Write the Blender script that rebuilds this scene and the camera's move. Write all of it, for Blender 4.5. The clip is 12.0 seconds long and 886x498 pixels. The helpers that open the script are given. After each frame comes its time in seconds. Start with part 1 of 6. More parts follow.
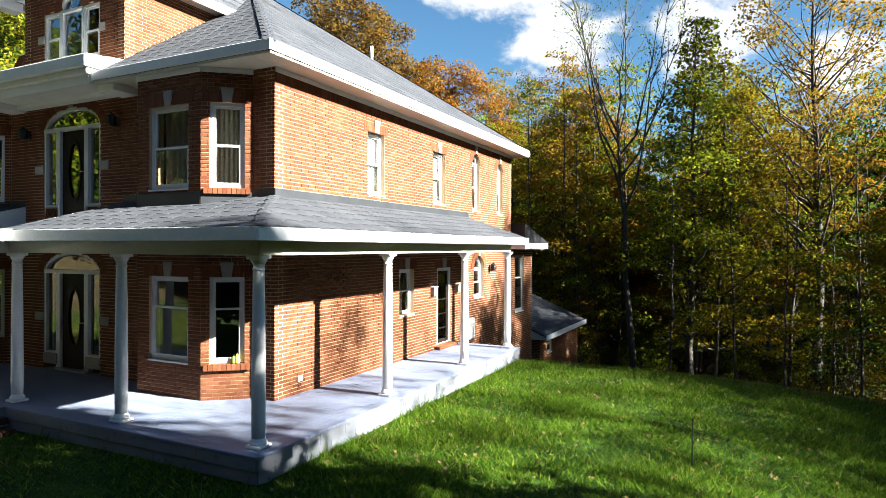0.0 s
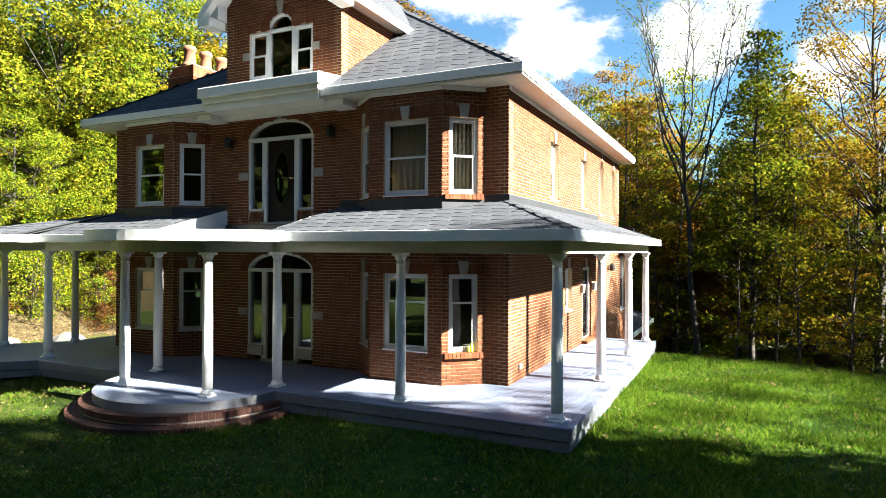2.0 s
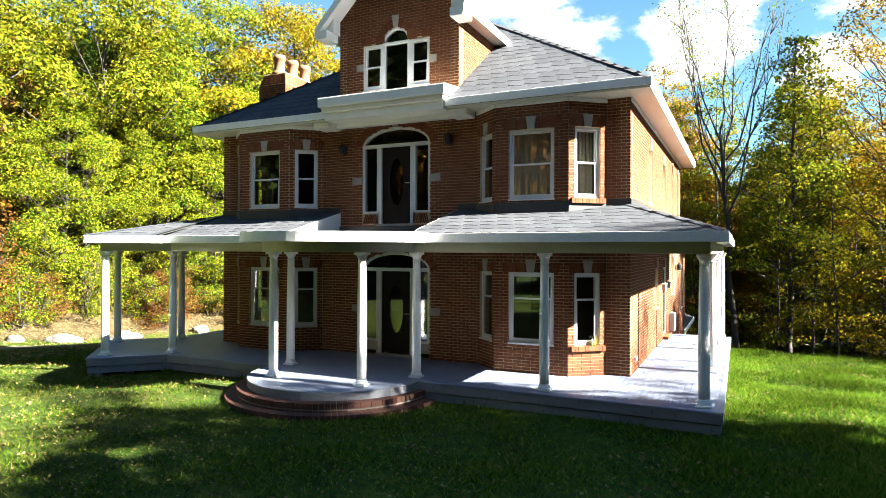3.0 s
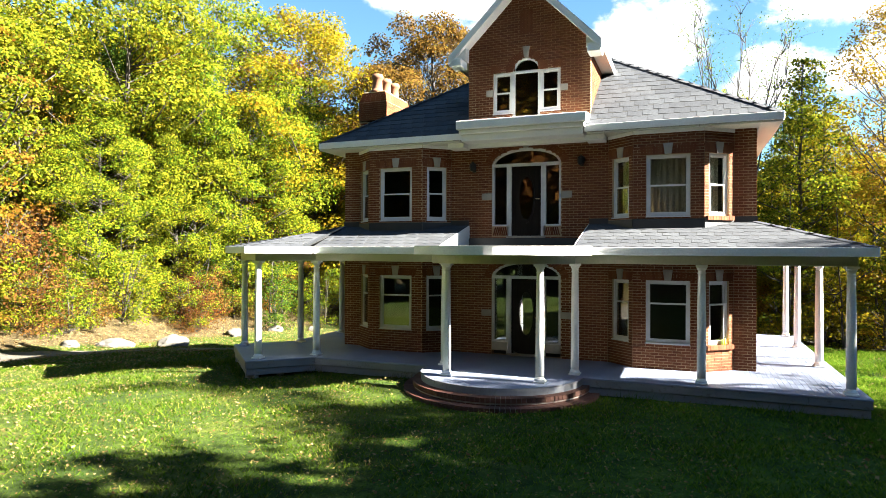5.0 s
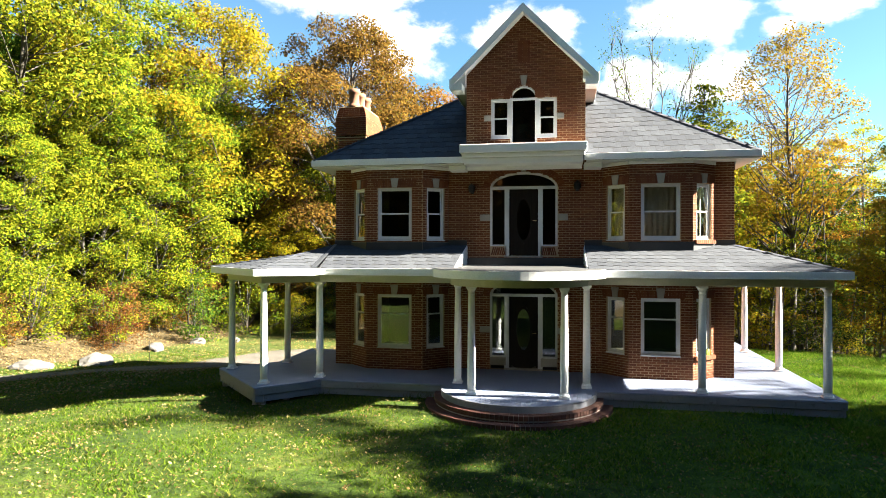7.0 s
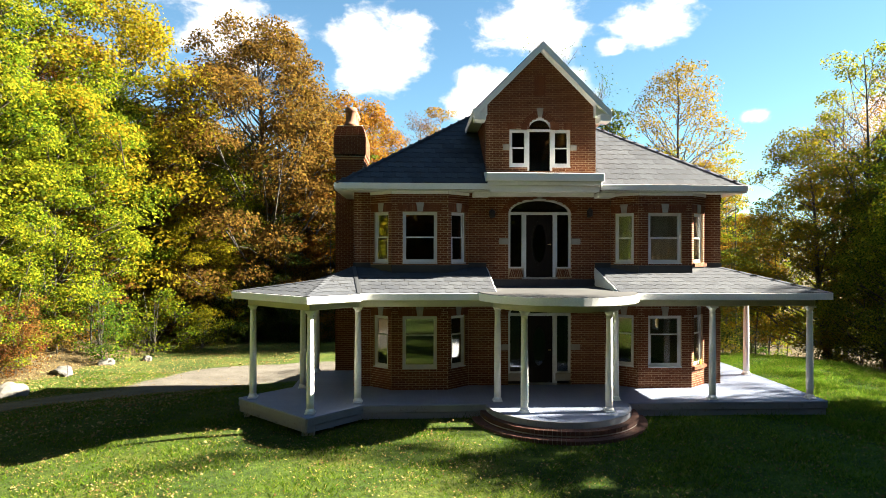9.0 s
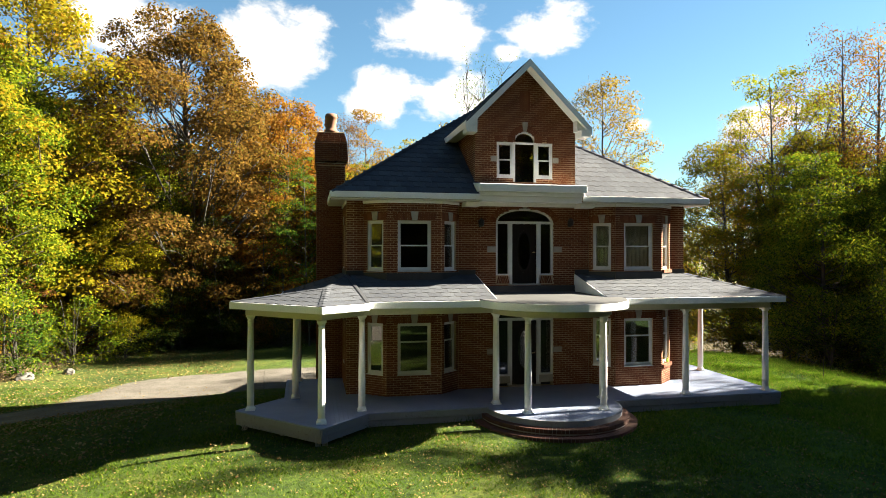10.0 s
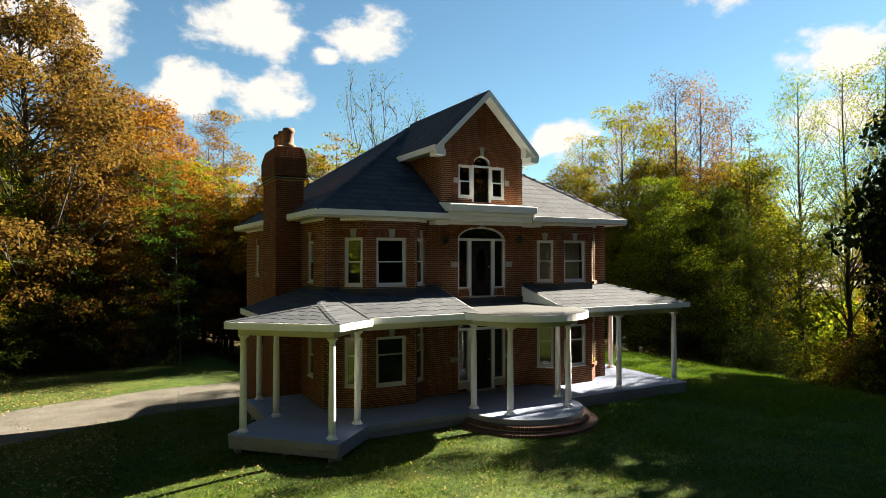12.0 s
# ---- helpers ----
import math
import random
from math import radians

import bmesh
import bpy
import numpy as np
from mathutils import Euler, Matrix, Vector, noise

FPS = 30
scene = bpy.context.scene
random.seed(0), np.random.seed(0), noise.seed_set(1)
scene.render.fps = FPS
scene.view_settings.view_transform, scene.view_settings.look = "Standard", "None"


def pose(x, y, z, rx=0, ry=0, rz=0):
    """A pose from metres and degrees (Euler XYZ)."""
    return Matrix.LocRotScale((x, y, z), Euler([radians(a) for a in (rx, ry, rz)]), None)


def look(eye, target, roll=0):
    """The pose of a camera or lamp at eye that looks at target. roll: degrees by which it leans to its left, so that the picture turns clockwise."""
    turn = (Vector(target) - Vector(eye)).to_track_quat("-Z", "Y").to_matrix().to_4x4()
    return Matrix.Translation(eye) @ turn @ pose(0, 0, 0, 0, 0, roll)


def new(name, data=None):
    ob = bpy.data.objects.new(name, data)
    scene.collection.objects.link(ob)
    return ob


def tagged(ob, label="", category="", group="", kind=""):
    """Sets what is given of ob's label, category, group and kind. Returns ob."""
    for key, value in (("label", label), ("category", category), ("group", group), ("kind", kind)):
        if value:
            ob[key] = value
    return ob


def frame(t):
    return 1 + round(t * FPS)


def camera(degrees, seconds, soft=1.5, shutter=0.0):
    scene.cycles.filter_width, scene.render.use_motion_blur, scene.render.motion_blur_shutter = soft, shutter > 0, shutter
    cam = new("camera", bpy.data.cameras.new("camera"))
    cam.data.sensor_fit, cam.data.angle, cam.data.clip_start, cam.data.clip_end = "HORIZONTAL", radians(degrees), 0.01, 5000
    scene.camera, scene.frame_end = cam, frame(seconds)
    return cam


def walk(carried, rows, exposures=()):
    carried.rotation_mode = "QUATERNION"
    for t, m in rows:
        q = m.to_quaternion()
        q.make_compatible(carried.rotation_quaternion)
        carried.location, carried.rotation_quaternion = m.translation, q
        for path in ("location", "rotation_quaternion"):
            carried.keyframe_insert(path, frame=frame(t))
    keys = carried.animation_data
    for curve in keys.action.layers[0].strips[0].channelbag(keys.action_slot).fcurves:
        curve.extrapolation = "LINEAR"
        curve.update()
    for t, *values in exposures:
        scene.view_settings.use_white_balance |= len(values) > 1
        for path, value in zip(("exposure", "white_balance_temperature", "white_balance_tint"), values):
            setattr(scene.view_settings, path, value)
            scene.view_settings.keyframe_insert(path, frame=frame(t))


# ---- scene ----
cam = camera(70.9, 12.0, soft=0.7)
ROWS = [
    (0.0, 0.163, 0.04, 2.681, 26.425, -0.159, -0.18),
    (0.5, -0.555, -0.388, 2.666, 26.208, -0.074, -0.202),
    (1.0, -1.307, -1.125, 2.64, 26.029, 0.01, -0.202),
    (1.5, -2.183, -2.013, 2.621, 25.847, 0.055, -0.22),
    (2.0, -3.19, -2.958, 2.617, 25.689, 0.093, -0.226),
    (2.5, -4.149, -3.923, 2.607, 25.594, 0.106, -0.24),
    (3.0, -5.201, -4.912, 2.604, 25.51, 0.137, -0.212),
    (3.5, -6.305, -5.89, 2.592, 25.414, 0.157, -0.212),
    (5.5, -9.403, -8.546, 2.985, 19.019, 0.189, -0.211),
    (6.0, -10.086, -8.846, 3.137, 15.967, 0.161, -0.171),
    (6.5, -10.877, -9.13, 3.257, 13.012, 0.135, -0.159),
    (7.0, -11.838, -9.428, 3.417, 10.662, 0.094, -0.115),
    (9.0, -16.675, -10.341, 4.051, -2.656, 0.19, -0.128),
    (9.5, -18.085, -10.433, 4.162, -6.981, 0.226, -0.113),
    (10.0, -19.482, -10.439, 4.266, -11.862, 0.269, -0.087),
    (10.5, -20.788, -10.338, 4.354, -16.151, 0.332, -0.059),
    (11.0, -22.036, -10.193, 4.448, -20.272, 0.437, -0.048),
    (11.5, -23.178, -10.061, 4.538, -24.154, 0.557, -0.016),
    (12.0, -24.28, -9.88, 4.61, -28.402, 0.713, -0.001),
]
walk(cam, [(t, pose(x, y, z, 90 + pitch, roll, yaw)) for t, x, y, z, yaw, pitch, roll in ROWS],
     exposures=[(0.0, 3.23, 6230, 10), (2.5, 3.87, 6480, 10), (3.5, 4.12, 6600, 10), (7.0, 3.91, 6800, 10), (9.5, 3.60, 7150, 10), (12.0, 3.16, 7300, 10)])

# ---- daylight ----
SUN_EL, SUN_AZ = 29.5, 3.5          # height, and turn from +x towards +y
el, az = radians(SUN_EL), radians(SUN_AZ)
SUN_DIR = Vector((math.cos(el) * math.cos(az), math.cos(el) * math.sin(az), math.sin(el)))
sun = new("sun", bpy.data.lights.new("sun", "SUN"))
sun.data.energy, sun.data.angle, sun.data.color = 5.0, radians(0.55), (1.0, 0.965, 0.85)
sun.matrix_world = look(SUN_DIR * 80, (0, 0, 0))

world = bpy.data.worlds.new("sky")
scene.world = world
world.use_nodes = True
wt = world.node_tree
wt.nodes.clear()


def wnode(kind, **kw):
    n = wt.nodes.new(kind)
    for k, v in kw.items():
        n.inputs[k].default_value = v
    return n


w_out, w_bg = wnode("ShaderNodeOutputWorld"), wnode("ShaderNodeBackground", Strength=0.05)
w_sky = wt.nodes.new("ShaderNodeTexSky")
w_sky.sky_type, w_sky.sun_disc = "NISHITA", False
w_sky.sun_elevation, w_sky.sun_rotation = el, radians(90 - SUN_AZ)
w_sky.air_density, w_sky.dust_density, w_sky.ozone_density = 1.0, 0.1, 2.6
w_co = wnode("ShaderNodeTexCoord")
w_sep = wnode("ShaderNodeSeparateXYZ")


def wmath(op, a, b=None):
    n = wt.nodes.new("ShaderNodeMath")
    n.operation = op
    for k, v in enumerate((a, b)):
        if isinstance(v, (int, float)):
            n.inputs[k].default_value = v
        elif v is not None:
            wt.links.new(v, n.inputs[k])
    return n.outputs[0]


def wrange(v, a, b, smooth=True):
    n = wt.nodes.new("ShaderNodeMapRange")
    n.interpolation_type = "SMOOTHSTEP" if smooth else "LINEAR"
    n.inputs["From Min"].default_value, n.inputs["From Max"].default_value = a, b
    wt.links.new(v, n.inputs["Value"])
    return n.outputs[0]


# fair-weather clouds: turn from +x, height, half width and half height, all in degrees
CLOUDS = [(105.3, 17.9, 4.9, 2.7), (93.4, 17.6, 4.5, 3.5), (84.2, 14.1, 3.2, 2.1), (78.6, 19.8, 5.1, 2.5), (69.0, 19.3, 4.4, 2.0), (72.3, 17.8, 1.5, 0.9), (60.6, 11.1, 1.2, 0.6), (51.2, 10.6, 2.8, 1.6), (29.2, 15.1, 3.2, 2.3), (28.9, 10.4, 3.5, 1.9), (77.6, 14.0, 3.6, 2.1), (36.4, 23.0, 5.1, 2.4), (111.2, 22.7, 6.6, 2.4)]
wt.links.new(w_co.outputs["Generated"], w_sep.inputs[0])
w_az = wmath("ARCTAN2", w_sep.outputs["Y"], w_sep.outputs["X"])
w_el = wmath("ARCSINE", w_sep.outputs["Z"])
w_at = wt.nodes.new("ShaderNodeCombineXYZ")
wt.links.new(w_az, w_at.inputs[0])
wt.links.new(w_el, w_at.inputs[1])
w_near = None
for turn, high, half_w, half_h in CLOUDS:
    sc = wt.nodes.new("ShaderNodeVectorMath")
    sc.operation = "MULTIPLY"
    sc.inputs[1].default_value = (1 / radians(half_w), 1 / radians(half_h), 0)
    ds = wt.nodes.new("ShaderNodeVectorMath")
    ds.operation = "DISTANCE"
    ds.inputs[1].default_value = (turn / half_w, high / half_h, 0)
    wt.links.new(w_at.outputs[0], sc.inputs[0])
    wt.links.new(sc.outputs[0], ds.inputs[0])
    w_near = ds.outputs["Value"] if w_near is None else wmath("MINIMUM", w_near, ds.outputs["Value"])
w_map = wnode("ShaderNodeMapping", Location=(2.3, 0.4, 0.0), Scale=(1.0, 1.0, 1.5))
w_n1 = wnode("ShaderNodeTexNoise", Scale=15.0, Detail=9.0, Roughness=0.60, Distortion=0.2)
w_n2 = wnode("ShaderNodeTexNoise", Scale=2.3, Detail=7.0, Roughness=0.52)
for n in (w_n1, w_n2):
    wt.links.new(w_map.outputs[0], n.inputs["Vector"])
wt.links.new(w_co.outputs["Generated"], w_map.inputs["Vector"])
w_edge = wmath("ADD", w_near, wmath("MULTIPLY", wmath("SUBTRACT", w_n1.outputs[0], 0.5), 2.6))
w_puff = wmath("SUBTRACT", 1.0, wrange(w_edge, 0.60, 1.25))
w_rest = wmath("MULTIPLY", wrange(w_n2.outputs[0], 0.63, 0.71), wrange(wmath("MULTIPLY", w_sep.outputs["Y"], -1.0), -0.1, 0.15))
w_cloud = wmath("MULTIPLY", wmath("MAXIMUM", w_puff, w_rest), wrange(w_sep.outputs["Z"], -0.02, 0.05))
w_tint = wt.nodes.new("ShaderNodeMixRGB")      # a clear blue autumn sky
w_tint.blend_type = "MULTIPLY"
w_tint.inputs["Fac"].default_value, w_tint.inputs["Color2"].default_value = 1.0, (0.26, 0.36, 0.375, 1)
w_mix = wt.nodes.new("ShaderNodeMixRGB")
w_mix.inputs["Color2"].default_value = (2.3, 2.33, 2.36, 1)
for a, b in ((w_sky.outputs[0], w_tint.inputs["Color1"]), (w_tint.outputs[0], w_mix.inputs["Color1"]), (w_cloud, w_mix.inputs["Fac"]),
             (w_mix.outputs[0], w_bg.inputs["Color"]), (w_bg.outputs[0], w_out.inputs[0])):
    wt.links.new(a, b)

# ---- materials ----


class Mat:
    """A small wrapper to wire node materials."""

    def __init__(self, name):
        self.m = bpy.data.materials.new(name)
        self.m.use_nodes = True
        self.t = self.m.node_tree
        self.b = self.t.nodes["Principled BSDF"]
        self.out = self.t.nodes["Material Output"]
        self.co = self.t.nodes.new("ShaderNodeTexCoord").outputs["Object"]

    def n(self, kind, **kw):
        nd = self.t.nodes.new(kind)
        for k, v in kw.items():
            nd.inputs[k.replace("_", " ")].default_value = v
        return nd

    def link(self, a, b):
        self.t.links.new(a, b)

    def noise(self, scale, detail=4.0, rough=0.55, vec=None, stretch=None):
        nd = self.n("ShaderNodeTexNoise", Scale=scale, Detail=detail, Roughness=rough)
        src = vec or self.co
        if stretch:
            mp = self.n("ShaderNodeMapping", Scale=stretch)
            self.link(src, mp.inputs["Vector"])
            src = mp.outputs[0]
        self.link(src, nd.inputs["Vector"])
        return nd.outputs[0]

    def ramp(self, fac, stops):
        nd = self.t.nodes.new("ShaderNodeValToRGB")
        cr = nd.color_ramp
        while len(cr.elements) < len(stops):
            cr.elements.new(0.5)
        for e, (p, c) in zip(cr.elements, stops):
            e.position, e.color = p, (*c, 1)
        self.link(fac, nd.inputs[0])
        return nd.outputs[0]

    def mix(self, fac, a, b, mode="MIX"):
        nd = self.t.nodes.new("ShaderNodeMixRGB")
        nd.blend_type = mode
        for src, key in ((fac, "Fac"), (a, "Color1"), (b, "Color2")):
            if isinstance(src, (int, float)):
                nd.inputs[key].default_value = src
            elif isinstance(src, tuple):
                nd.inputs[key].default_value = (*src, 1)
            else:
                self.link(src, nd.inputs[key])
        return nd.outputs[0]

    def island(self):
        return self.t.nodes.new("ShaderNodeNewGeometry").outputs["Random Per Island"]

    def objrand(self):
        return self.t.nodes.new("ShaderNodeObjectInfo").outputs["Random"]

    def bump(self, height, strength=0.3, dist=0.01):
        nd = self.n("ShaderNodeBump", Strength=strength, Distance=dist)
        self.link(height, nd.inputs["Height"])
        self.link(nd.outputs[0], self.b.inputs["Normal"])

    def finish(self, color, rough=0.7, metal=0.0, spec=None):
        if isinstance(color, tuple):
            self.b.inputs["Base Color"].default_value = (*color, 1)
        else:
            self.link(color, self.b.inputs["Base Color"])
        if isinstance(rough, (int, float)):
            self.b.inputs["Roughness"].default_value = rough
        else:
            self.link(rough, self.b.inputs["Roughness"])
        self.b.inputs["Metallic"].default_value = metal
        if spec is not None:
            self.b.inputs["Specular IOR Level"].default_value = spec
        return self.m


def add_fac(M, a, b, amount):
    nd = M.t.nodes.new("ShaderNodeMath")
    nd.operation = "MULTIPLY_ADD"
    M.link(b, nd.inputs[0])
    nd.inputs[1].default_value = amount
    M.link(a, nd.inputs[2])
    return nd.outputs[0]


def make_brick(name, piece):
    M = Mat(name)
    rnd = M.objrand() if piece else M.island()
    base = M.ramp(rnd, [(0.0, (0.101, 0.029, 0.0106)), (0.3, (0.121, 0.037, 0.0138)), (0.7, (0.139, 0.046, 0.0174)), (1.0, (0.164, 0.060, 0.0250))])
    stain = M.ramp(M.noise(0.55, 5), [(0.3, (0.88, 0.86, 0.86)), (0.65, (1.0, 1.0, 1.0))])
    grain = M.ramp(M.noise(46, 3), [(0.3, (0.86, 0.85, 0.84)), (0.7, (1.06, 1.05, 1.04))])
    c = M.mix(1.0, M.mix(1.0, base, stain, "MULTIPLY"), grain, "MULTIPLY")
    M.bump(M.noise(120, 3), 0.35, 0.004)
    return M.finish(c, 0.86, spec=0.25)


def make_plain(name, dark, light, scale=2.0, fine=40.0, rough=0.6, bump=0.15, metal=0.0, stretch=None, spec=None):
    M = Mat(name)
    c = M.ramp(M.noise(scale, 5, stretch=stretch), [(0.3, dark), (0.7, light)])
    f = M.ramp(M.noise(fine, 3, stretch=stretch), [(0.25, (0.9, 0.9, 0.9)), (0.75, (1.05, 1.05, 1.05))])
    M.bump(M.noise(fine * 1.6, 3, stretch=stretch), bump, 0.004)
    return M.finish(M.mix(1.0, c, f, "MULTIPLY"), rough, metal, spec)


brick_mat = make_brick("brick_wall", False)
brick_piece_mat = make_brick("brick_piece", True)
step_brick_mat = make_plain("step_brick", (0.051, 0.017, 0.011), (0.090, 0.030, 0.018), 3, 40, 0.8, 0.3)
mortar_mat = make_plain("mortar", (0.305, 0.215, 0.128), (0.430, 0.320, 0.200), 1.2, 60, 0.92, 0.4)
stone_mat = make_plain("limestone", (0.255, 0.234, 0.204), (0.322, 0.302, 0.266), 3, 55, 0.85, 0.25)
white_mat = make_plain("white_paint", (0.70, 0.70, 0.69), (0.79, 0.79, 0.78), 1.4, 30, 0.5, 0.08)
soffit_mat = make_plain("soffit_paint", (0.48, 0.465, 0.40), (0.56, 0.535, 0.465), 0.9, 25, 0.55, 0.08)
# unseen ceiling; its dark colour is chosen to deepen shade under the porch
ceiling_mat = make_plain("shade_dark_boards", (0.060, 0.040, 0.026), (0.095, 0.066, 0.044), 1.2, 30, 0.5, 0.1, stretch=(0.3, 6, 1))
vinyl_mat = make_plain("white_vinyl", (0.47, 0.48, 0.50), (0.55, 0.56, 0.57), 2.5, 60, 0.35, 0.04)
interior_mat = make_plain("dim_interior", (0.056, 0.046, 0.034), (0.072, 0.062, 0.046), 1.0, 20, 0.8, 0.05)
black_mat = make_plain("black_metal", (0.018, 0.018, 0.02), (0.035, 0.034, 0.034), 6, 50, 0.45, 0.1, 0.6)
door_mat = make_plain("dark_wood_door", (0.006, 0.004, 0.0035), (0.012, 0.008, 0.006), 2, 40, 0.6, 0.15, stretch=(8, 8, 0.7), spec=0.12)
flash_mat = make_plain("flashing", (0.021, 0.023, 0.027), (0.036, 0.038, 0.042), 2, 30, 0.5, 0.1, 0.2)
pot_mat = make_plain("clay_pot", (0.125, 0.052, 0.026), (0.185, 0.082, 0.042), 4, 40, 0.88, 0.3)
concrete_mat = make_plain("concrete", (0.252, 0.238, 0.217), (0.336, 0.315, 0.287), 2, 40, 0.9, 0.35)
rock_mat = make_plain("pale_rock", (0.0558, 0.0508, 0.0434), (0.0955, 0.0887, 0.0800), 1.6, 14, 0.9, 0.7)
brass_mat = make_plain("brass", (0.40, 0.29, 0.12), (0.55, 0.42, 0.20), 8, 60, 0.35, 0.1, 0.9)
bottle_mat = make_plain("green_plastic", (0.16, 0.28, 0.03), (0.30, 0.42, 0.06), 8, 60, 0.3, 0.05)
yellow_mat = make_plain("yellow_label", (0.62, 0.48, 0.04), (0.75, 0.60, 0.08), 8, 60, 0.5, 0.05)
meter_mat = make_plain("grey_box", (0.50, 0.50, 0.49), (0.62, 0.62, 0.60), 3, 40, 0.5, 0.1, 0.2)


def make_shingle(name, piece):
    M = Mat(name)
    rnd = M.objrand() if piece else M.island()
    base = M.ramp(rnd, [(0.0, (0.047, 0.050, 0.057)), (0.5, (0.054, 0.057, 0.065)), (1.0, (0.063, 0.067, 0.075))])
    stain = M.ramp(M.noise(0.8, 5, 0.6), [(0.3, (0.72, 0.74, 0.78)), (0.62, (1.0, 1.0, 1.0))])
    grit = M.ramp(M.noise(90, 2), [(0.3, (0.72, 0.72, 0.72)), (0.7, (1.2, 1.2, 1.2))])
    M.bump(M.noise(160, 2), 0.5, 0.004)
    return M.finish(M.mix(1.0, M.mix(1.0, base, stain, "MULTIPLY"), grit, "MULTIPLY"), 0.92, spec=0.12)


shingle_mat, shingle_piece_mat = make_shingle("shingle", False), make_shingle("shingle_piece", True)
shingle_dark = make_plain("roof_felt", (0.010, 0.011, 0.012), (0.016, 0.017, 0.019), 3, 40, 0.9, 0.2)
membrane_mat = make_plain("roof_membrane", (0.0248, 0.0242, 0.0248), (0.0384, 0.0372, 0.0372), 1.3, 18, 0.7, 0.1)


def make_deck():
    M = Mat("deck_paint")
    c = M.ramp(M.noise(1.1, 5), [(0.3, (0.172, 0.200, 0.285)), (0.7, (0.212, 0.244, 0.338))])
    w = M.ramp(M.noise(14, 4, stretch=(0.15, 2.0, 1)), [(0.35, (0.88, 0.88, 0.87)), (0.6, (1, 1, 1))])
    M.bump(M.noise(60, 3, stretch=(0.2, 2, 1)), 0.15, 0.004)
    return M.finish(M.mix(1.0, c, w, "MULTIPLY"), 0.55, spec=0.3)


deck_mat = make_deck()


def make_skirt():
    M = Mat("skirt_paint")
    c = M.ramp(M.noise(0.9, 5), [(0.3, (0.152, 0.160, 0.188)), (0.7, (0.208, 0.216, 0.244))])
    chips = M.ramp(M.noise(9, 6, 0.7), [(0.58, (1, 1, 1)), (0.68, (0.62, 0.58, 0.52))])
    M.bump(M.noise(50, 3), 0.25, 0.004)
    return M.finish(M.mix(1.0, c, chips, "MULTIPLY"), 0.6)


skirt_mat = make_skirt()


def make_glass():
    M = Mat("window_glass")
    M.t.nodes.remove(M.b)
    gl, tr, mx = M.n("ShaderNodeBsdfGlossy", Roughness=0.01), M.n("ShaderNodeBsdfTransparent"), M.n("ShaderNodeMixShader")
    lw = M.n("ShaderNodeLayerWeight", Blend=0.5)
    pw = M.n("ShaderNodeMath")
    pw.operation, pw.inputs[1].default_value = "POWER", 3.2
    fr = M.n("ShaderNodeMath")
    fr.operation, fr.inputs[1].default_value, fr.inputs[2].default_value = "MULTIPLY_ADD", 0.80, 0.075
    M.link(lw.outputs["Facing"], pw.inputs[0])
    M.link(pw.outputs[0], fr.inputs[0])
    bp = M.n("ShaderNodeBump", Strength=0.025, Distance=0.05)
    M.link(M.noise(1.6, 1), bp.inputs["Height"])
    M.link(bp.outputs[0], gl.inputs["Normal"])
    gl.inputs["Color"].default_value, tr.inputs["Color"].default_value = (0.95, 0.97, 1, 1), (0.78, 0.80, 0.78, 1)
    for a, b in ((fr.outputs[0], mx.inputs[0]), (tr.outputs[0], mx.inputs[1]), (gl.outputs[0], mx.inputs[2]), (mx.outputs[0], M.out.inputs[0])):
        M.link(a, b)
    return M.m


glass_mat = make_glass()


def make_sheer():
    M = Mat("sheer_curtain")
    tr = M.n("ShaderNodeBsdfTranslucent", Color=(0.62, 0.58, 0.48, 1))
    mx = M.n("ShaderNodeMixShader", Fac=0.35)
    M.finish((0.68, 0.64, 0.54), 0.9)
    for a, b in ((M.b.outputs[0], mx.inputs[1]), (tr.outputs[0], mx.inputs[2]), (mx.outputs[0], M.out.inputs[0])):
        M.link(a, b)
    return M.m


curtain_mat = make_sheer()


def make_leaf(name, stops, glow=0.52):
    M = Mat(name)
    M.t.nodes.remove(M.b)
    c = M.ramp(M.island(), stops)
    hue = M.n("ShaderNodeHueSaturation", Saturation=1.0, Value=1.0)
    mr = M.n("ShaderNodeMapRange")
    mr.inputs["To Min"].default_value, mr.inputs["To Max"].default_value = 0.478, 0.522
    M.link(M.objrand(), mr.inputs["Value"])
    M.link(mr.outputs[0], hue.inputs["Hue"])
    M.link(c, hue.inputs["Color"])
    df, tl, mx = M.n("ShaderNodeBsdfDiffuse"), M.n("ShaderNodeBsdfTranslucent"), M.n("ShaderNodeMixShader", Fac=glow)
    for a, b in ((hue.outputs[0], df.inputs["Color"]), (hue.outputs[0], tl.inputs["Color"]), (df.outputs[0], mx.inputs[1]), (tl.outputs[0], mx.inputs[2]), (mx.outputs[0], M.out.inputs[0])):
        M.link(a, b)
    return M.m


LEAF = {
    "green": make_leaf("leaf_green", [(0.0, (0.022, 0.046, 0.007)), (0.5, (0.043, 0.082, 0.010)), (0.85, (0.079, 0.110, 0.013)), (1.0, (0.149, 0.143, 0.014))]),
    "lime": make_leaf("leaf_lime", [(0.0, (0.026, 0.050, 0.006)), (0.3, (0.073, 0.107, 0.008)), (0.75, (0.169, 0.186, 0.012)), (1.0, (0.259, 0.212, 0.017))]),
    "yellow": make_leaf("leaf_yellow", [(0.0, (0.095, 0.107, 0.009)), (0.4, (0.170, 0.162, 0.009)), (0.8, (0.223, 0.182, 0.011)), (1.0, (0.223, 0.145, 0.012))]),
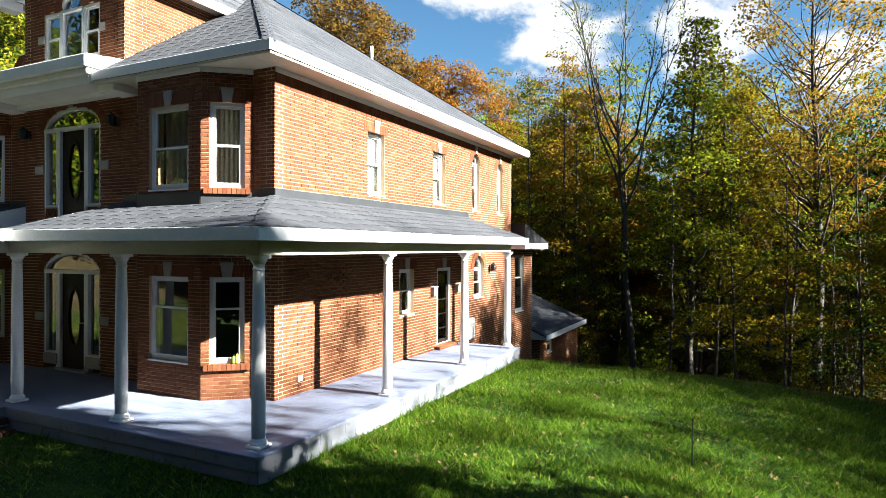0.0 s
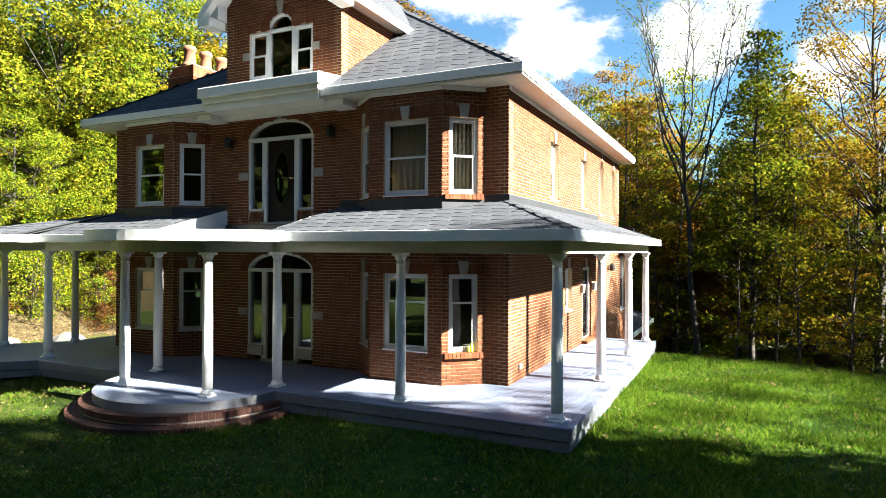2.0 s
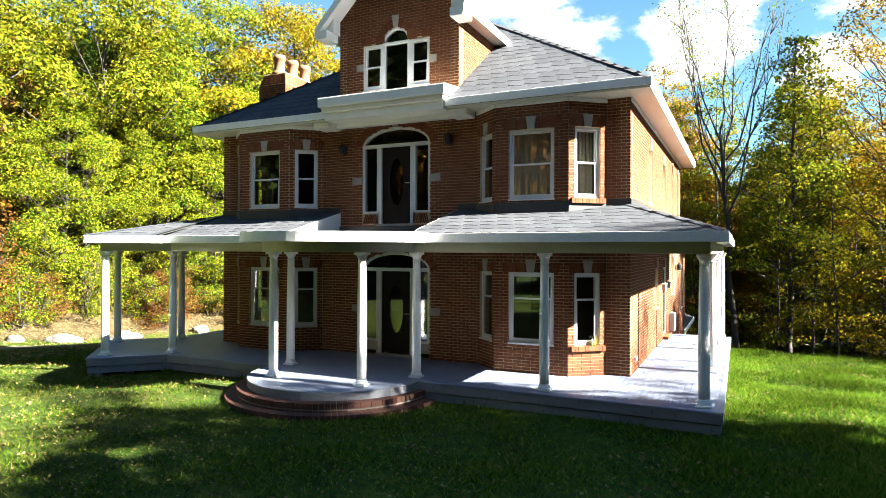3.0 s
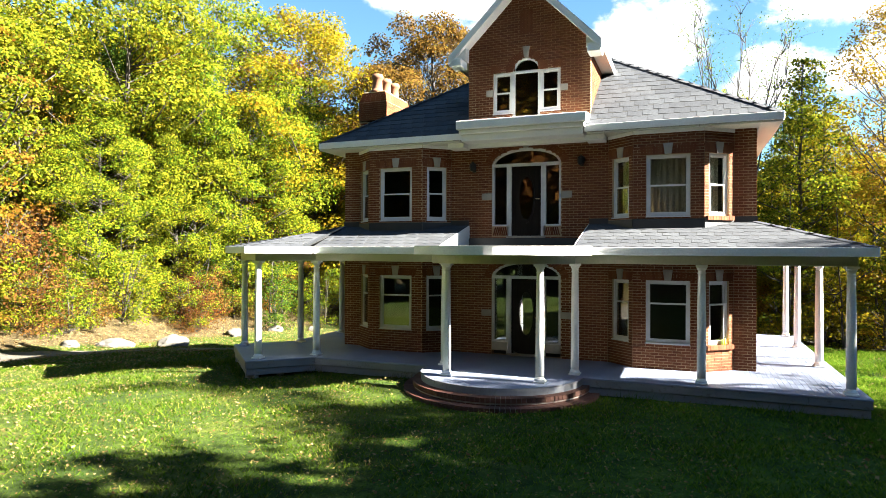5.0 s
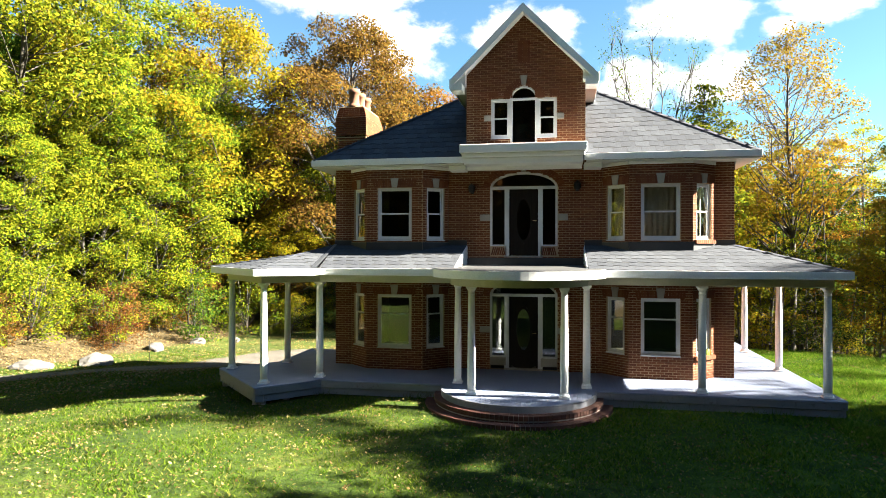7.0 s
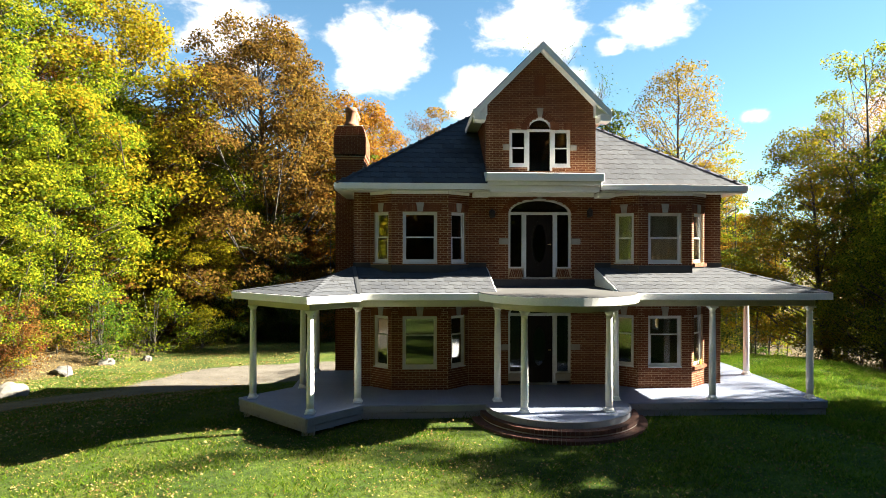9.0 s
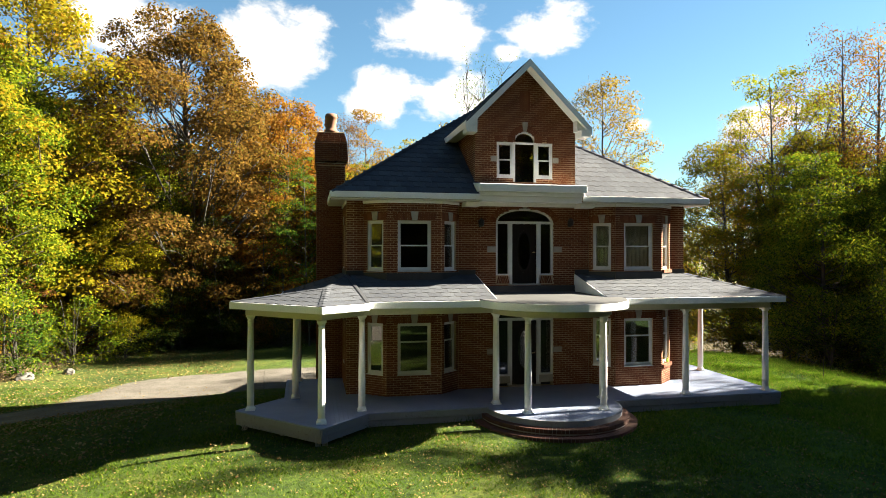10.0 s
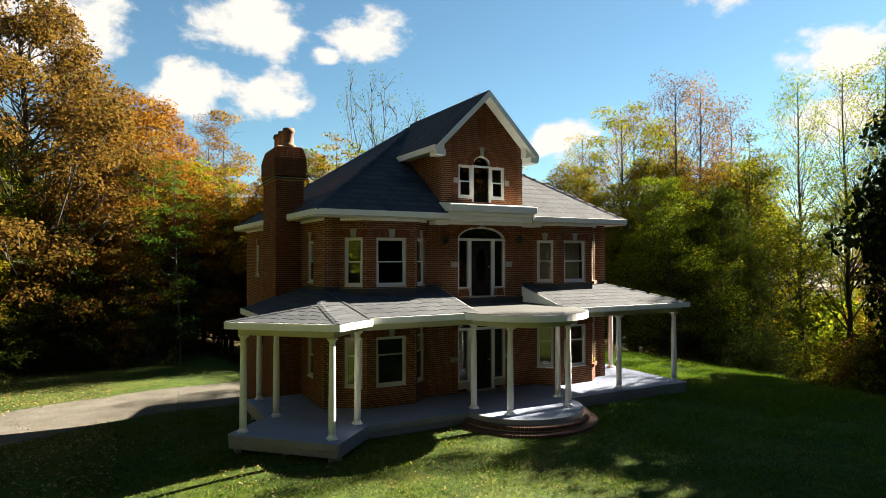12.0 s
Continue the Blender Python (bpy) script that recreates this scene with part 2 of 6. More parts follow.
    "orange": make_leaf("leaf_orange", [(0.0, (0.103, 0.059, 0.010)), (0.4, (0.181, 0.086, 0.010)), (0.8, (0.207, 0.117, 0.014)), (1.0, (0.186, 0.145, 0.017))]),
    "brown": make_leaf("leaf_brown", [(0.0, (0.040, 0.022, 0.008)), (0.4, (0.098, 0.046, 0.012)), (0.8, (0.150, 0.074, 0.017)), (1.0, (0.088, 0.072, 0.013))]),
    "red": make_leaf("leaf_red", [(0.0, (0.052, 0.023, 0.010)), (0.5, (0.125, 0.046, 0.015)), (1.0, (0.166, 0.089, 0.023))]),
    "dark": make_leaf("leaf_dark", [(0.0, (0.011, 0.022, 0.005)), (0.6, (0.025, 0.041, 0.008)), (1.0, (0.071, 0.071, 0.010))]),
    # near-black leaves, mainly for unseen crowns, so they bounce and pass little light
    "black_green": make_leaf("leaf_black_green", [(0.0, (0.006, 0.011, 0.005)), (0.6, (0.013, 0.022, 0.006)), (1.0, (0.032, 0.032, 0.007))], 0.2),
    "fallen": make_leaf("fallen_leaf", [(0.0, (0.074, 0.041, 0.018)), (0.4, (0.154, 0.103, 0.041)), (0.8, (0.202, 0.154, 0.074)), (1.0, (0.221, 0.184, 0.059))], 0.1),
}
bark_mat = make_plain("bark", (0.0198, 0.0167, 0.0130), (0.0558, 0.0459, 0.0360), 2.2, 14, 0.95, 0.8, stretch=(3, 3, 0.5))
pale_bark_mat = make_plain("pale_bark", (0.154, 0.140, 0.119), (0.252, 0.231, 0.203), 2.2, 14, 0.95, 0.6, stretch=(3, 3, 0.6))


def sunny_lawn_amount(M):
    """1 beside the sunny wall, where the lawn is greener and sunlight is put into its colour, 0 on the front lawn;
    uneven.
    """
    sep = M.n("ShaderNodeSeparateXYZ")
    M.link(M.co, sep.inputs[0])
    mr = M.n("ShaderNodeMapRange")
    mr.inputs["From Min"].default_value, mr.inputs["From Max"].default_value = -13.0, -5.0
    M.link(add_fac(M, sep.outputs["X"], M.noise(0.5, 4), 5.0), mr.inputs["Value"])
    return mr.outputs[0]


def make_grass():
    M = Mat("grass_blade")
    M.t.nodes.remove(M.b)
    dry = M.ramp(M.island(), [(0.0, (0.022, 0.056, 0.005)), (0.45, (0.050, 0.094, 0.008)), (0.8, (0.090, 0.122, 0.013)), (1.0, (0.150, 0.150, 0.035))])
    # greener side lawn, with the brightness of sunlit grass put into the ramp
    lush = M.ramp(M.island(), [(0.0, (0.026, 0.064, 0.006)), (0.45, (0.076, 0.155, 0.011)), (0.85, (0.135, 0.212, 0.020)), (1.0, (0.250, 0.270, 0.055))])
    c = M.mix(sunny_lawn_amount(M), dry, lush)
    df, tl, mx = M.n("ShaderNodeBsdfDiffuse"), M.n("ShaderNodeBsdfTranslucent"), M.n("ShaderNodeMixShader", Fac=0.45)
    for a, b in ((c, df.inputs["Color"]), (c, tl.inputs["Color"]), (df.outputs[0], mx.inputs[1]), (tl.outputs[0], mx.inputs[2]), (mx.outputs[0], M.out.inputs[0])):
        M.link(a, b)
    return M.m


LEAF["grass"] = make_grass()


def make_ground():
    """Lawn, leaf litter under the trees and on the bank, and a gravel drive, parted by where they lie."""
    M = Mat("ground")
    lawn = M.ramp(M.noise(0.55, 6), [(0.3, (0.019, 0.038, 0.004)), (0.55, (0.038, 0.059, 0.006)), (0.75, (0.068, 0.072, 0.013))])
    lawn = M.mix(sunny_lawn_amount(M), lawn, M.ramp(M.noise(0.9, 6), [(0.3, (0.013, 0.040, 0.004)), (0.6, (0.034, 0.080, 0.007)), (0.8, (0.072, 0.108, 0.015))]))
    fine = M.ramp(M.noise(22, 4), [(0.3, (0.55, 0.6, 0.5)), (0.7, (1.25, 1.25, 1.2))])
    clumps = M.ramp(M.noise(4.5, 6, 0.7), [(0.35, (0.42, 0.48, 0.4)), (0.62, (1.3, 1.25, 1.2))])
    lawn = M.mix(1.0, M.mix(1.0, lawn, fine, "MULTIPLY"), clumps, "MULTIPLY")
    litter = M.ramp(M.noise(2.6, 7, 0.7), [(0.3, (0.022, 0.017, 0.007)), (0.5, (0.058, 0.044, 0.020)), (0.7, (0.108, 0.086, 0.041))])
    spot = M.ramp(M.noise(16, 5, 0.7), [(0.3, (0.45, 0.42, 0.4)), (0.65, (1.2, 1.15, 1.1))])
    litter = M.mix(1.0, litter, spot, "MULTIPLY")
    gravel = M.ramp(M.noise(0.8, 6, 0.65), [(0.3, (0.064, 0.055, 0.045)), (0.65, (0.104, 0.094, 0.080))])
    gravel = M.mix(1.0, gravel, M.ramp(M.noise(40, 3), [(0.3, (0.7, 0.7, 0.7)), (0.7, (1.2, 1.2, 1.2))]), "MULTIPLY")
    at = {}
    for key in ("woods", "drive"):
        nd = M.t.nodes.new("ShaderNodeAttribute")
        nd.attribute_name = key
        at[key] = M.ramp(add_fac(M, nd.outputs["Fac"], M.noise(1.7, 6, 0.65), 0.7), [(0.72, (0, 0, 0)), (0.92, (1, 1, 1))])
    c = M.mix(at["drive"], M.mix(at["woods"], lawn, litter), gravel)
    M.bump(M.noise(26, 5, 0.7), 0.8, 0.05)
    return M.finish(c, 0.95, spec=0.15)


ground_mat = make_ground()

# ---- mesh helpers ----


class Build:
    """Collects boxes, prisms, lathes and tubes into one mesh."""

    def __init__(self):
        self.v, self.f = [], []

    def add(self, verts, faces):
        k = len(self.v)
        self.v += [tuple(p) for p in verts]
        self.f += [tuple(i + k for i in q) for q in faces]
        return self

    def box(self, x0, y0, z0, x1, y1, z1):
        return self.add([(x0, y0, z0), (x1, y0, z0), (x1, y1, z0), (x0, y1, z0), (x0, y0, z1), (x1, y0, z1), (x1, y1, z1), (x0, y1, z1)],
                        [(3, 2, 1, 0), (4, 5, 6, 7), (0, 1, 5, 4), (1, 2, 6, 5), (2, 3, 7, 6), (3, 0, 4, 7)])

    def cell(self, F, u0, u1, z0, z1, n0, n1):
        """A box in the axes of a wall face F."""
        return self.add([F.at(u, z, n) for n in (n0, n1) for u, z in ((u0, z0), (u1, z0), (u1, z1), (u0, z1))],
                        [(3, 2, 1, 0), (4, 5, 6, 7), (0, 1, 5, 4), (1, 2, 6, 5), (2, 3, 7, 6), (3, 0, 4, 7)])

    def prism(self, poly, z0, z1):
        """An upright prism over a plan, turning left."""
        n = len(poly)
        return self.add([(x, y, z0) for x, y in poly] + [(x, y, z1) for x, y in poly],
                        [tuple(range(n - 1, -1, -1)), tuple(range(n, 2 * n))] + [(i, (i + 1) % n, n + (i + 1) % n, n + i) for i in range(n)])

    def face_prism(self, F, poly, n0, n1):
        """A prism over a polygon of (u, z) on a wall face."""
        n = len(poly)
        return self.add([F.at(u, z, n0) for u, z in poly] + [F.at(u, z, n1) for u, z in poly],
                        [tuple(range(n - 1, -1, -1)), tuple(range(n, 2 * n))] + [(i, (i + 1) % n, n + (i + 1) % n, n + i) for i in range(n)])

    def lathe(self, profile, x=0.0, y=0.0, seg=24, z=0.0):
        k = len(profile)
        vs = [(x + r * math.cos(2 * math.pi * j / seg), y + r * math.sin(2 * math.pi * j / seg), z + h) for r, h in profile for j in range(seg)]
        fs = [(i * seg + j, i * seg + (j + 1) % seg, (i + 1) * seg + (j + 1) % seg, (i + 1) * seg + j) for i in range(k - 1) for j in range(seg)]
        fs += [tuple(range(seg - 1, -1, -1)), tuple((k - 1) * seg + j for j in range(seg))]
        return self.add(vs, fs)

    def tube(self, pts, radii, seg=6):
        pts = [Vector(p) for p in pts]
        vs, fs = [], []
        for i, p in enumerate(pts):
            d = (pts[min(i + 1, len(pts) - 1)] - pts[max(i - 1, 0)]).normalized()
            a = d.cross(Vector((0.31, 0.95, 0.05))).normalized()
            b = d.cross(a)
            vs += [p + radii[i] * (math.cos(2 * math.pi * j / seg) * a + math.sin(2 * math.pi * j / seg) * b) for j in range(seg)]
        for i in range(len(pts) - 1):
            fs += [(i * seg + j, i * seg + (j + 1) % seg, (i + 1) * seg + (j + 1) % seg, (i + 1) * seg + j) for j in range(seg)]
        fs += [tuple(range(seg - 1, -1, -1)), tuple((len(pts) - 1) * seg + j for j in range(seg))]
        return self.add(vs, fs)

    def mesh(self, name, smooth=False):
        me = bpy.data.meshes.new(name)
        me.from_pydata(self.v, [], self.f)
        if smooth:
            me.polygons.foreach_set("use_smooth", [True] * len(me.polygons))
        me.update()
        return me


def bevelled(build, name, width=0.01, seg=1):
    """The mesh with its sharp edges rounded off."""
    me = build.mesh(name)
    bm = bmesh.new()
    bm.from_mesh(me)
    bmesh.ops.recalc_face_normals(bm, faces=bm.faces)
    es = [e for e in bm.edges if len(e.link_faces) == 2 and e.calc_face_angle() > 0.6]
    bmesh.ops.bevel(bm, geom=es, offset=width, segments=seg, affect="EDGES", profile=0.6, clamp_overlap=True)
    bm.to_mesh(me)
    bm.free()
    return me


def welded(build, name):
    me = build.mesh(name)
    bm = bmesh.new()
    bm.from_mesh(me)
    bmesh.ops.remove_doubles(bm, verts=bm.verts, dist=0.0005)
    bm.to_mesh(me)
    bm.free()
    return me


def part(name, data, mat, parent=None, label="", smooth=False):
    """One mesh object under a thing or a part; its mesh is given in world metres."""
    me = data.mesh(name, smooth) if isinstance(data, Build) else data
    if not me.materials:
        me.materials.append(mat)
    ob = new(name, me)
    if parent is not None:
        ob.parent = parent
        base = parent.location if parent.parent is None else parent.parent.location
        ob.location = -Vector(base) if parent.parent is None else (0, 0, 0)
    return tagged(ob, label)


def thing(name, label, category, at=(0, 0, 0), group="", kind=""):
    ob = new(name)
    ob.location = at
    ob.empty_display_size = 0.2
    return tagged(ob, label, category, group, kind)


class Face:
    """An upright wall face: u along it from (x, y), z up, n outwards."""

    def __init__(self, x0, y0, x1, y1):
        self.o, self.length = Vector((x0, y0, 0)), math.hypot(x1 - x0, y1 - y0)
        self.u = Vector((x1 - x0, y1 - y0, 0)) / self.length
        self.n = Vector((self.u.y, -self.u.x, 0))

    def at(self, u, z, n=0.0):
        p = self.o + self.u * u + self.n * n
        return (p.x, p.y, z)

    def frame_matrix(self, u, z, n=0.0):
        return Matrix.Translation(self.at(u, z, n)) @ Matrix(
            ((self.u.x, 0, self.n.x, 0), (self.u.y, 0, self.n.y, 0), (0, 1, 0, 0), (0, 0, 0, 1)))


class Opening:
    """A window or door hole on a face; spring: where a round head of that rise begins."""

    def __init__(self, u0, u1, z0, z1, rise=0.0):
        self.u0, self.u1, self.z0, self.z1, self.rise = u0, u1, z0, z1, rise

    def half(self, z):
        w = (self.u1 - self.u0) / 2
        s = self.z1 - self.rise
        if z < self.z0 or z > self.z1:
            return 0
        if z <= s or self.rise <= 0:
            return w
        return w * math.sqrt(max(0.0, 1 - ((z - s) / self.rise) ** 2))


COURSE, BRICK_L = 0.0677, 0.203


def spans_of(u0, u1, openings, z):
    out = [(u0, u1)]
    for o in openings:
        h = o.half(z)
        if h <= 0:
            continue
        a, b = (o.u0 + o.u1) / 2 - h, (o.u0 + o.u1) / 2 + h
        nxt = []
        for p, q in out:
            if b <= p or a >= q:
                nxt.append((p, q))
                continue
            if a > p:
                nxt.append((p, a))
            if b < q:
                nxt.append((b, q))
        out = nxt
    return out


brick_mesh = Build().add([(-0.0960, -0.0275, 0), (0.0960, -0.0275, 0), (0.0960, 0.0275, 0), (-0.0960, 0.0275, 0),
                          (-0.0947, -0.0262, 0.012), (0.0947, -0.0262, 0.012), (0.0947, 0.0262, 0.012), (-0.0947, 0.0262, 0.012)],
                         [(4, 5, 6, 7), (0, 1, 5, 4), (1, 2, 6, 5), (2, 3, 7, 6), (3, 0, 4, 7)]).mesh("brick")
brick_mesh.materials.append(brick_piece_mat)


def core_mesh(F, rows, n0, n1):
    """One joined slab out of rows of (z0, z1, spans), with shared corners."""
    us = sorted({round(u, 4) for _, _, sp in rows for s in sp for u in s})
    zs = sorted({round(z, 4) for a, b, _ in rows for z in (a, b)})
    full = set()
    for a, b, sp in rows:
        j0, j1 = zs.index(round(a, 4)), zs.index(round(b, 4))
        for p, q in sp:
            i0, i1 = us.index(round(p, 4)), us.index(round(q, 4))
            full |= {(i, j) for i in range(i0, i1) for j in range(j0, j1)}
    out, ids = Build(), {}

    def vid(i, j, k):
        if (i, j, k) not in ids:
            ids[(i, j, k)] = len(out.v)
            out.v.append(F.at(us[i], zs[j], (n0, n1)[k]))
        return ids[(i, j, k)]

    for i, j in full:
        out.f.append((vid(i, j, 1), vid(i + 1, j, 1), vid(i + 1, j + 1, 1), vid(i, j + 1, 1)))
        out.f.append((vid(i, j, 0), vid(i, j + 1, 0), vid(i + 1, j + 1, 0), vid(i + 1, j, 0)))
        for di, dj, a, b in ((-1, 0, (0, 1), (0, 0)), (1, 0, (1, 0), (1, 1)), (0, -1, (0, 0), (1, 0)), (0, 1, (1, 1), (0, 1))):
            if (i + di, j + dj) not in full:
                out.f.append((vid(i + a[0], j + a[1], 0), vid(i + b[0], j + b[1], 0), vid(i + b[0], j + b[1], 1), vid(i + a[0], j + a[1], 1)))
    return out


LOOSE_BRICKS = []          # (parent wall, matrix) of those that are objects of their own


def brick_wall(parent, F, z0, z1, openings=(), limits=None, near=None, thick=0.24, u0=0.0, u1=None, label=""):
    """A wall of bricks in running bond on a mortar core. limits(z): narrower ends of a gable. near(u, z): the stretch whose whole bricks are single objects."""
    u1 = F.length if u1 is None else u1
    core_rows, bricks, singles = [], Build(), []
    rows = int(round((z1 - z0) / COURSE))
    held, held_z = None, z0
    quad = [(4, 5, 6, 7), (0, 1, 5, 4), (1, 2, 6, 5), (2, 3, 7, 6), (3, 0, 4, 7)]
    for j in range(rows + 1):
        zb = z0 + j * COURSE
        ends = None
        if j < rows:
            zm = zb + COURSE / 2
            a, b = limits(zm) if limits else (u0, u1)
            ends = spans_of(a, b, openings, zm) if b - a > 0.05 else []
        if ends != held:
            if held:
                core_rows.append((held_z, zb, held))
            held, held_z = ends, zb
        shift = BRICK_L / 2 * (j % 2)
        for p, q in ends or []:
            k = math.floor((p - shift) / BRICK_L)
            while k * BRICK_L + shift < q:
                a, b = max(p, k * BRICK_L + shift), min(q, (k + 1) * BRICK_L + shift)
                k += 1
                if b - a < 0.035:
                    continue
                if b - a > BRICK_L - 0.002 and near and near((a + b) / 2, zm):
                    singles.append(F.frame_matrix((a + b) / 2, zm, -0.012 + 0.003 * random.random()))
                    continue
                g, h, n = 0.0055, 0.0275, 0.0025 * random.random()
                a, b = a + g, b - g
                bricks.add([F.at(u, zm + w, -0.012) for u, w in ((a, -h), (b, -h), (b, h), (a, h))] +
                           [F.at(u, zm + w, n) for u, w in ((a + .0013, -h + .0013), (b - .0013, -h + .0013), (b - .0013, h - .0013), (a + .0013, h - .0013))], quad)
    wall = part("wall", core_mesh(F, core_rows, -thick, -0.009), mortar_mat, parent, label)
    tagged(part("brickwork", bricks, brick_mat, wall), kind="stuff")
    LOOSE_BRICKS.extend((wall, m) for m in singles)
    return wall


def soldier_course(parent, F, uc, half, z, h, proud=0.004, step=0.068, flare=0.18):
    """A flat arch of bricks on end, leaning outwards from the keystone."""
    b, u = Build(), -half
    while u < half - 0.01:
        a0, a1 = u + 0.005, min(u + step, half) - 0.005
        k0, k1 = a0 * (1 + flare * h / max(half, .3)), a1 * (1 + flare * h / max(half, .3))
        if abs((a0 + a1) / 2) > 0.06:
            b.face_prism(F, [(uc + a0, z), (uc + a1, z), (uc + k1, z + h), (uc + k0, z + h)], -0.02, proud)
        u += step
    return tagged(part("flat_arch", b, brick_mat, parent), kind="stuff")


def round_arch(parent, F, uc, zc, rx, rz, depth=0.2, n=25, a0=0.0, a1=math.pi, proud=0.005):
    b = Build()
    for i in range(n):
        p, q = a0 + (a1 - a0) * (i + 0.07) / n, a0 + (a1 - a0) * (i + 0.93) / n
        b.face_prism(F, [(uc + rx * math.cos(p), zc + rz * math.sin(p)), (uc + (rx + depth) * math.cos(p), zc + (rz + depth) * math.sin(p)),
                         (uc + (rx + depth) * math.cos(q), zc + (rz + depth) * math.sin(q)), (uc + rx * math.cos(q), zc + rz * math.sin(q))], -0.02, proud)
    return tagged(part("round_arch", b, brick_mat, parent), kind="stuff")


def keystone(parent, F, uc, z0, z1, w0=0.075, w1=0.115, proud=0.03):
    b = Build().face_prism(F, [(uc - w0, z0), (uc + w0, z0), (uc + w1, z1), (uc - w1, z1)], -0.02, proud)
    return part("keystone", bevelled(b, "keystone", 0.006), stone_mat, parent, "pale limestone keystone")


def ring(F, u0, u1, z0, z1, w, n0, n1, b=None, top=None, bottom=None):
    """A rectangular frame of bars."""
    b = b or Build()
    t, m = w if top is None else top, w if bottom is None else bottom
    b.cell(F, u0, u1, z0, z0 + m, n0, n1)
    b.cell(F, u0, u1, z1 - t, z1, n0, n1)
    b.cell(F, u0, u0 + w, z0 + m, z1 - t, n0, n1)
    b.cell(F, u1 - w, u1, z0 + m, z1 - t, n0, n1)
    return b


def arc_band(F, uc, zc, rx, rz, w, n0, n1, b=None, seg=20):
    b = b or Build()
    for i in range(seg):
        p, q = math.pi * i / seg, math.pi * (i + 1) / seg
        b.face_prism(F, [(uc + (rx - w) * math.cos(p), zc + (rz - w) * math.sin(p)), (uc + rx * math.cos(p), zc + rz * math.sin(p)),
                         (uc + rx * math.cos(q), zc + rz * math.sin(q)), (uc + (rx - w) * math.cos(q), zc + (rz - w) * math.sin(q))], n0, n1)
    return b


def pane(parent, F, u0, u1, z0, z1, n=-0.09, poly=None):
    b = Build()
    if poly:
        b.face_prism(F, poly, n - 0.004, n)
    else:
        b.cell(F, u0, u1, z0, z1, n - 0.004, n)
    ob = part("pane", b, glass_mat, parent)
    ob.visible_shadow = False
    return ob


def sash_window(parent, F, o, meet=0.5, key=True, sill=False, recess=-0.06, label="white double-hung sash window in brick"):
    """A double-hung window: frame, two sashes, two panes, and the dressings round it."""
    u0, u1, z0, z1 = o.u0, o.u1, o.z0, o.z1
    s = z1 - o.rise
    r = recess
    uc = (u0 + u1) / 2
    fb = ring(F, u0, u1, z0, s, 0.055, r - 0.08, r) if not o.rise else Build()
    if o.rise:
        fb.cell(F, u0, u1, z0, z0 + 0.055, r - 0.08, r)
        fb.cell(F, u0, u0 + 0.055, z0 + 0.055, s, r - 0.08, r)
        fb.cell(F, u1 - 0.055, u1, z0 + 0.055, s, r - 0.08, r)
        fb.cell(F, u0 + 0.055, u1 - 0.055, s - 0.03, s + 0.03, r - 0.08, r)
        arc_band(F, uc, s, (u1 - u0) / 2, o.rise, 0.055, r - 0.08, r, fb)
    win = part("window", fb, vinyl_mat, parent, label)
    zm = z0 + (s - z0) * meet
    a, b, c, d = u0 + 0.055, u1 - 0.055, z0 + 0.055, s - (0.055 if not o.rise else 0.03)
    part("upper_sash", ring(F, a, b, zm - 0.02, d, 0.035, r - 0.075, r - 0.035), vinyl_mat, win)
    part("lower_sash", ring(F, a, b, c, zm + 0.02, 0.04, r - 0.035, r - 0.008), vinyl_mat, win)
    pane(win, F, a + 0.035, b - 0.035, zm + 0.015, d - 0.035, r - 0.05)
    pane(win, F, a + 0.04, b - 0.04, c + 0.04, zm - 0.02, r - 0.018)
    if o.rise:
        k = [(uc + ((u1 - u0) / 2 - 0.055) * math.cos(math.pi * i / 16), s + 0.03 + (o.rise - 0.085) * math.sin(math.pi * i / 16)) for i in range(17)]
        pane(win, F, 0, 0, 0, 0, r - 0.05, k)
        round_arch(parent, F, uc, s, (u1 - u0) / 2 + 0.006, o.rise + 0.006, 0.19, 19)
        if key:
            keystone(parent, F, uc, z1 + 0.004, z1 + 0.24, 0.05, 0.075)
    elif key:
        soldier_course(parent, F, uc, (u1 - u0) / 2 + 0.12, z1 + 0.005, 0.21)
        keystone(parent, F, uc, z1 + 0.004, z1 + 0.27)
    if sill:
        sb, n = Build(), int(round((u1 - u0 + 0.2) / 0.075))
        for i in range(n):
            p = u0 - 0.1 + (u1 - u0 + 0.2) * i / n
            sb.cell(F, p + 0.004, p + (u1 - u0 + 0.2) / n - 0.004, z0 - 0.11, z0 - 0.006, -0.1, 0.075)
        tagged(part("sill", sb, brick_mat, win, "rowlock brick sill"), kind="stuff")
    else:
        part("sill", Build().cell(F, u0 - 0.01, u1 + 0.01, z0 - 0.03, z0 - 0.002, r - 0.05, 0.015), vinyl_mat, win)
    return win


def point_spans(poly, v):
    """Where a row at height v crosses a polygon of (u, v)."""
    xs = []
    for (a, b), (c, d) in zip(poly, poly[1:] + poly[:1]):
        if (b <= v) != (d <= v):
            xs.append(a + (v - b) * (c - a) / (d - b))
    xs.sort()
    return list(zip(xs[::2], xs[1::2]))


shingle_cache = {}


def shingle_mesh(w, h, t):
    key = (round(w, 3), round(h, 3))
    if key not in shingle_cache:
        e, d, s = w / 2, h / 2, 0.11
        me = Build().add([(-e, -d + s, 0.003), (-e * 0.1, -d + s * 0.75, 0.004), (e * 0.8, -d, t + 0.002), (e, -d + s * 0.25, t + 0.002), (e, d, 0.002), (-e, d + s * 0.4, 0.002),
                          (-e, -d + s, 0), (-e * 0.1, -d + s * 0.75, 0), (e * 0.8, -d, 0), (e, -d + s * 0.25, 0)],
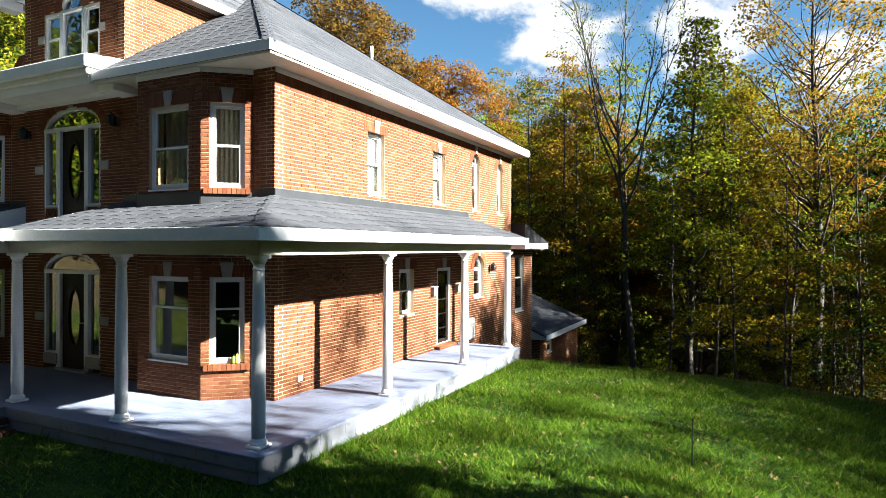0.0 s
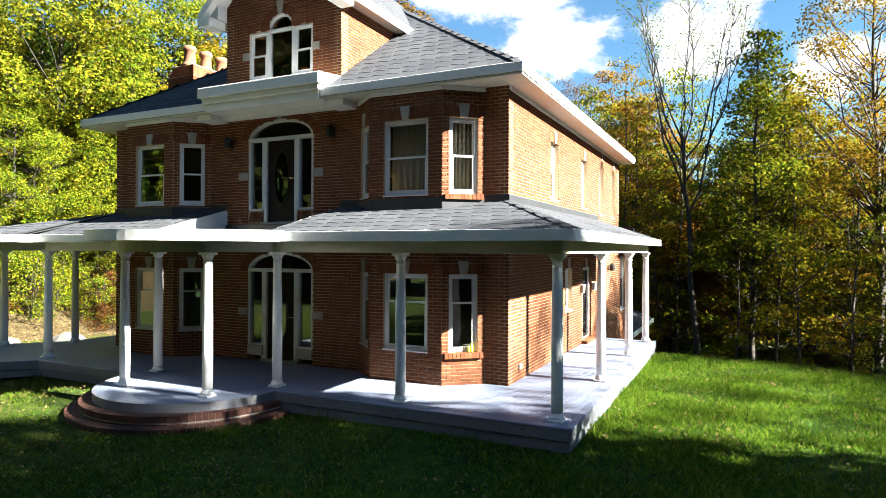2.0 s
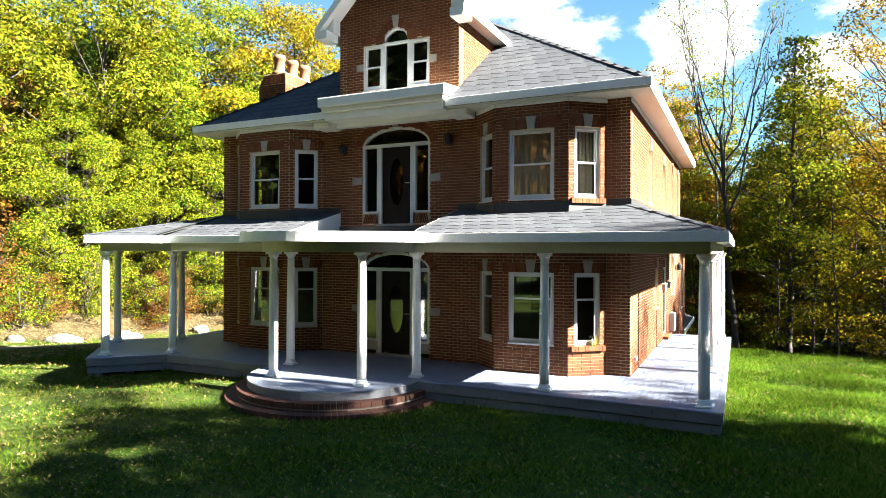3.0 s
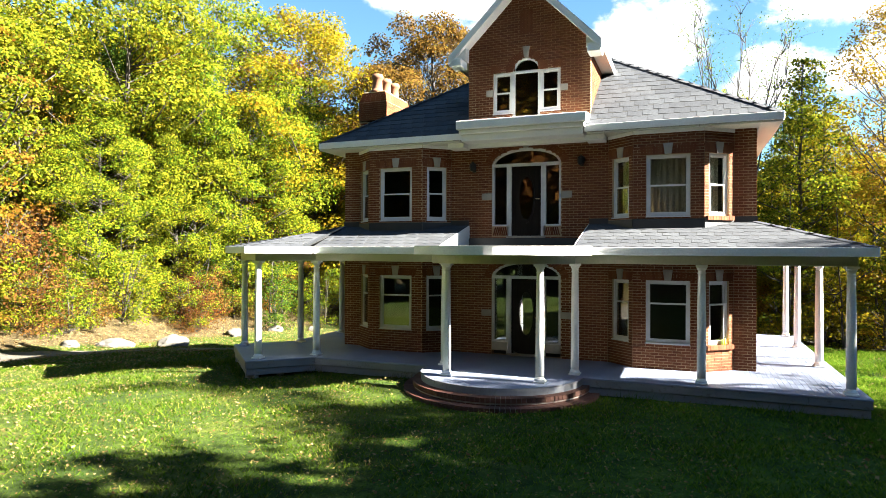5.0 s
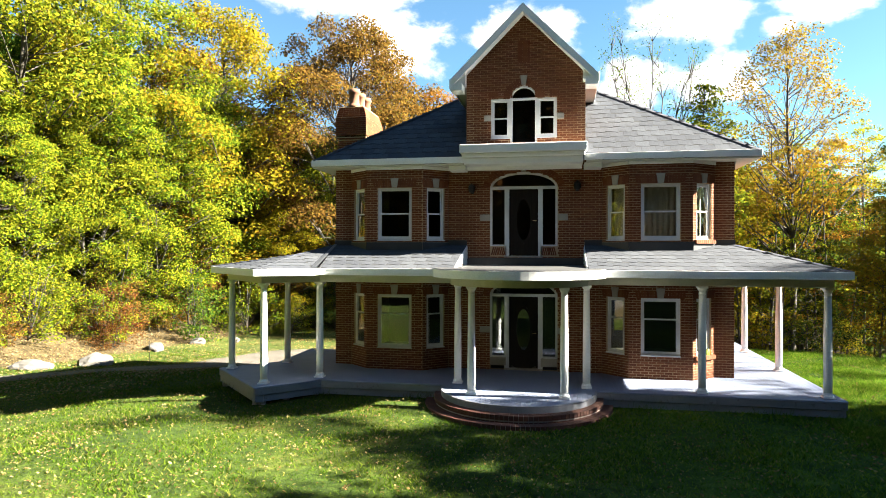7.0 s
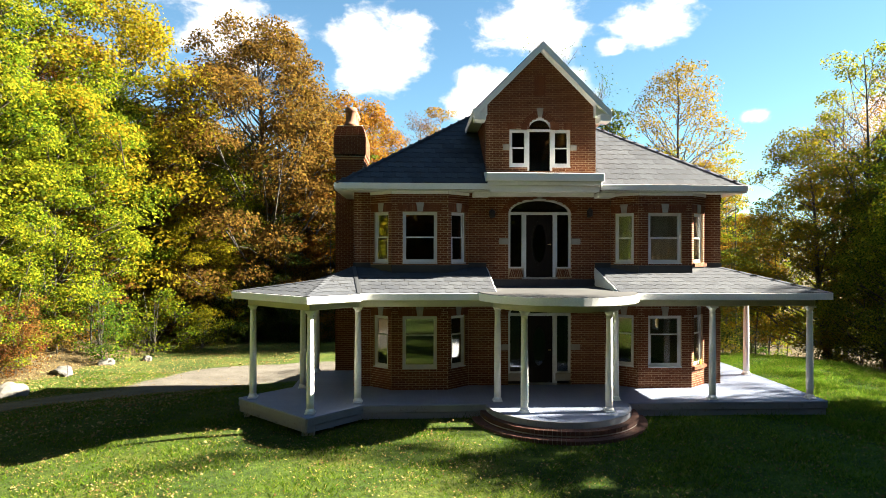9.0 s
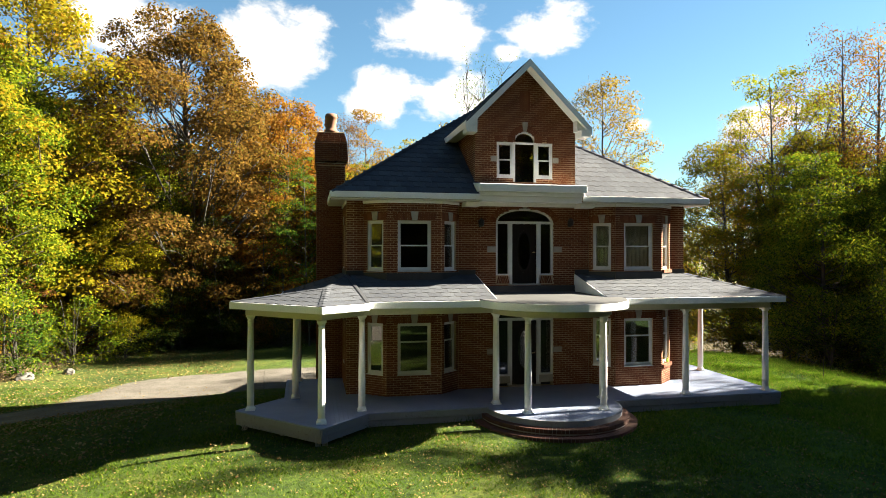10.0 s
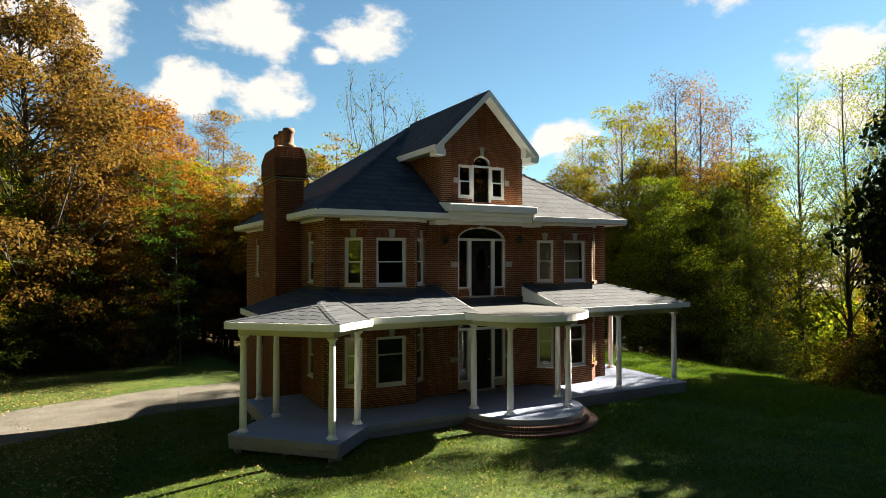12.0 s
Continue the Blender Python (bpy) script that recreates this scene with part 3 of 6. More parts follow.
                         [(0, 1, 2, 3, 4, 5), (6, 7, 1, 0), (7, 8, 2, 1), (8, 9, 3, 2), (9, 4, 3), (6, 0, 5)]).mesh("shingle")
        me.materials.append(shingle_piece_mat)
        shingle_cache[key] = me
    return shingle_cache[key]


LOOSE_SHINGLES = []


def shingled(parent, corners, up_from, holes=(), near=None, w=0.37, h=0.34, t=0.006, lift=0.004):
    """Interlocking shingles over a flat roof plane. corners: its 3D outline; up_from: two corners on the eave, in order so that the roof lies to their left."""
    P = [Vector(c) for c in corners]
    a, b = Vector(up_from[0]), Vector(up_from[1])
    U = (b - a).normalized()
    N = None
    for p in P:
        c = U.cross(p - a)
        if c.length > 0.05:
            N = c.normalized()
            break
    if N.z < 0:
        N = -N
    V = N.cross(U)
    poly = [((p - a).dot(U), (p - a).dot(V)) for p in P]
    vmax = max(v for _, v in poly)
    o = a + N * lift
    rest, singles = Build(), []
    rows = int(vmax / h) + 1
    for j in range(rows):
        v0 = j * h + 0.008
        vm = min(max(v0 + h / 2, 0.01), vmax - 0.005)
        for p, q in point_spans(poly, vm):
            shift = -w * (0.34 * j % 1.0) + 0.015 * random.random()
            k = math.floor((p - shift) / w)
            while k * w + shift < q:
                u0, u1 = max(p, k * w + shift), min(q, (k + 1) * w + shift)
                k += 1
                if u1 - u0 < 0.04:
                    continue
                c = o + U * ((u0 + u1) / 2) + V * (v0 + h / 2)
                if any(hx0 < c.x < hx1 and hy0 < c.y < hy1 for hx0, hx1, hy0, hy1 in holes):
                    continue
                if v0 + h < vmax and u1 - u0 > w - 0.001 and near and near(c):
                    singles.append(Matrix.Translation(c) @ Matrix(((U.x, V.x, N.x, 0), (U.y, V.y, N.y, 0), (U.z, V.z, N.z, 0), (0, 0, 0, 1))))
                    continue
                e, d, s = (u1 - u0) / 2 - 0.005, h / 2 + 0.012, 0.11 * min(1.0, (u1 - u0) / w)
                tt, top = t + 0.004 * random.random(), min(h / 2 + 0.012, vmax - v0 - h / 2)
                loc = [(-e, -d + s, 0.003), (-e * 0.1, -d + s * 0.75, 0.004), (e * 0.8, -d, tt), (e, -d + s * 0.25, tt), (e, top, 0.002), (-e, min(top, d + s * 0.4), 0.002), (-e, -d + s, 0), (-e * 0.1, -d + s * 0.75, 0), (e * 0.8, -d, 0), (e, -d + s * 0.25, 0)]
                rest.add([c + U * x + V * y + N * z for x, y, z in loc], [(0, 1, 2, 3, 4, 5), (6, 7, 1, 0), (7, 8, 2, 1), (8, 9, 3, 2), (9, 4, 3), (6, 0, 5)])
    tagged(part("shingles", rest, shingle_mat, parent, "grey interlocking asphalt shingles"), kind="stuff")
    LOOSE_SHINGLES.extend((parent, m, shingle_mesh(w - 0.010, h + 0.024, t)) for m in singles)


# ---- the ground ----
XL, XR, YF, YB = -18.48, -7.25, 8.4, 20.2      # outer faces of the brick house
XC = (XL + XR) / 2


def soft(v, k=1.2):
    return np.log1p(np.exp(np.clip(v / k, -30, 30))) * k


def ground_z(x, y):
    """Height of the ground: a level lawn round the house that falls to the woods behind and beside it, and a bank beyond the drive."""
    x, y = np.asarray(x, float), np.asarray(y, float)
    base = -0.38 + 0.03 * np.clip(x + 21.0, -12, 0)
    d = np.hypot(soft(x + 1.0, 1.2), soft(y - 15.5, 1.2))
    east = -0.21 * np.clip(d - 0.8, 0, 20)
    fall = np.clip((y - 8.0) / 12.0, 0, 1)
    fall = fall * fall * (3 - 2 * fall)
    west = -0.06 * np.clip(soft(-20.0 - x, 1.5), 0, 16)
    low = -2.3 - 0.015 * np.clip(-22.0 - x, 0, 14) - 0.03 * np.clip(y - 20.0, -12, 30) - base
    west = west * (1 - fall) + low * fall
    k = np.clip((x + 18.0) / 6.0, 0, 1)
    k = k * k * (3 - 2 * k)
    s = -(x + 36.2) + 0.12 * (y - 20)
    bank = 0.42 * soft(s, 1.0)
    h = base + east * k + west * (1 - k) + np.minimum(bank, 3.2 + 0.16 * bank)
    return h + 0.04 * np.sin(x * 0.9 + 1.3 * np.sin(y * 0.6)) * np.sin(y * 0.8 + 0.7)


# middle of the drive and its half width
DRIVE = [(-46.0, -4.0, 1.6), (-37.0, 6.5, 1.6), (-32.2, 12.8, 1.7), (-29.0, 18.2, 1.9), (-26.4, 22.4, 3.0), (-22.0, 23.6, 3.2), (-12.0, 24.4, 3.0)]


def drive_distance(x, y):
    """Metres from the edge of the drive, less than nothing on it."""
    best = np.full(np.shape(x), 99.0)
    for (a, b, r), (c, d, q) in zip(DRIVE, DRIVE[1:]):
        t = np.clip(((x - a) * (c - a) + (y - b) * (d - b)) / ((c - a) ** 2 + (d - b) ** 2), 0, 1)
        best = np.minimum(best, np.hypot(x - a - t * (c - a), y - b - t * (d - b)) - r - (q - r) * t)
    return best


def woods_amount(x, y):
    """1 under the trees, 0 on the open lawn."""
    right = np.maximum((x - 2.5) / 2.0 + np.where(y < 2, (2 - y) * -0.25, 0), (y - 21.5 - 0.25 * np.abs(x + 3)) / 3.0 * (x > -13))
    left = (-(x + 34.2) + 0.12 * (y - 20)) / 3.0
    back = (y - 38) / 3.0
    return np.clip(np.maximum(np.maximum(right, left), back), 0, 1)


def grid_axis(a, b, inner0, inner1, fine, n_out):
    lo = inner0 - (inner0 - a) * (np.linspace(1, 0, n_out, endpoint=False) ** 2)
    hi = inner1 + (b - inner1) * (np.linspace(0, 1, n_out + 1)[1:] ** 2)
    return np.concatenate([lo, np.arange(inner0, inner1, fine), [inner1], hi])


gx, gy = grid_axis(-900, 900, -60, 30, 0.5, 14), grid_axis(-900, 900, -22, 60, 0.5, 14)
GX, GY = np.meshgrid(gx, gy)
GZ = ground_z(GX, GY)
nx, ny = len(gx), len(gy)
ids = np.arange(nx * ny).reshape(ny, nx)
quads = np.stack([ids[:-1, :-1], ids[:-1, 1:], ids[1:, 1:], ids[1:, :-1]], -1).reshape(-1, 4)
ground_me = bpy.data.meshes.new("ground")
ground_me.from_pydata(np.stack([GX, GY, GZ], -1).reshape(-1, 3).tolist(), [], quads.tolist())
for key, val in (("woods", woods_amount(GX, GY)), ("drive", np.clip(0.45 - drive_distance(GX, GY) / 1.6, 0, 1))):
    ground_me.attributes.new(key, "FLOAT", "POINT").data.foreach_set("value", val.ravel().astype(np.float32))
ground_me.polygons.foreach_set("use_smooth", [True] * len(ground_me.polygons))
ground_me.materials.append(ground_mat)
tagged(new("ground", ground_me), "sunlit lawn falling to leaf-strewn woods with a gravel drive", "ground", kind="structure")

# ---- the house ----
house = thing("house", "two-storey red-brick house with grey hipped roof and gabled dormer", "house", (XC, YF, 0))
BASE = -3.6                                    # foot of the walls, in the ground
EAVE = 5.80                                    # underside of the eaves at the wall

# plan of the front: two canted bays beside a flat middle
BAY_Y = 7.84
BAYS = [(-17.98, -17.33, -15.68, -15.03), (-10.69, -10.03, -8.41, -7.74)]
UP_Z, LOW_Z = (3.71, 5.20), (0.63, 2.14)


for side, (a, b, c, d) in enumerate(BAYS):
    left, mid, right = Face(a, YF, b, BAY_Y), Face(b, BAY_Y, c, BAY_Y), Face(c, BAY_Y, d, YF)
    for F, w in ((left, 0.58), (mid, 1.0), (right, 0.58)):
        uc = F.length / 2
        ops = [Opening(uc - w / 2, uc + w / 2, *UP_Z), Opening(uc - w / 2, uc + w / 2, *LOW_Z)]
        sill = side == 1 and F is right
        brick_wall(house, F, BASE, EAVE, ops, near=(lambda u, z: 0 < z < 0.63) if (side == 1 and F is not left) else None, label="canted bay of red brick")
        for o, m in zip(ops, (0.5, 0.63)):
            sash_window(house, F, o, m if o is ops[1] else 0.5, sill=sill)

# corner piers
for x0, x1 in ((XL, BAYS[0][0]), (BAYS[1][3], XR)):
    brick_wall(house, Face(x0, YF, x1, YF), BASE, EAVE, near=(lambda u, z: 0 < z < 1.2) if x1 == XR else None)

# middle of the front: entrance below, balcony door above
MID = Face(BAYS[0][3], YF, BAYS[1][0], YF)
MU = XC - BAYS[0][3]
HALF = 0.955
upper_door = Opening(MU - HALF, MU + HALF, 3.23, 5.65, 0.44)
lower_door = Opening(MU - HALF, MU + HALF, 0.02, 2.56, 0.42)
brick_wall(house, MID, BASE, 5.95, [upper_door, lower_door])


def door_set(o, upper):
    """A dark door between two sidelights under a segmental fanlight."""
    F, u0, u1 = MID, o.u0, o.u1
    s = o.z1 - o.rise
    d0, d1 = MU - 0.41, MU + 0.41
    foot = o.z0 + (0.30 if upper else 0.33)
    b = Build()
    for p in (u0, d0 - 0.13, d1, u1 - 0.06):
        wide = 0.13 if p in (d0 - 0.13, d1) else 0.06
        b.cell(F, p, p + wide, o.z0 if wide > 0.1 else foot, s, -0.14, -0.02)
    b.cell(F, u0, u1, s - 0.05, s + 0.03, -0.14, -0.01)
    b.cell(F, u0 + 0.06, d0 - 0.13, foot, foot + 0.045, -0.13, -0.03)
    b.cell(F, d1 + 0.13, u1 - 0.06, foot, foot + 0.045, -0.13, -0.03)
    arc_band(F, MU, s, HALF, o.rise, 0.065, -0.13, -0.03, b, 28)
    win = part("door_surround", welded(b, "door_surround"), vinyl_mat, house, "white arched door surround with sidelights")
    k = [(MU + (HALF - 0.06) * math.cos(math.pi * i / 24), s + 0.03 + (o.rise - 0.09) * math.sin(math.pi * i / 24)) for i in range(25)]
    pane(win, F, 0, 0, 0, 0, -0.1, k)
    for i, (p, q) in enumerate(((u0 + 0.06, d0 - 0.13), (d1 + 0.13, u1 - 0.06))):
        pane(win, F, p, q, foot + 0.045, s - 0.05, -0.09)
        panel = Build()
        if upper:
            panel.cell(F, p - 0.06, q + 0.06, o.z0, foot, -0.12, -0.02)
            part("brick_panel", panel, mortar_mat, win)
            for j in range(4):                 # short bricks laid in a chevron
                t, mid = 0.04, (p + q) / 2
                for sgn in (-1, 1):
                    x = mid + sgn * (0.03 + 0.055 * j)
                    part("brick", Build().face_prism(F, [(x - 0.02, o.z0 + 0.04), (x + 0.02, o.z0 + 0.04), (x + 0.02 - sgn * 0.06, foot - 0.03), (x - 0.02 - sgn * 0.06, foot - 0.03)], -0.03, -0.008), brick_piece_mat, win)
        else:
            panel.cell(F, p - 0.05, q + 0.05, o.z0 + 0.1, foot, -0.1, 0.02)
            part("stone_panel", bevelled(panel, "stone_panel", 0.008), stone_mat, win, "pale limestone block")
    # the leaf: stiles, rails and an oval light
    leaf = Build()
    za, zb = o.z0 + 0.03, s - 0.05
    zc, ra, rb = (za + zb) / 2 + 0.08, 0.21, 0.62
    outer = [(d0, za), (d1, za), (d1, zb), (d0, zb)]
    n = 32
    for i in range(n):                         # a slab with an oval cut in it
        p, q = 2 * math.pi * i / n, 2 * math.pi * (i + 1) / n
        def edge(t):
            cx, cz = math.cos(t), math.sin(t)
            k1 = min(0.41 / abs(cx) if abs(cx) > 1e-6 else 9, ((zb - zc) if cz > 0 else (zc - za)) / abs(cz) if abs(cz) > 1e-6 else 9)
            return (MU + cx * k1, zc + cz * k1)
        leaf.face_prism(F, [(MU + ra * math.cos(p), zc + rb * math.sin(p)), edge(p), edge(q), (MU + ra * math.cos(q), zc + rb * math.sin(q))], -0.13, -0.085)
    for cx, cz in ((d0, za), (d1, za), (d1, zb), (d0, zb)):
        su, sz = (0.05 if cx == d0 else -0.05), (0.2 if cz == za else -0.2)
        leaf.cell(F, min(cx, cx + su), max(cx, cx + su), min(cz, cz + sz), max(cz, cz + sz), -0.128, -0.087)
    door = part("door", welded(leaf, "door"), door_mat, house, "dark wooden door with an oval glass light")
    oval = [(MU + ra * math.cos(2 * math.pi * i / n), zc + rb * math.sin(2 * math.pi * i / n)) for i in range(n)]
    pane(door, F, 0, 0, 0, 0, -0.105, oval)
    rim = Build()
    for i in range(n):
        p, q = 2 * math.pi * i / n, 2 * math.pi * (i + 1) / n
        rim.face_prism(F, [(MU + r * math.cos(t), zc + r / ra * rb * math.sin(t)) for r, t in ((ra - 0.012, p), (ra + 0.02, p), (ra + 0.02, q), (ra - 0.012, q))], -0.09, -0.07)
    part("oval_moulding", welded(rim, "oval_moulding"), door_mat, door)
    part("door_handle", Build().tube([F.at(d1 - 0.06, za + 1.0, -0.08), F.at(d1 - 0.06, za + 1.0, -0.02), F.at(d1 - 0.15, za + 1.0, -0.02)], [0.014, 0.013, 0.011], 8), brass_mat, door, "brass lever handle")
    part("threshold", Build().cell(F, d0 - 0.13, d1 + 0.13, o.z0 - 0.02, o.z0 + 0.03, -0.14, 0.03), stone_mat, door)
    round_arch(house, F, MU, s, HALF + 0.006, o.rise + 0.006, 0.2, 35)
    keystone(house, F, MU, o.z1 + 0.004, o.z1 + 0.27, 0.07, 0.11)
    for u, sg in ((u0, -1), (u1, 1)):          # pale blocks let into the jambs
        zk = o.z0 + 1.12
        blk = Build().cell(F, min(u, u + sg * 0.29), max(u, u + sg * 0.29), zk - 0.09, zk + 0.09, -0.03, 0.02)
        part("jamb_block", bevelled(blk, "jamb_block", 0.006), stone_mat, house, "pale limestone jamb block")


door_set(upper_door, True)
door_set(lower_door, False)

# the long side that faces the sun
SIDE = Face(XR, YF, XR, YB)


def side_op(y0, y1, z0, z1, rise=0.0):
    return Opening(y0 - YF, y1 - YF, z0, z1, rise)


side_windows = [side_op(11.31, 12.0, 3.83, 5.18), side_op(14.37, 15.09, 3.82, 5.17), side_op(16.89, 17.45, 3.77, 5.47, 0.28), side_op(18.88, 19.38, 3.76, 5.42, 0.25),
                side_op(12.67, 13.38, 1.06, 2.15), side_op(17.04, 17.80, 1.17, 2.42, 0.38)]
side_door = side_op(14.62, 15.44, 0.09, 2.13)
brick_wall(house, SIDE, BASE, EAVE, side_windows + [side_door], near=lambda u, z: 0 < z < 1.35 and u < 2.3, label="sunlit long wall of red brick")
for o in side_windows:
    sash_window(house, SIDE, o, 0.5 if o.z0 > 3 else 0.52, recess=-0.11, sill=False)
sb = ring(SIDE, side_door.u0, side_door.u1, side_door.z0, side_door.z1, 0.08, -0.12, -0.02, bottom=0.04)
surround = part("door_surround", sb, vinyl_mat, house, "white door surround")
leaf = ring(SIDE, side_door.u0 + 0.08, side_door.u1 - 0.08, side_door.z0 + 0.04, side_door.z1 - 0.08, 0.09, -0.1, -0.06)
for k in range(1, 5):
    z = side_door.z0 + 0.04 + (side_door.z1 - side_door.z0 - 0.12) * k / 5
    leaf.cell(SIDE, side_door.u0 + 0.17, side_door.u1 - 0.17, z - 0.015, z + 0.015, -0.095, -0.065)
leaf_ob = part("door", leaf, door_mat, house, "dark glazed side door with four glazing bars")
pane(leaf_ob, SIDE, side_door.u0 + 0.17, side_door.u1 - 0.17, side_door.z0 + 0.13, side_door.z1 - 0.17, -0.08)
part("door_step", bevelled(Build().cell(SIDE, side_door.u0 - 0.15, side_door.u1 + 0.15, 0.004, 0.085, -0.1, 0.16), "door_step", 0.008), brick_mat, house)
soldier_course(house, SIDE, (side_door.u0 + side_door.u1) / 2, 0.5, side_door.z1 + 0.005, 0.21)
keystone(house, SIDE, (side_door.u0 + side_door.u1) / 2, side_door.z1 + 0.004, side_door.z1 + 0.27)
# brick frieze a little proud under the eaves
fr = Build()
for k in range(int((YB - YF) / 0.068)):
    u = k * 0.068
    fr.cell(SIDE, u + 0.004, u + 0.064, EAVE - 0.23, EAVE - 0.012, -0.02, 0.012)
tagged(part("frieze", fr, brick_mat, house, "soldier course of brick under the eaves"), kind="stuff")

# the shaded side, the back, and a low wing behind
WEST = Face(XL, YB, XL, YF)
west_windows = [Opening(YB - 10.2, YB - 9.55, 3.78, 5.12), Opening(YB - 18.3, YB - 17.6, 3.78, 5.12), Opening(YB - 10.2, YB - 9.55, 0.75, 2.1), Opening(YB - 17.6, YB - 16.6, 0.7, 2.1)]
brick_wall(house, WEST, BASE, EAVE, west_windows, label="shaded red-brick wall")
for o in west_windows:
    sash_window(house, WEST, o)
back_windows = [Opening(1.6, 2.7, 3.7, 5.2), Opening(8.2, 9.3, 3.7, 5.2)]
BACK = Face(XR, YB, XL, YB)
brick_wall(house, BACK, BASE, EAVE, back_windows)
for o in back_windows:
    sash_window(house, BACK, o)
WING = 22.46
wing_face = Face(XR, YB, XR, WING)
wing_op = Opening(0.42, 1.36, 0.42, 2.40)
brick_wall(house, wing_face, BASE, 2.62, [wing_op])
sash_window(house, wing_face, wing_op, 0.6, key=False)
brick_wall(house, Face(XR, WING, -13.0, WING), BASE, 2.62)
brick_wall(house, Face(-13.0, WING, -13.0, YB), BASE, 2.62)
wr = Build().prism([(-13.4, YB + 0.02), (-6.75, YB + 0.02), (-6.75, WING + 0.45), (-13.4, WING + 0.45)], 2.62, 2.84)
part("wing_eaves", bevelled(wr, "wing_eaves", 0.01), white_mat, house, "white eaves of a low rear wing")
part("roof", Build().add([(-13.4, YB + 0.02, 3.5), (-6.75, YB + 0.02, 3.5), (-6.75, WING + 0.45, 2.86), (-13.4, WING + 0.45, 2.86), (-13.4, YB + 0.02, 2.84), (-6.75, YB + 0.02, 2.84), (-6.75, WING + 0.45, 2.845), (-13.4, WING + 0.45, 2.845)],
                                     [(0, 1, 2, 3), (4, 7, 6, 5), (0, 3, 7, 4), (1, 5, 6, 2), (0, 4, 5, 1), (3, 2, 6, 7)]), shingle_dark, house)

# dormer front and cheeks
DX0, DX1 = -14.51, -11.15
DORM = Face(DX0, YF, DX1, YF)
DU = XC - DX0
dorm_ops = [Opening(DU - 0.93, DU - 0.38, 6.63, 7.75), Opening(DU + 0.38, DU + 0.93, 6.63, 7.75), Opening(DU - 0.38, DU + 0.38, 6.46, 8.10, 0.36)]
brick_wall(house, DORM, 5.95, 10.10, dorm_ops, limits=lambda z: (max(0.0, DU - (10.17 - z) * 1.0), min(DORM.length, DU + (10.17 - z) * 1.0)))
for o in dorm_ops[:2]:
    w = sash_window(house, DORM, o, key=False, recess=-0.03)
    soldier_course(house, DORM, (o.u0 + o.u1) / 2, 0.34, o.z1 + 0.005, 0.2, step=0.07, flare=0.0)
    sg = -1 if o.u0 < DU - 0.5 else 1
    u = o.u0 if sg < 0 else o.u1
    blk = Build().cell(DORM, min(u, u + sg * 0.2), max(u, u + sg * 0.2), 7.12, 7.29, -0.03, 0.02)
    part("jamb_block", bevelled(blk, "jamb_block", 0.006), stone_mat, house, "pale limestone jamb block")
o = dorm_ops[2]
db = Build()
for u in (o.u0, o.u1 - 0.06):
    db.cell(DORM, u, u + 0.06, o.z0, o.z1 - 0.36, -0.12, -0.02)
db.cell(DORM, o.u0, o.u1, o.z1 - 0.40, o.z1 - 0.34, -0.12, -0.02)
arc_band(DORM, DU, o.z1 - 0.36, 0.38, 0.36, 0.05, -0.12, -0.01, db)
centre = part("window", db, vinyl_mat, house, "tall white arched dormer window")
pane(centre, DORM, o.u0 + 0.06, o.u1 - 0.06, o.z0, o.z1 - 0.4, -0.08)
pane(centre, DORM, 0, 0, 0, 0, -0.08, [(DU + 0.33 * math.cos(math.pi * i / 16), o.z1 - 0.34 + 0.3 * math.sin(math.pi * i / 16)) for i in range(17)])
round_arch(house, DORM, DU, o.z1 - 0.36, 0.386, 0.366, 0.19, 19)
keystone(house, DORM, DU, o.z1 + 0.004, o.z1 + 0.30, 0.06, 0.10)
vent = Build()
for k in range(5):
    vent.cell(DORM, DU - 0.17 + k * 0.07, DU - 0.11 + k * 0.07, 8.75 + 0.02 * (k % 2), 9.4, -0.02, 0.006)
tagged(part("soldier_panel", vent, brick_mat, house, "panel of upright bricks in the gable"), kind="stuff")

# ---- roof of the house ----
EX0, EX1, EY0, EY1, EZ, PITCH = -18.96, -6.77, 7.74, 20.68, 6.0, 0.68
RUN = (EX1 - EX0) / 2
RZ = EZ + RUN * PITCH
RY0, RY1 = EY0 + RUN, EY1 - RUN
c0, c1, c2, c3 = (EX0, EY0, EZ), (EX1, EY0, EZ), (EX1, EY1, EZ), (EX0, EY1, EZ)
r0, r1 = (XC, RY0, RZ), (XC, RY1, RZ)
roof = part("roof", Build().add([c0, c1, c2, c3, r0, r1, *[(p[0], p[1], EZ - 0.03) for p in (c0, c1, c2, c3)]],
                                [(0, 1, 4), (1, 2, 5, 4), (2, 3, 5), (3, 0, 4, 5), (9, 8, 7, 6), (0, 6, 7, 1), (1, 7, 8, 2), (2, 8, 9, 3), (3, 9, 6, 0)]), shingle_dark, house, "hipped roof of grey shingles")
GAP = [(DX0 - 0.02, DX1 + 0.02, 7.0, 9.4)]
shingled(roof, [c0, c1, r0], (c0, c1), GAP, near=lambda c: c.x > -10.2 and c.y < 9.2)
shingled(roof, [c1, c2, r1, r0], (c1, c2), [(-16, DX1 + 0.1, 7.5, 13.0)], near=lambda c: c.x > -8.0 and c.y < 10.5)
shingled(roof, [c3, c0, r0, r1], (c3, c0))
hip = Build()
for p, q in ((c0, r0), (c1, r0), (c2, r1), (c3, r1), (r0, r1)):
    p, q = Vector(p), Vector(q)
    n = max(2, int((q - p).length / 0.28))
    for k in range(n):
        a, b = p.lerp(q, k / n), p.lerp(q, (k + 1.12) / n)
        sx = (q - p).normalized().cross(Vector((0, 0, 1))).normalized() * 0.11
        lift = Vector((0, 0, 0.03))
        drop = Vector((0, 0, -0.035))
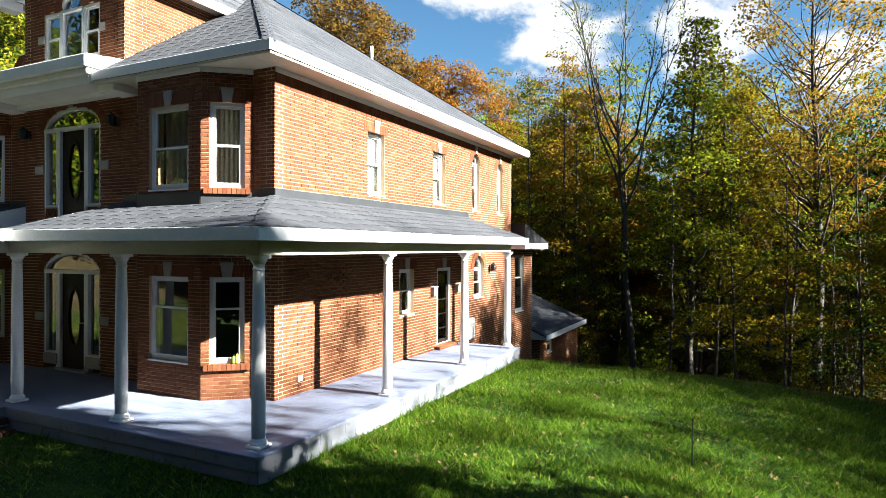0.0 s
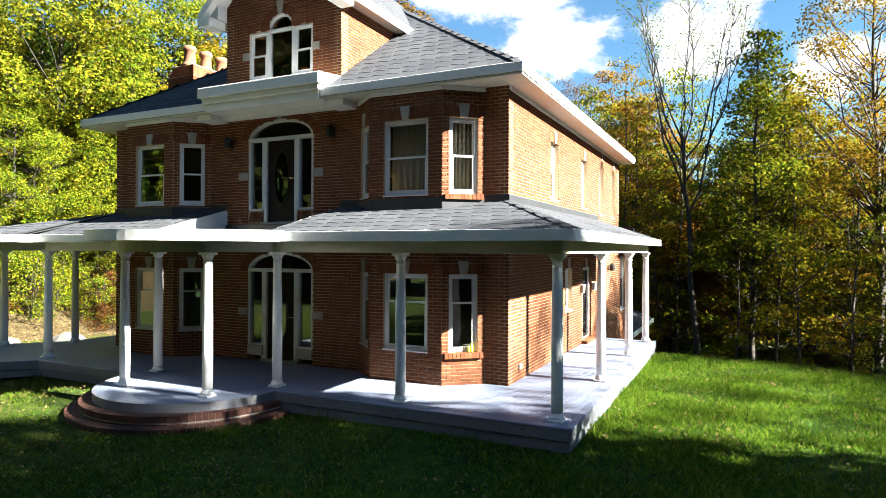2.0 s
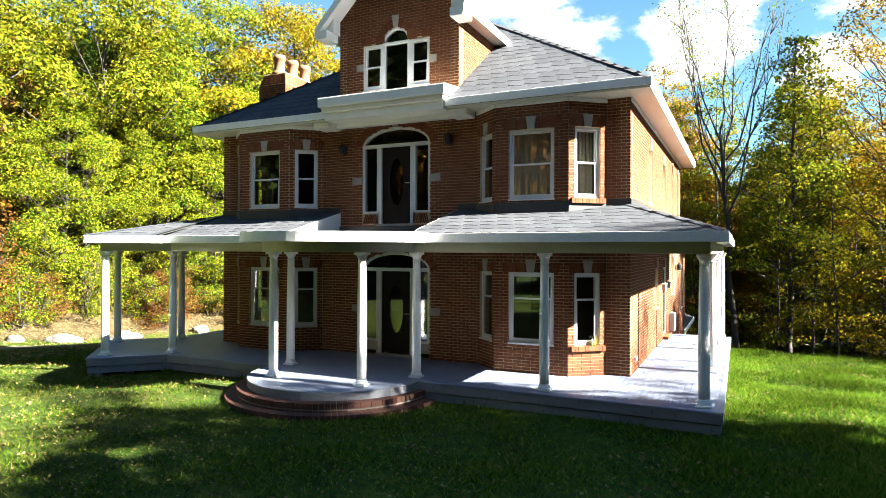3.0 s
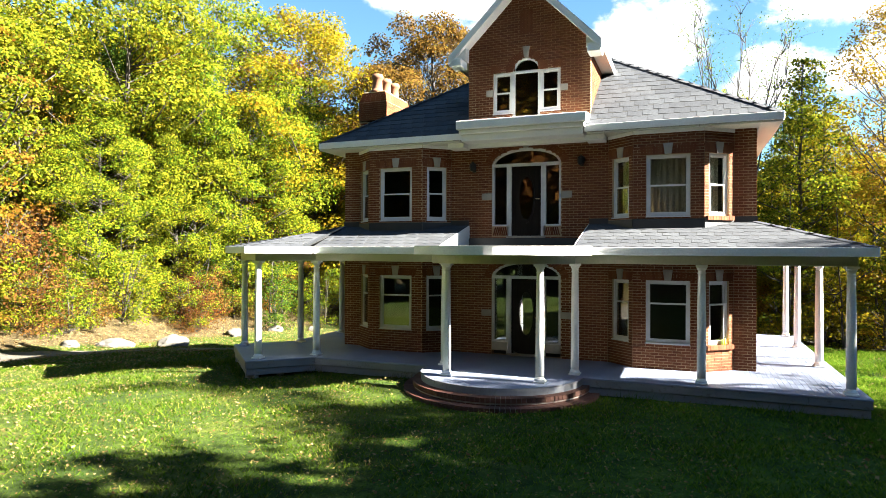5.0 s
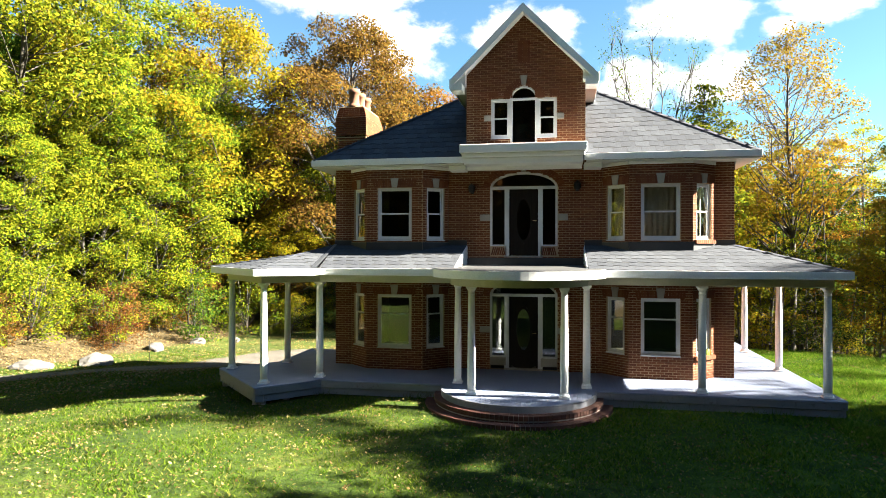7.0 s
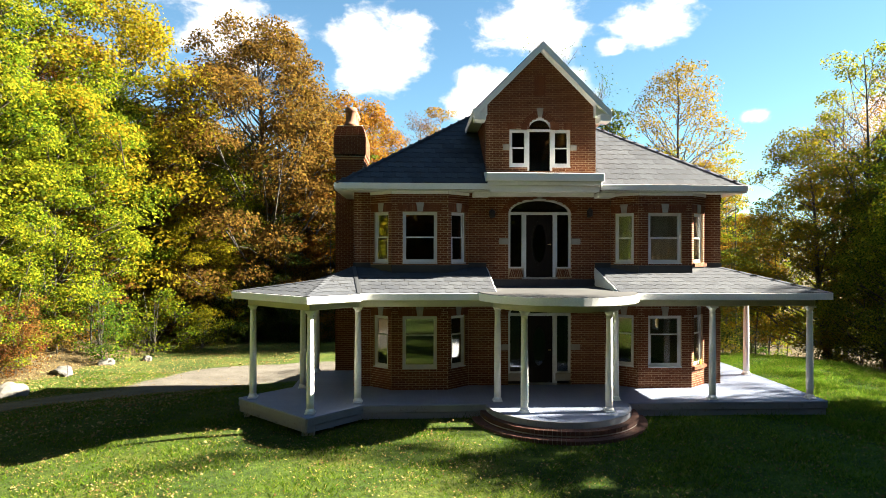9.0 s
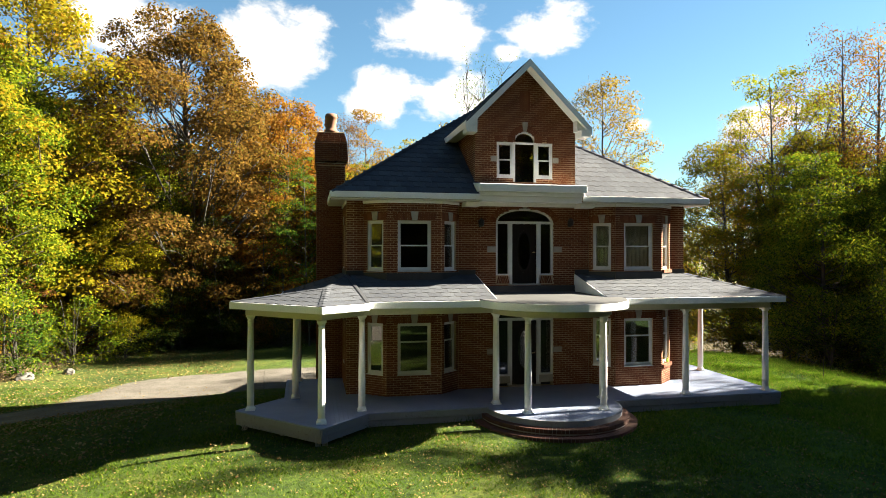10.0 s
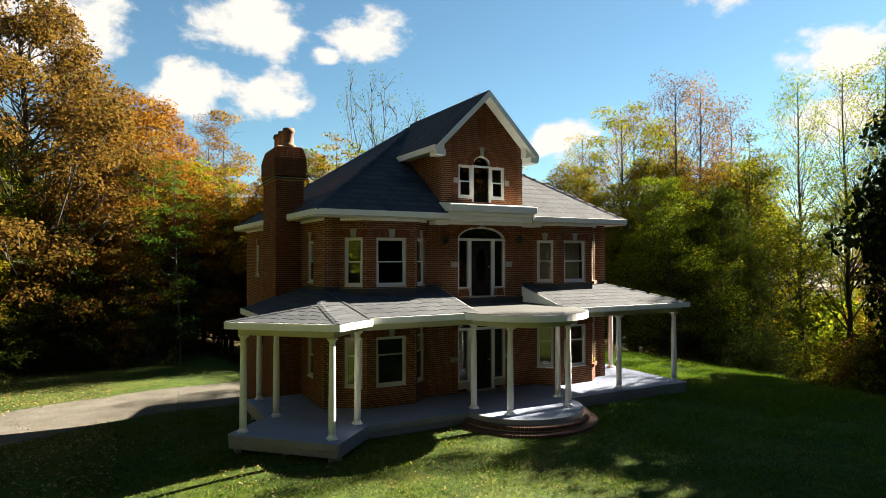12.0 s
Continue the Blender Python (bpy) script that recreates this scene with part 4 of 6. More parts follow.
        hip.add([a - sx + drop + lift, a + lift * 1.2, a + sx + drop + lift, b - sx + drop + lift * 0.7, b + lift * 0.7, b + sx + drop + lift * 0.7], [(0, 1, 4, 3), (1, 2, 5, 4), (0, 2, 1)])
tagged(part("ridge_cap", hip, shingle_mat, roof), kind="stuff")
# fascia boards and soffits
fas = [((EX0 - 0.02, EY0 - 0.03), (DX0 + 0.05, EY0)), ((DX1 - 0.05, EY0 - 0.03), (EX1 + 0.02, EY0)), ((EX1, EY0), (EX1 + 0.03, EY1)), ((EX0 - 0.03, EY0), (EX0, EY1)), ((EX0 - 0.02, EY1), (EX1 + 0.02, EY1 + 0.03))]
for (x0, y0), (x1, y1) in fas:
    part("fascia", bevelled(Build().box(x0, y0, 5.85, x1, y1, 6.025), "fascia", 0.006), white_mat, house, "white painted fascia board")
for x0, y0, x1, y1 in ((EX0, EY0, DX0, YF), (DX1, EY0, EX1, YF), (XR, YF, EX1, EY1), (EX0, YF, XL, EY1), (XL, YB, XR, EY1)):
    if x1 - x0 > y1 - y0:
        n = max(1, int((x1 - x0) / 0.4))
        for k in range(n):
            part("soffit_panel", Build().box(x0 + (x1 - x0) * k / n + 0.003, y0, 5.803, x0 + (x1 - x0) * (k + 1) / n - 0.003, y1 - 0.003, 5.845), soffit_mat, house)
    else:
        n = max(1, int((y1 - y0) / 1.22))
        for k in range(n):
            part("soffit_panel", Build().box(x0 + 0.003, y0 + (y1 - y0) * k / n + 0.003, 5.803, x1, y0 + (y1 - y0) * (k + 1) / n - 0.003, 5.845), soffit_mat, house)
# white strip between brick and soffit
strips = [SIDE, WEST]
for a, b, c, d in BAYS:
    strips += [Face(a, YF, b, BAY_Y), Face(b, BAY_Y, c, BAY_Y), Face(c, BAY_Y, d, YF)]
for F in strips:
    part("frieze_strip", bevelled(Build().cell(F, 0.0, F.length, EAVE - 0.085, EAVE + 0.001, 0.003, 0.035), "frieze_strip", 0.006), white_mat, house)
# broad white ledge under the dormer window
lx0, lx1 = -14.58, -11.13
led = Build().add([(lx0, 7.54, 6.10), (lx1, 7.54, 6.10), (lx1, YF - 0.005, 6.10), (lx0, YF - 0.005, 6.10), (lx0, 7.54, 6.33), (lx1, 7.54, 6.33), (lx1, YF - 0.005, 6.43), (lx0, YF - 0.005, 6.43)],
                  [(3, 2, 1, 0), (4, 5, 6, 7), (0, 1, 5, 4), (1, 2, 6, 5), (2, 3, 7, 6), (3, 0, 4, 7)])
part("ledge", bevelled(led, "ledge", 0.012), white_mat, house, "moulded white ledge below the dormer window")
part("ledge_bed", bevelled(Build().box(lx0 + 0.10, 7.70, 5.80, lx1 - 0.10, YF - 0.005, 5.978), "ledge_bed", 0.012), white_mat, house)
part("ledge_cove", bevelled(Build().box(lx0 + 0.05, 7.62, 5.98, lx1 - 0.05, YF - 0.005, 6.098), "ledge_cove", 0.02), white_mat, house)
for x0, x1 in ((DX0 - 0.42, DX0 + 0.05), (DX1 - 0.05, DX1 + 0.42)):
    part("bracket", bevelled(Build().box(x0, 7.86, 5.66, x1, YF - 0.004, 5.800), "bracket", 0.01), white_mat, house)
part("frieze_board", Build().box(lx0 + 0.12, 8.2, 5.70, lx1 - 0.12, YF - 0.004, 5.80), white_mat, house)

# the dormer's own roof
GZT, GX, GZE, GY0 = 10.28, 2.02, 8.26, 7.92
dorm_roof = part("dormer_roof", Build().add([(XC - GX, GY0, GZE), (XC, GY0, GZT), (XC + GX, GY0, GZE), (XC - GX, 11.3, GZE), (XC, RY0 + 0.3, GZT), (XC + GX, 11.3, GZE),
                                             (XC - GX, GY0, GZE - 0.09), (XC, GY0, GZT - 0.12), (XC + GX, GY0, GZE - 0.09), (XC - GX, 11.3, GZE - 0.09), (XC, RY0 + 0.3, GZT - 0.12), (XC + GX, 11.3, GZE - 0.09)],
                                            [(0, 1, 4, 3), (1, 2, 5, 4), (6, 9, 10, 7), (7, 10, 11, 8), (0, 6, 7, 1), (1, 7, 8, 2), (0, 3, 9, 6), (2, 8, 11, 5)]), shingle_dark, house, "steep gabled dormer roof of dark shingles")
shingled(dorm_roof, [(XC + GX, GY0, GZE), (XC + GX, 11.3, GZE), (XC, RY0 + 0.3, GZT), (XC, GY0, GZT)], ((XC + GX, GY0, GZE), (XC + GX, 11.3, GZE)))
shingled(dorm_roof, [(XC - GX, 11.3, GZE), (XC - GX, GY0, GZE), (XC, GY0, GZT), (XC, RY0 + 0.3, GZT)], ((XC - GX, 11.3, GZE), (XC - GX, GY0, GZE)))
for sg in (-1, 1):
    rk = Build()
    for (n0, n1, t0, t1) in ((GY0 - 0.05, GY0, 0.02, 0.245), (GY0, YF - 0.004, 0.13, 0.17)):
        a, b = (XC + sg * (GX + 0.04), GZE - 0.04), (XC, GZT)
        poly = [(a[0], a[1] - t1), (a[0], a[1] - t0), (b[0], b[1] - t0), (b[0], b[1] - t1)]
        vs = [(x, n0, z) for x, z in poly] + [(x, n1, z) for x, z in poly]
        rk.add(vs, [(0, 1, 2, 3), (7, 6, 5, 4), (0, 4, 5, 1), (1, 5, 6, 2), (2, 6, 7, 3), (3, 7, 4, 0)])
    part("bargeboard", rk, white_mat, house, "white bargeboard and soffit of the gable")
    x = XC + sg * (GX + 0.02)
    part("gable_return", bevelled(Build().box(min(x, XC + sg * 1.70), GY0 - 0.04, GZE - 0.34, max(x, XC + sg * 1.70), YF - 0.004, GZE - 0.13), "gable_return", 0.012), white_mat, house)
    part("gable_block", Build().add([(XC + sg * 1.64, yy, zz) for yy in (YF - 0.3, YF - 0.01) for zz in (GZE - 0.14, GZE + 0.22)] + [(XC + sg * 2.0, yy, GZE - 0.14) for yy in (YF - 0.3, YF - 0.01)],
                                    [(0, 1, 4), (2, 5, 3), (1, 3, 5, 4), (0, 4, 5, 2), (0, 2, 3, 1)]), white_mat, house)
    part("eaves_board", bevelled(Build().box(min(x, x + sg * 0.03), GY0, GZE - 0.2, max(x, x + sg * 0.03), 11.35, GZE + 0.01), "eaves_board", 0.006), white_mat, house)
    part("eaves_soffit", Build().box(min(x, XC + sg * 1.66), YF, GZE - 0.16, max(x, XC + sg * 1.66), 11.3, GZE - 0.12), soffit_mat, house)
    FF = Face(DX1, YF, DX1, 11.3) if sg > 0 else Face(DX0, 11.3, DX0, YF)
    lim = (lambda z: (0.0, (z - EZ) / PITCH + EY0 - YF)) if sg > 0 else (lambda z: (11.3 - YF - ((z - EZ) / PITCH + EY0 - YF), 11.3 - YF))
    brick_wall(house, FF, 6.45, 8.14, limits=lim, thick=0.2, label="brick cheek of the dormer")

# chimney with three clay pots
chim = part("chimney", Build().box(-19.33, 10.93, BASE, -18.40, 12.78, 7.9), mortar_mat, house, "tall red-brick chimney with three clay pots")
for F in (Face(-19.34, 10.92, -18.39, 10.92), Face(-18.39, 10.92, -18.39, 12.79), Face(-19.34, 12.79, -19.34, 10.92), Face(-18.39, 12.79, -19.34, 12.79)):
    br = Build()
    for j in range(int((7.2 - BASE) / COURSE)):
        zm = BASE + (j + 0.5) * COURSE
        u = -BRICK_L / 2 * (j % 2)
        while u < F.length:
            a, b = max(u, 0) + 0.004, min(u + BRICK_L, F.length) - 0.004
            if b - a > 0.03:
                br.cell(F, a, b, zm - 0.029, zm + 0.029, -0.012, 0.002)
            u += BRICK_L
    for j in range(int((8.0 - 7.2) / COURSE)):  # head, stepping out course by course
        zm, out = 7.2 + (j + 0.5) * COURSE, min(0.07, 0.025 * (j + 1))
        u = -out - BRICK_L / 2 * (j % 2)
        while u < F.length + out:
            a, b = max(u, -out) + 0.004, min(u + BRICK_L, F.length + out) - 0.004
            if b - a > 0.03:
                br.cell(F, a, b, zm - 0.029, zm + 0.029, -0.05, out)
            u += BRICK_L
    tagged(part("brickwork", br, brick_mat, chim), kind="stuff")
part("head", Build().box(-19.39, 10.87, 7.25, -18.34, 12.84, 7.955), mortar_mat, chim)
for k in range(5):                              # its last courses step back in
    i = 0.020 * (k + 1)
    F0 = (-19.41 + i, 10.85 + i, -18.32 - i, 12.86 - i)
    z0 = 7.957 + 0.0677 * k
    part("head", Build().box(F0[0] + 0.006, F0[1] + 0.006, z0, F0[2] - 0.006, F0[3] - 0.006, z0 + 0.0677), mortar_mat, chim)
    hb = Build()
    for F in (Face(F0[0], F0[1], F0[2], F0[1]), Face(F0[2], F0[1], F0[2], F0[3]), Face(F0[2], F0[3], F0[0], F0[3]), Face(F0[0], F0[3], F0[0], F0[1])):
        m = int(round(F.length / BRICK_L))
        for j in range(m):
            hb.cell(F, F.length * j / m + 0.004, F.length * (j + 1) / m - 0.004, z0 + 0.005, z0 + 0.064, -0.09, 0.002)
    tagged(part("brickwork", hb, brick_mat, chim), kind="stuff")
part("cap", bevelled(Build().box(-19.29, 10.97, 8.296, -18.44, 12.74, 8.335), "cap", 0.01), mortar_mat, chim, "mortar crown of the chimney")
for y in (11.2, 11.85, 12.5):
    part("chimney_pot", Build().lathe([(0.25, 0), (0.25, 0.06), (0.20, 0.10), (0.175, 0.16), (0.165, 0.46), (0.20, 0.49), (0.215, 0.55), (0.20, 0.58), (0.185, 0.64), (0.12, 0.64), (0.12, 0.45)], -18.86, y, 16, 8.33), pot_mat, chim, "weathered clay chimney pot", True)
part("vent_pipe", Build().lathe([(0.05, 0), (0.05, 0.5), (0.04, 0.5)], -10.6, 16.6, 12, 8.5), white_mat, house, "white roof vent pipe", True)

# rooms behind the glass; their dimness is put into a dark base colour
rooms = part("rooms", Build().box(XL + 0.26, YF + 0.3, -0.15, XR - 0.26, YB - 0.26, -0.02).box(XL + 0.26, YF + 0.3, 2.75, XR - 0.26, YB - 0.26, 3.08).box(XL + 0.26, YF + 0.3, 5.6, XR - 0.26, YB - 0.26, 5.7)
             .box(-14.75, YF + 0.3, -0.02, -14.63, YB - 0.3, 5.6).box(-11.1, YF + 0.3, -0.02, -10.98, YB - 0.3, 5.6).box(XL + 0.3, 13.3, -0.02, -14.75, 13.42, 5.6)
             .box(-10.98, 13.45, -0.02, XR - 0.3, 13.57, 5.6).box(-14.63, 12.5, -0.02, -11.1, 12.6, 5.6), interior_mat, house, "rooms seen through the windows, their dimness put into dark walls")
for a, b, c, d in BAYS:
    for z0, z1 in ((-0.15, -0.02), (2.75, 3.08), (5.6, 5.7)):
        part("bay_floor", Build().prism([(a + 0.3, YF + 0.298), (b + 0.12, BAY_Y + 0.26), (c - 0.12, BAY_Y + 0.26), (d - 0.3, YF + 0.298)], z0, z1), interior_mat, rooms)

# ---- the porch ----
porch = thing("porch", "wraparound porch with round white columns and a lavender-grey painted deck", "porch", (XC, 6.1, 0))
COLS = [(-5.74, 6.39), (-8.49, 6.385), (-11.19, 6.385), (-11.74, 5.19), (-13.90, 5.19), (-14.42, 6.38), (-18.17, 6.38), (-19.25, 5.30), (-21.10, 7.03), (-19.95, 8.24), (-19.92, 10.65),
        (-5.74, 9.68), (-5.74, 13.03), (-5.70, 15.72)]
COL_H = 2.56
RC = (XC, 6.12)                                 # centre of the round front
R_DECK = 1.88
arc = [(RC[0] + R_DECK * math.cos(math.pi * (1 + i / 28)), RC[1] + R_DECK * math.sin(math.pi * (1 + i / 28))) for i in range(29)]
# outline of the deck, turning left: from the back of the sunny side round the front to the shaded side
DECK = [(XR, 15.98), (XR, YF), (XL, YF), (XL, 10.9), (-20.25, 10.9), (-20.22, 8.30), (-21.44, 7.03), (-19.25, 4.86), (-18.02, 6.10)] + arc + [(-5.48, 6.10), (-5.48, 15.98)]


def plan_rows(poly, step, axis):
    """Boards across a plan, clipped to it row by row."""
    vals = [p[1 - axis] for p in poly]
    v = min(vals)
    while v < max(vals) - 0.01:
        vm = v + step / 2
        flipped = [(p[axis], p[1 - axis]) for p in poly]
        for a, b in point_spans(flipped, min(vm, max(vals) - 0.002)):
            yield a, b, v, v + step
        v += step


slab = Build().prism(DECK, -0.10, -0.022)
deck = part("deck", slab, deck_mat, porch, "lavender-grey painted board deck")
for a, b, v0, v1 in plan_rows(DECK, 0.115, 1):   # boards run from the wall outwards
    part("board", Build().box(v0 + 0.0018, a, -0.022, v1 - 0.0018, b, 0.0), deck_mat, deck)


edge_pts = [DECK[k] for k in range(4, len(DECK))]
for p, q in zip(edge_pts, edge_pts[1:]):
    F = Face(*p, *q)
    round_bit = F.length < 0.3
    ext = 0.0 if round_bit else 0.02
    if round_bit:
        part("skirt_board", Build().cell(F, -0.004, F.length + 0.004, -0.16, 0.002, -0.02, 0.03), skirt_mat, porch)
        continue
    part("nosing", bevelled(Build().cell(F, -ext, F.length + ext, -0.035, 0.006, -0.05, 0.05), "nosing", 0.008), deck_mat, porch)
    sunny = abs(p[0] + 5.48) < 0.01 and abs(q[0] + 5.48) < 0.01
    step = 0.62 if sunny else 2.44
    n = max(1, int(round(F.length / step)))
    for row, (z0, z1, out) in enumerate(((-0.195, -0.036, 0.040), (-0.37, -0.205, 0.012))):
        for k in range(n):
            sh = 0.5 * F.length / n * (row % 2) if sunny else 0
            a, b = max(0.0, F.length * k / n + sh), min(F.length, F.length * (k + 1) / n + sh)
            if k == 0 and sh:
                part("skirt_board", bevelled(Build().cell(F, 0, sh - 0.004, z0, z1, -0.02, out), "skirt_board", 0.004), skirt_mat, porch)
            part("skirt_board", bevelled(Build().cell(F, a - (ext if k == 0 and not sh else 0), b - 0.004, z0, z1, -0.02, out + 0.003 * random.random()), "skirt_board", 0.004), skirt_mat, porch)
    for k in range(n * (1 if sunny else 2) + 1):
        u = min(max(F.length * k / (n * (1 if sunny else 2)), 0.08), F.length - 0.08)
        x, y, _ = F.at(u, 0, -0.2)
        part("pier", Build().box(x - 0.07, y - 0.07, float(ground_z(x, y)) - 0.3, x + 0.07, y + 0.07, -0.1), concrete_mat, porch)


def column_mesh():
    shaft = [(0.090, 0.12), (0.094, 0.35), (0.094, 0.8), (0.090, 1.4), (0.082, 2.0), (0.076, 2.34), (0.076, 2.36), (0.084, 2.365), (0.084, 2.385), (0.076, 2.39), (0.076, 2.44), (0.09, 2.455)]
    s = Build().lathe(shaft, seg=28).mesh("shaft", True)
    b = Build().lathe([(0.115, 0.04), (0.12, 0.06), (0.115, 0.08), (0.102, 0.09), (0.10, 0.105), (0.092, 0.125)], seg=28).mesh("base", True)
    pl = bevelled(Build().box(-0.125, -0.125, 0.0, 0.125, 0.125, 0.04), "plinth", 0.008)
    cp = Build().lathe([(0.088, 2.45), (0.098, 2.475), (0.108, 2.495), (0.112, 2.51)], seg=28).mesh("capital", True)
    ab = bevelled(Build().box(-0.118, -0.118, 2.51, 0.118, 0.118, COL_H), "abacus", 0.008)
    return (("shaft", s), ("base", b), ("plinth", pl), ("capital", cp), ("abacus", ab))


col_meshes = column_mesh()
for _, me in col_meshes:
    me.materials.append(white_mat)
for x, y in COLS:
    first = None
    for nm, me in col_meshes:
        ob = new("column" if first is None else nm, me)
        if first is None:
            first = ob
            ob.parent = porch
            ob.location = Vector((x, y, 0.004)) - porch.location
            tagged(ob, "round tapered white porch column")
        else:
            ob.parent = first

# beams over the columns
PZ, PT = 2.76, 2.93                             # underside and top of the eaves
beam_runs = [[(-5.74, 15.72), (-5.74, 6.39), (-11.19, 6.385)], [(-14.42, 6.38), (-18.17, 6.38), (-19.25, 5.30), (-21.10, 7.03), (-19.95, 8.24), (-19.92, 10.9)]]
for run in beam_runs:
    for p, q in zip(run, run[1:]):
        F = Face(*p, *q)
        part("beam", bevelled(Build().cell(F, -0.1, F.length + 0.1, COL_H + 0.004, PZ + 0.02, -0.1, 0.1), "beam", 0.008), soffit_mat, porch, "cream painted beam over the columns")
for i in range(24):                             # curved beam of the round front
    a0, a1 = math.pi * (1 + i / 24), math.pi * (1 + (i + 1) / 24)
    ra, rb = 1.52, 1.70
    poly = [(RC[0] + r * math.cos(t), RC[1] + 0.12 + r * math.sin(t)) for r, t in ((ra, a0), (rb, a0), (rb, a1), (ra, a1))]
    part("beam", Build().prism(poly, COL_H + 0.004, PZ + 0.02), soffit_mat, porch)

# porch roofs: eaves line, wall line
PX, PY, WZ = -5.38, 5.98, 3.56
HC = (XL, YF, WZ)
GP = (-19.07, 6.90, 3.27)
L2, L1, LL, LB = (-18.06, 5.60, PT), (-19.25, 4.76, PT), (-21.60, 6.80, PT), (-20.42, 8.42, PT)
LE, LW = (-20.42, 11.05, PT), (XL, 11.05, WZ)
CK0, CK1 = DX0 + 0.02, DX1 - 0.02               # cheeks where the middle drops to the round roof
planes = [
    ([(CK1, PY, PT), (PX, PY, PT), (XR, YF, WZ), (CK1, YF, WZ)], 0),
    ([(PX, PY, PT), (PX, 16.45, PT), (XR, 16.45, WZ), (XR, YF, WZ)], 0),
    ([(L2[0], PY, PT), (CK0, PY, PT), (CK0, YF, WZ), HC], 0),
    ([L1, L2, GP], 0), ([L2, HC, GP], None), ([LL, L1, GP], 0), ([LB, LL, GP], 0), ([LB, GP, HC], None),
    ([LE, LB, HC, LW], 0),
]
roof_halves = []
for half in (planes[:2], planes[2:]):
    solid = Build()
    for corners, _ in half:
        n = len(corners)
        solid.add(corners + [(x, y, z - 0.05) for x, y, z in corners], [tuple(range(n)), tuple(range(2 * n - 1, n - 1, -1))] + [(i, n + i, n + (i + 1) % n, (i + 1) % n) for i in range(n)])
    roof_halves.append(part("roof", solid, shingle_dark, porch, "low porch roof of grey shingles"))
for k, (corners, e) in enumerate(planes):
    porch_roof = roof_halves[0 if k < 2 else 1]
    if e is None:                               # no eave of its own: rows lie level
        a, b, c = [Vector(p) for p in corners]
        N = (b - a).cross(c - a).normalized()
        N = N if N.z > 0 else -N
        U = Vector((0, 0, 1)).cross(N).normalized()
        low = min((a, b, c), key=lambda p: p.z)
        shingled(porch_roof, corners, (low, low + U))
    else:
        holes = [(b0 - 0.02, b1 + 0.02, BAY_Y - 0.02, YF + 0.1) for _, b0, b1, _ in BAYS] if k in (0, 2) else ()
        shingled(porch_roof, corners, (corners[0], corners[1]), holes, near=(lambda c: c.x > -9.0 and c.y < 7.6) if k == 0 else ((lambda c: c.y < 9.3) if k == 1 else None))
hp = Build()
for p, q in (((PX, PY, PT), (XR, YF, WZ)), (L1, GP), (LL, GP), (GP, HC)):
    p, q = Vector(p), Vector(q)
    n = int((q - p).length / 0.26)
    sx = (q - p).normalized().cross(Vector((0, 0, 1))).normalized() * 0.1
    for k in range(n):
        a, b = p.lerp(q, k / n), p.lerp(q, (k + 1.1) / n)
        up = Vector((0, 0, 0.028))
        hp.add([a - sx + up * 0.4, a + up * 1.2, a + sx + up * 0.4, b - sx + up * 0.2, b + up * 0.8, b + sx + up * 0.2], [(0, 1, 4, 3), (1, 2, 5, 4), (0, 2, 1)])
tagged(part("hip_cap", hp, shingle_mat, porch_roof), kind="stuff")
part("valley", Build().add([(L2[0] - 0.05, L2[1] - 0.02, PT + 0.022), (L2[0] + 0.05, L2[1] + 0.1, PT + 0.022), (HC[0] + 0.05, HC[1], WZ + 0.03), (HC[0] - 0.05, HC[1], WZ + 0.03)], [(0, 1, 2, 3)]), flash_mat, porch_roof)
# fascia and soffit of the porch
for p, q in (((PX, 16.45), (PX, PY)), ((PX, PY), (CK1, PY)), ((CK0, PY), (L2[0], PY)), ((L2[0], PY), L2[:2]), (L2[:2], L1[:2]), (L1[:2], LL[:2]), (LL[:2], LB[:2]), (LB[:2], LE[:2])):
    F = Face(*q, *p)
    if F.length > 0.2:
        part("fascia", bevelled(Build().cell(F, -0.012, F.length + 0.012, PZ, PT + 0.008, -0.01, 0.025), "fascia", 0.005), white_mat, porch, "white painted fascia board")
for poly in ([(CK1, PY + 0.012), (PX - 0.012, PY + 0.012), (PX - 0.012, 16.44), (XR, 16.44), (XR, YF), (CK1, YF)],
             [(CK0, YF), (XL, YF), (XL, 11.04), (LE[0] + 0.012, 11.04), (LB[0] + 0.012, LB[1]), (LL[0] + 0.015, LL[1] + 0.002), (L1[0], L1[1] + 0.015), (L2[0], L2[1] + 0.014), (L2[0] + 0.01, PY + 0.012), (CK0, PY + 0.012)]):
    part("soffit", Build().prism(poly, PZ + 0.024, PZ + 0.05), ceiling_mat, porch, "boarded porch ceiling, coloured dark brown to deepen the porch shade")
part("roof_end", Build().add([(PX, 16.45, PZ), (XR, 16.45, PZ), (XR, 16.45, WZ), (PX, 16.45, PT), (PX, 16.42, PZ), (XR, 16.42, PZ), (XR, 16.42, WZ), (PX, 16.42, PT)],
                             [(0, 3, 2, 1), (4, 5, 6, 7), (0, 4, 7, 3), (3, 7, 6, 2), (0, 1, 5, 4)]), white_mat, porch)
part("roof_end", Build().add([(LE[0], 11.05, PZ), (XL, 11.05, PZ), (XL, 11.05, WZ), (LE[0], 11.05, PT), (LE[0], 11.02, PZ), (XL, 11.02, PZ), (XL, 11.02, WZ), (LE[0], 11.02, PT)],
                             [(0, 3, 2, 1), (4, 5, 6, 7), (0, 4, 7, 3), (3, 7, 6, 2), (0, 1, 5, 4)]), white_mat, porch)
# clapboard cheeks
for x, sg in ((CK1, -1), (CK0, 1)):
    ck = Build()
    n = 5
    for k in range(n):
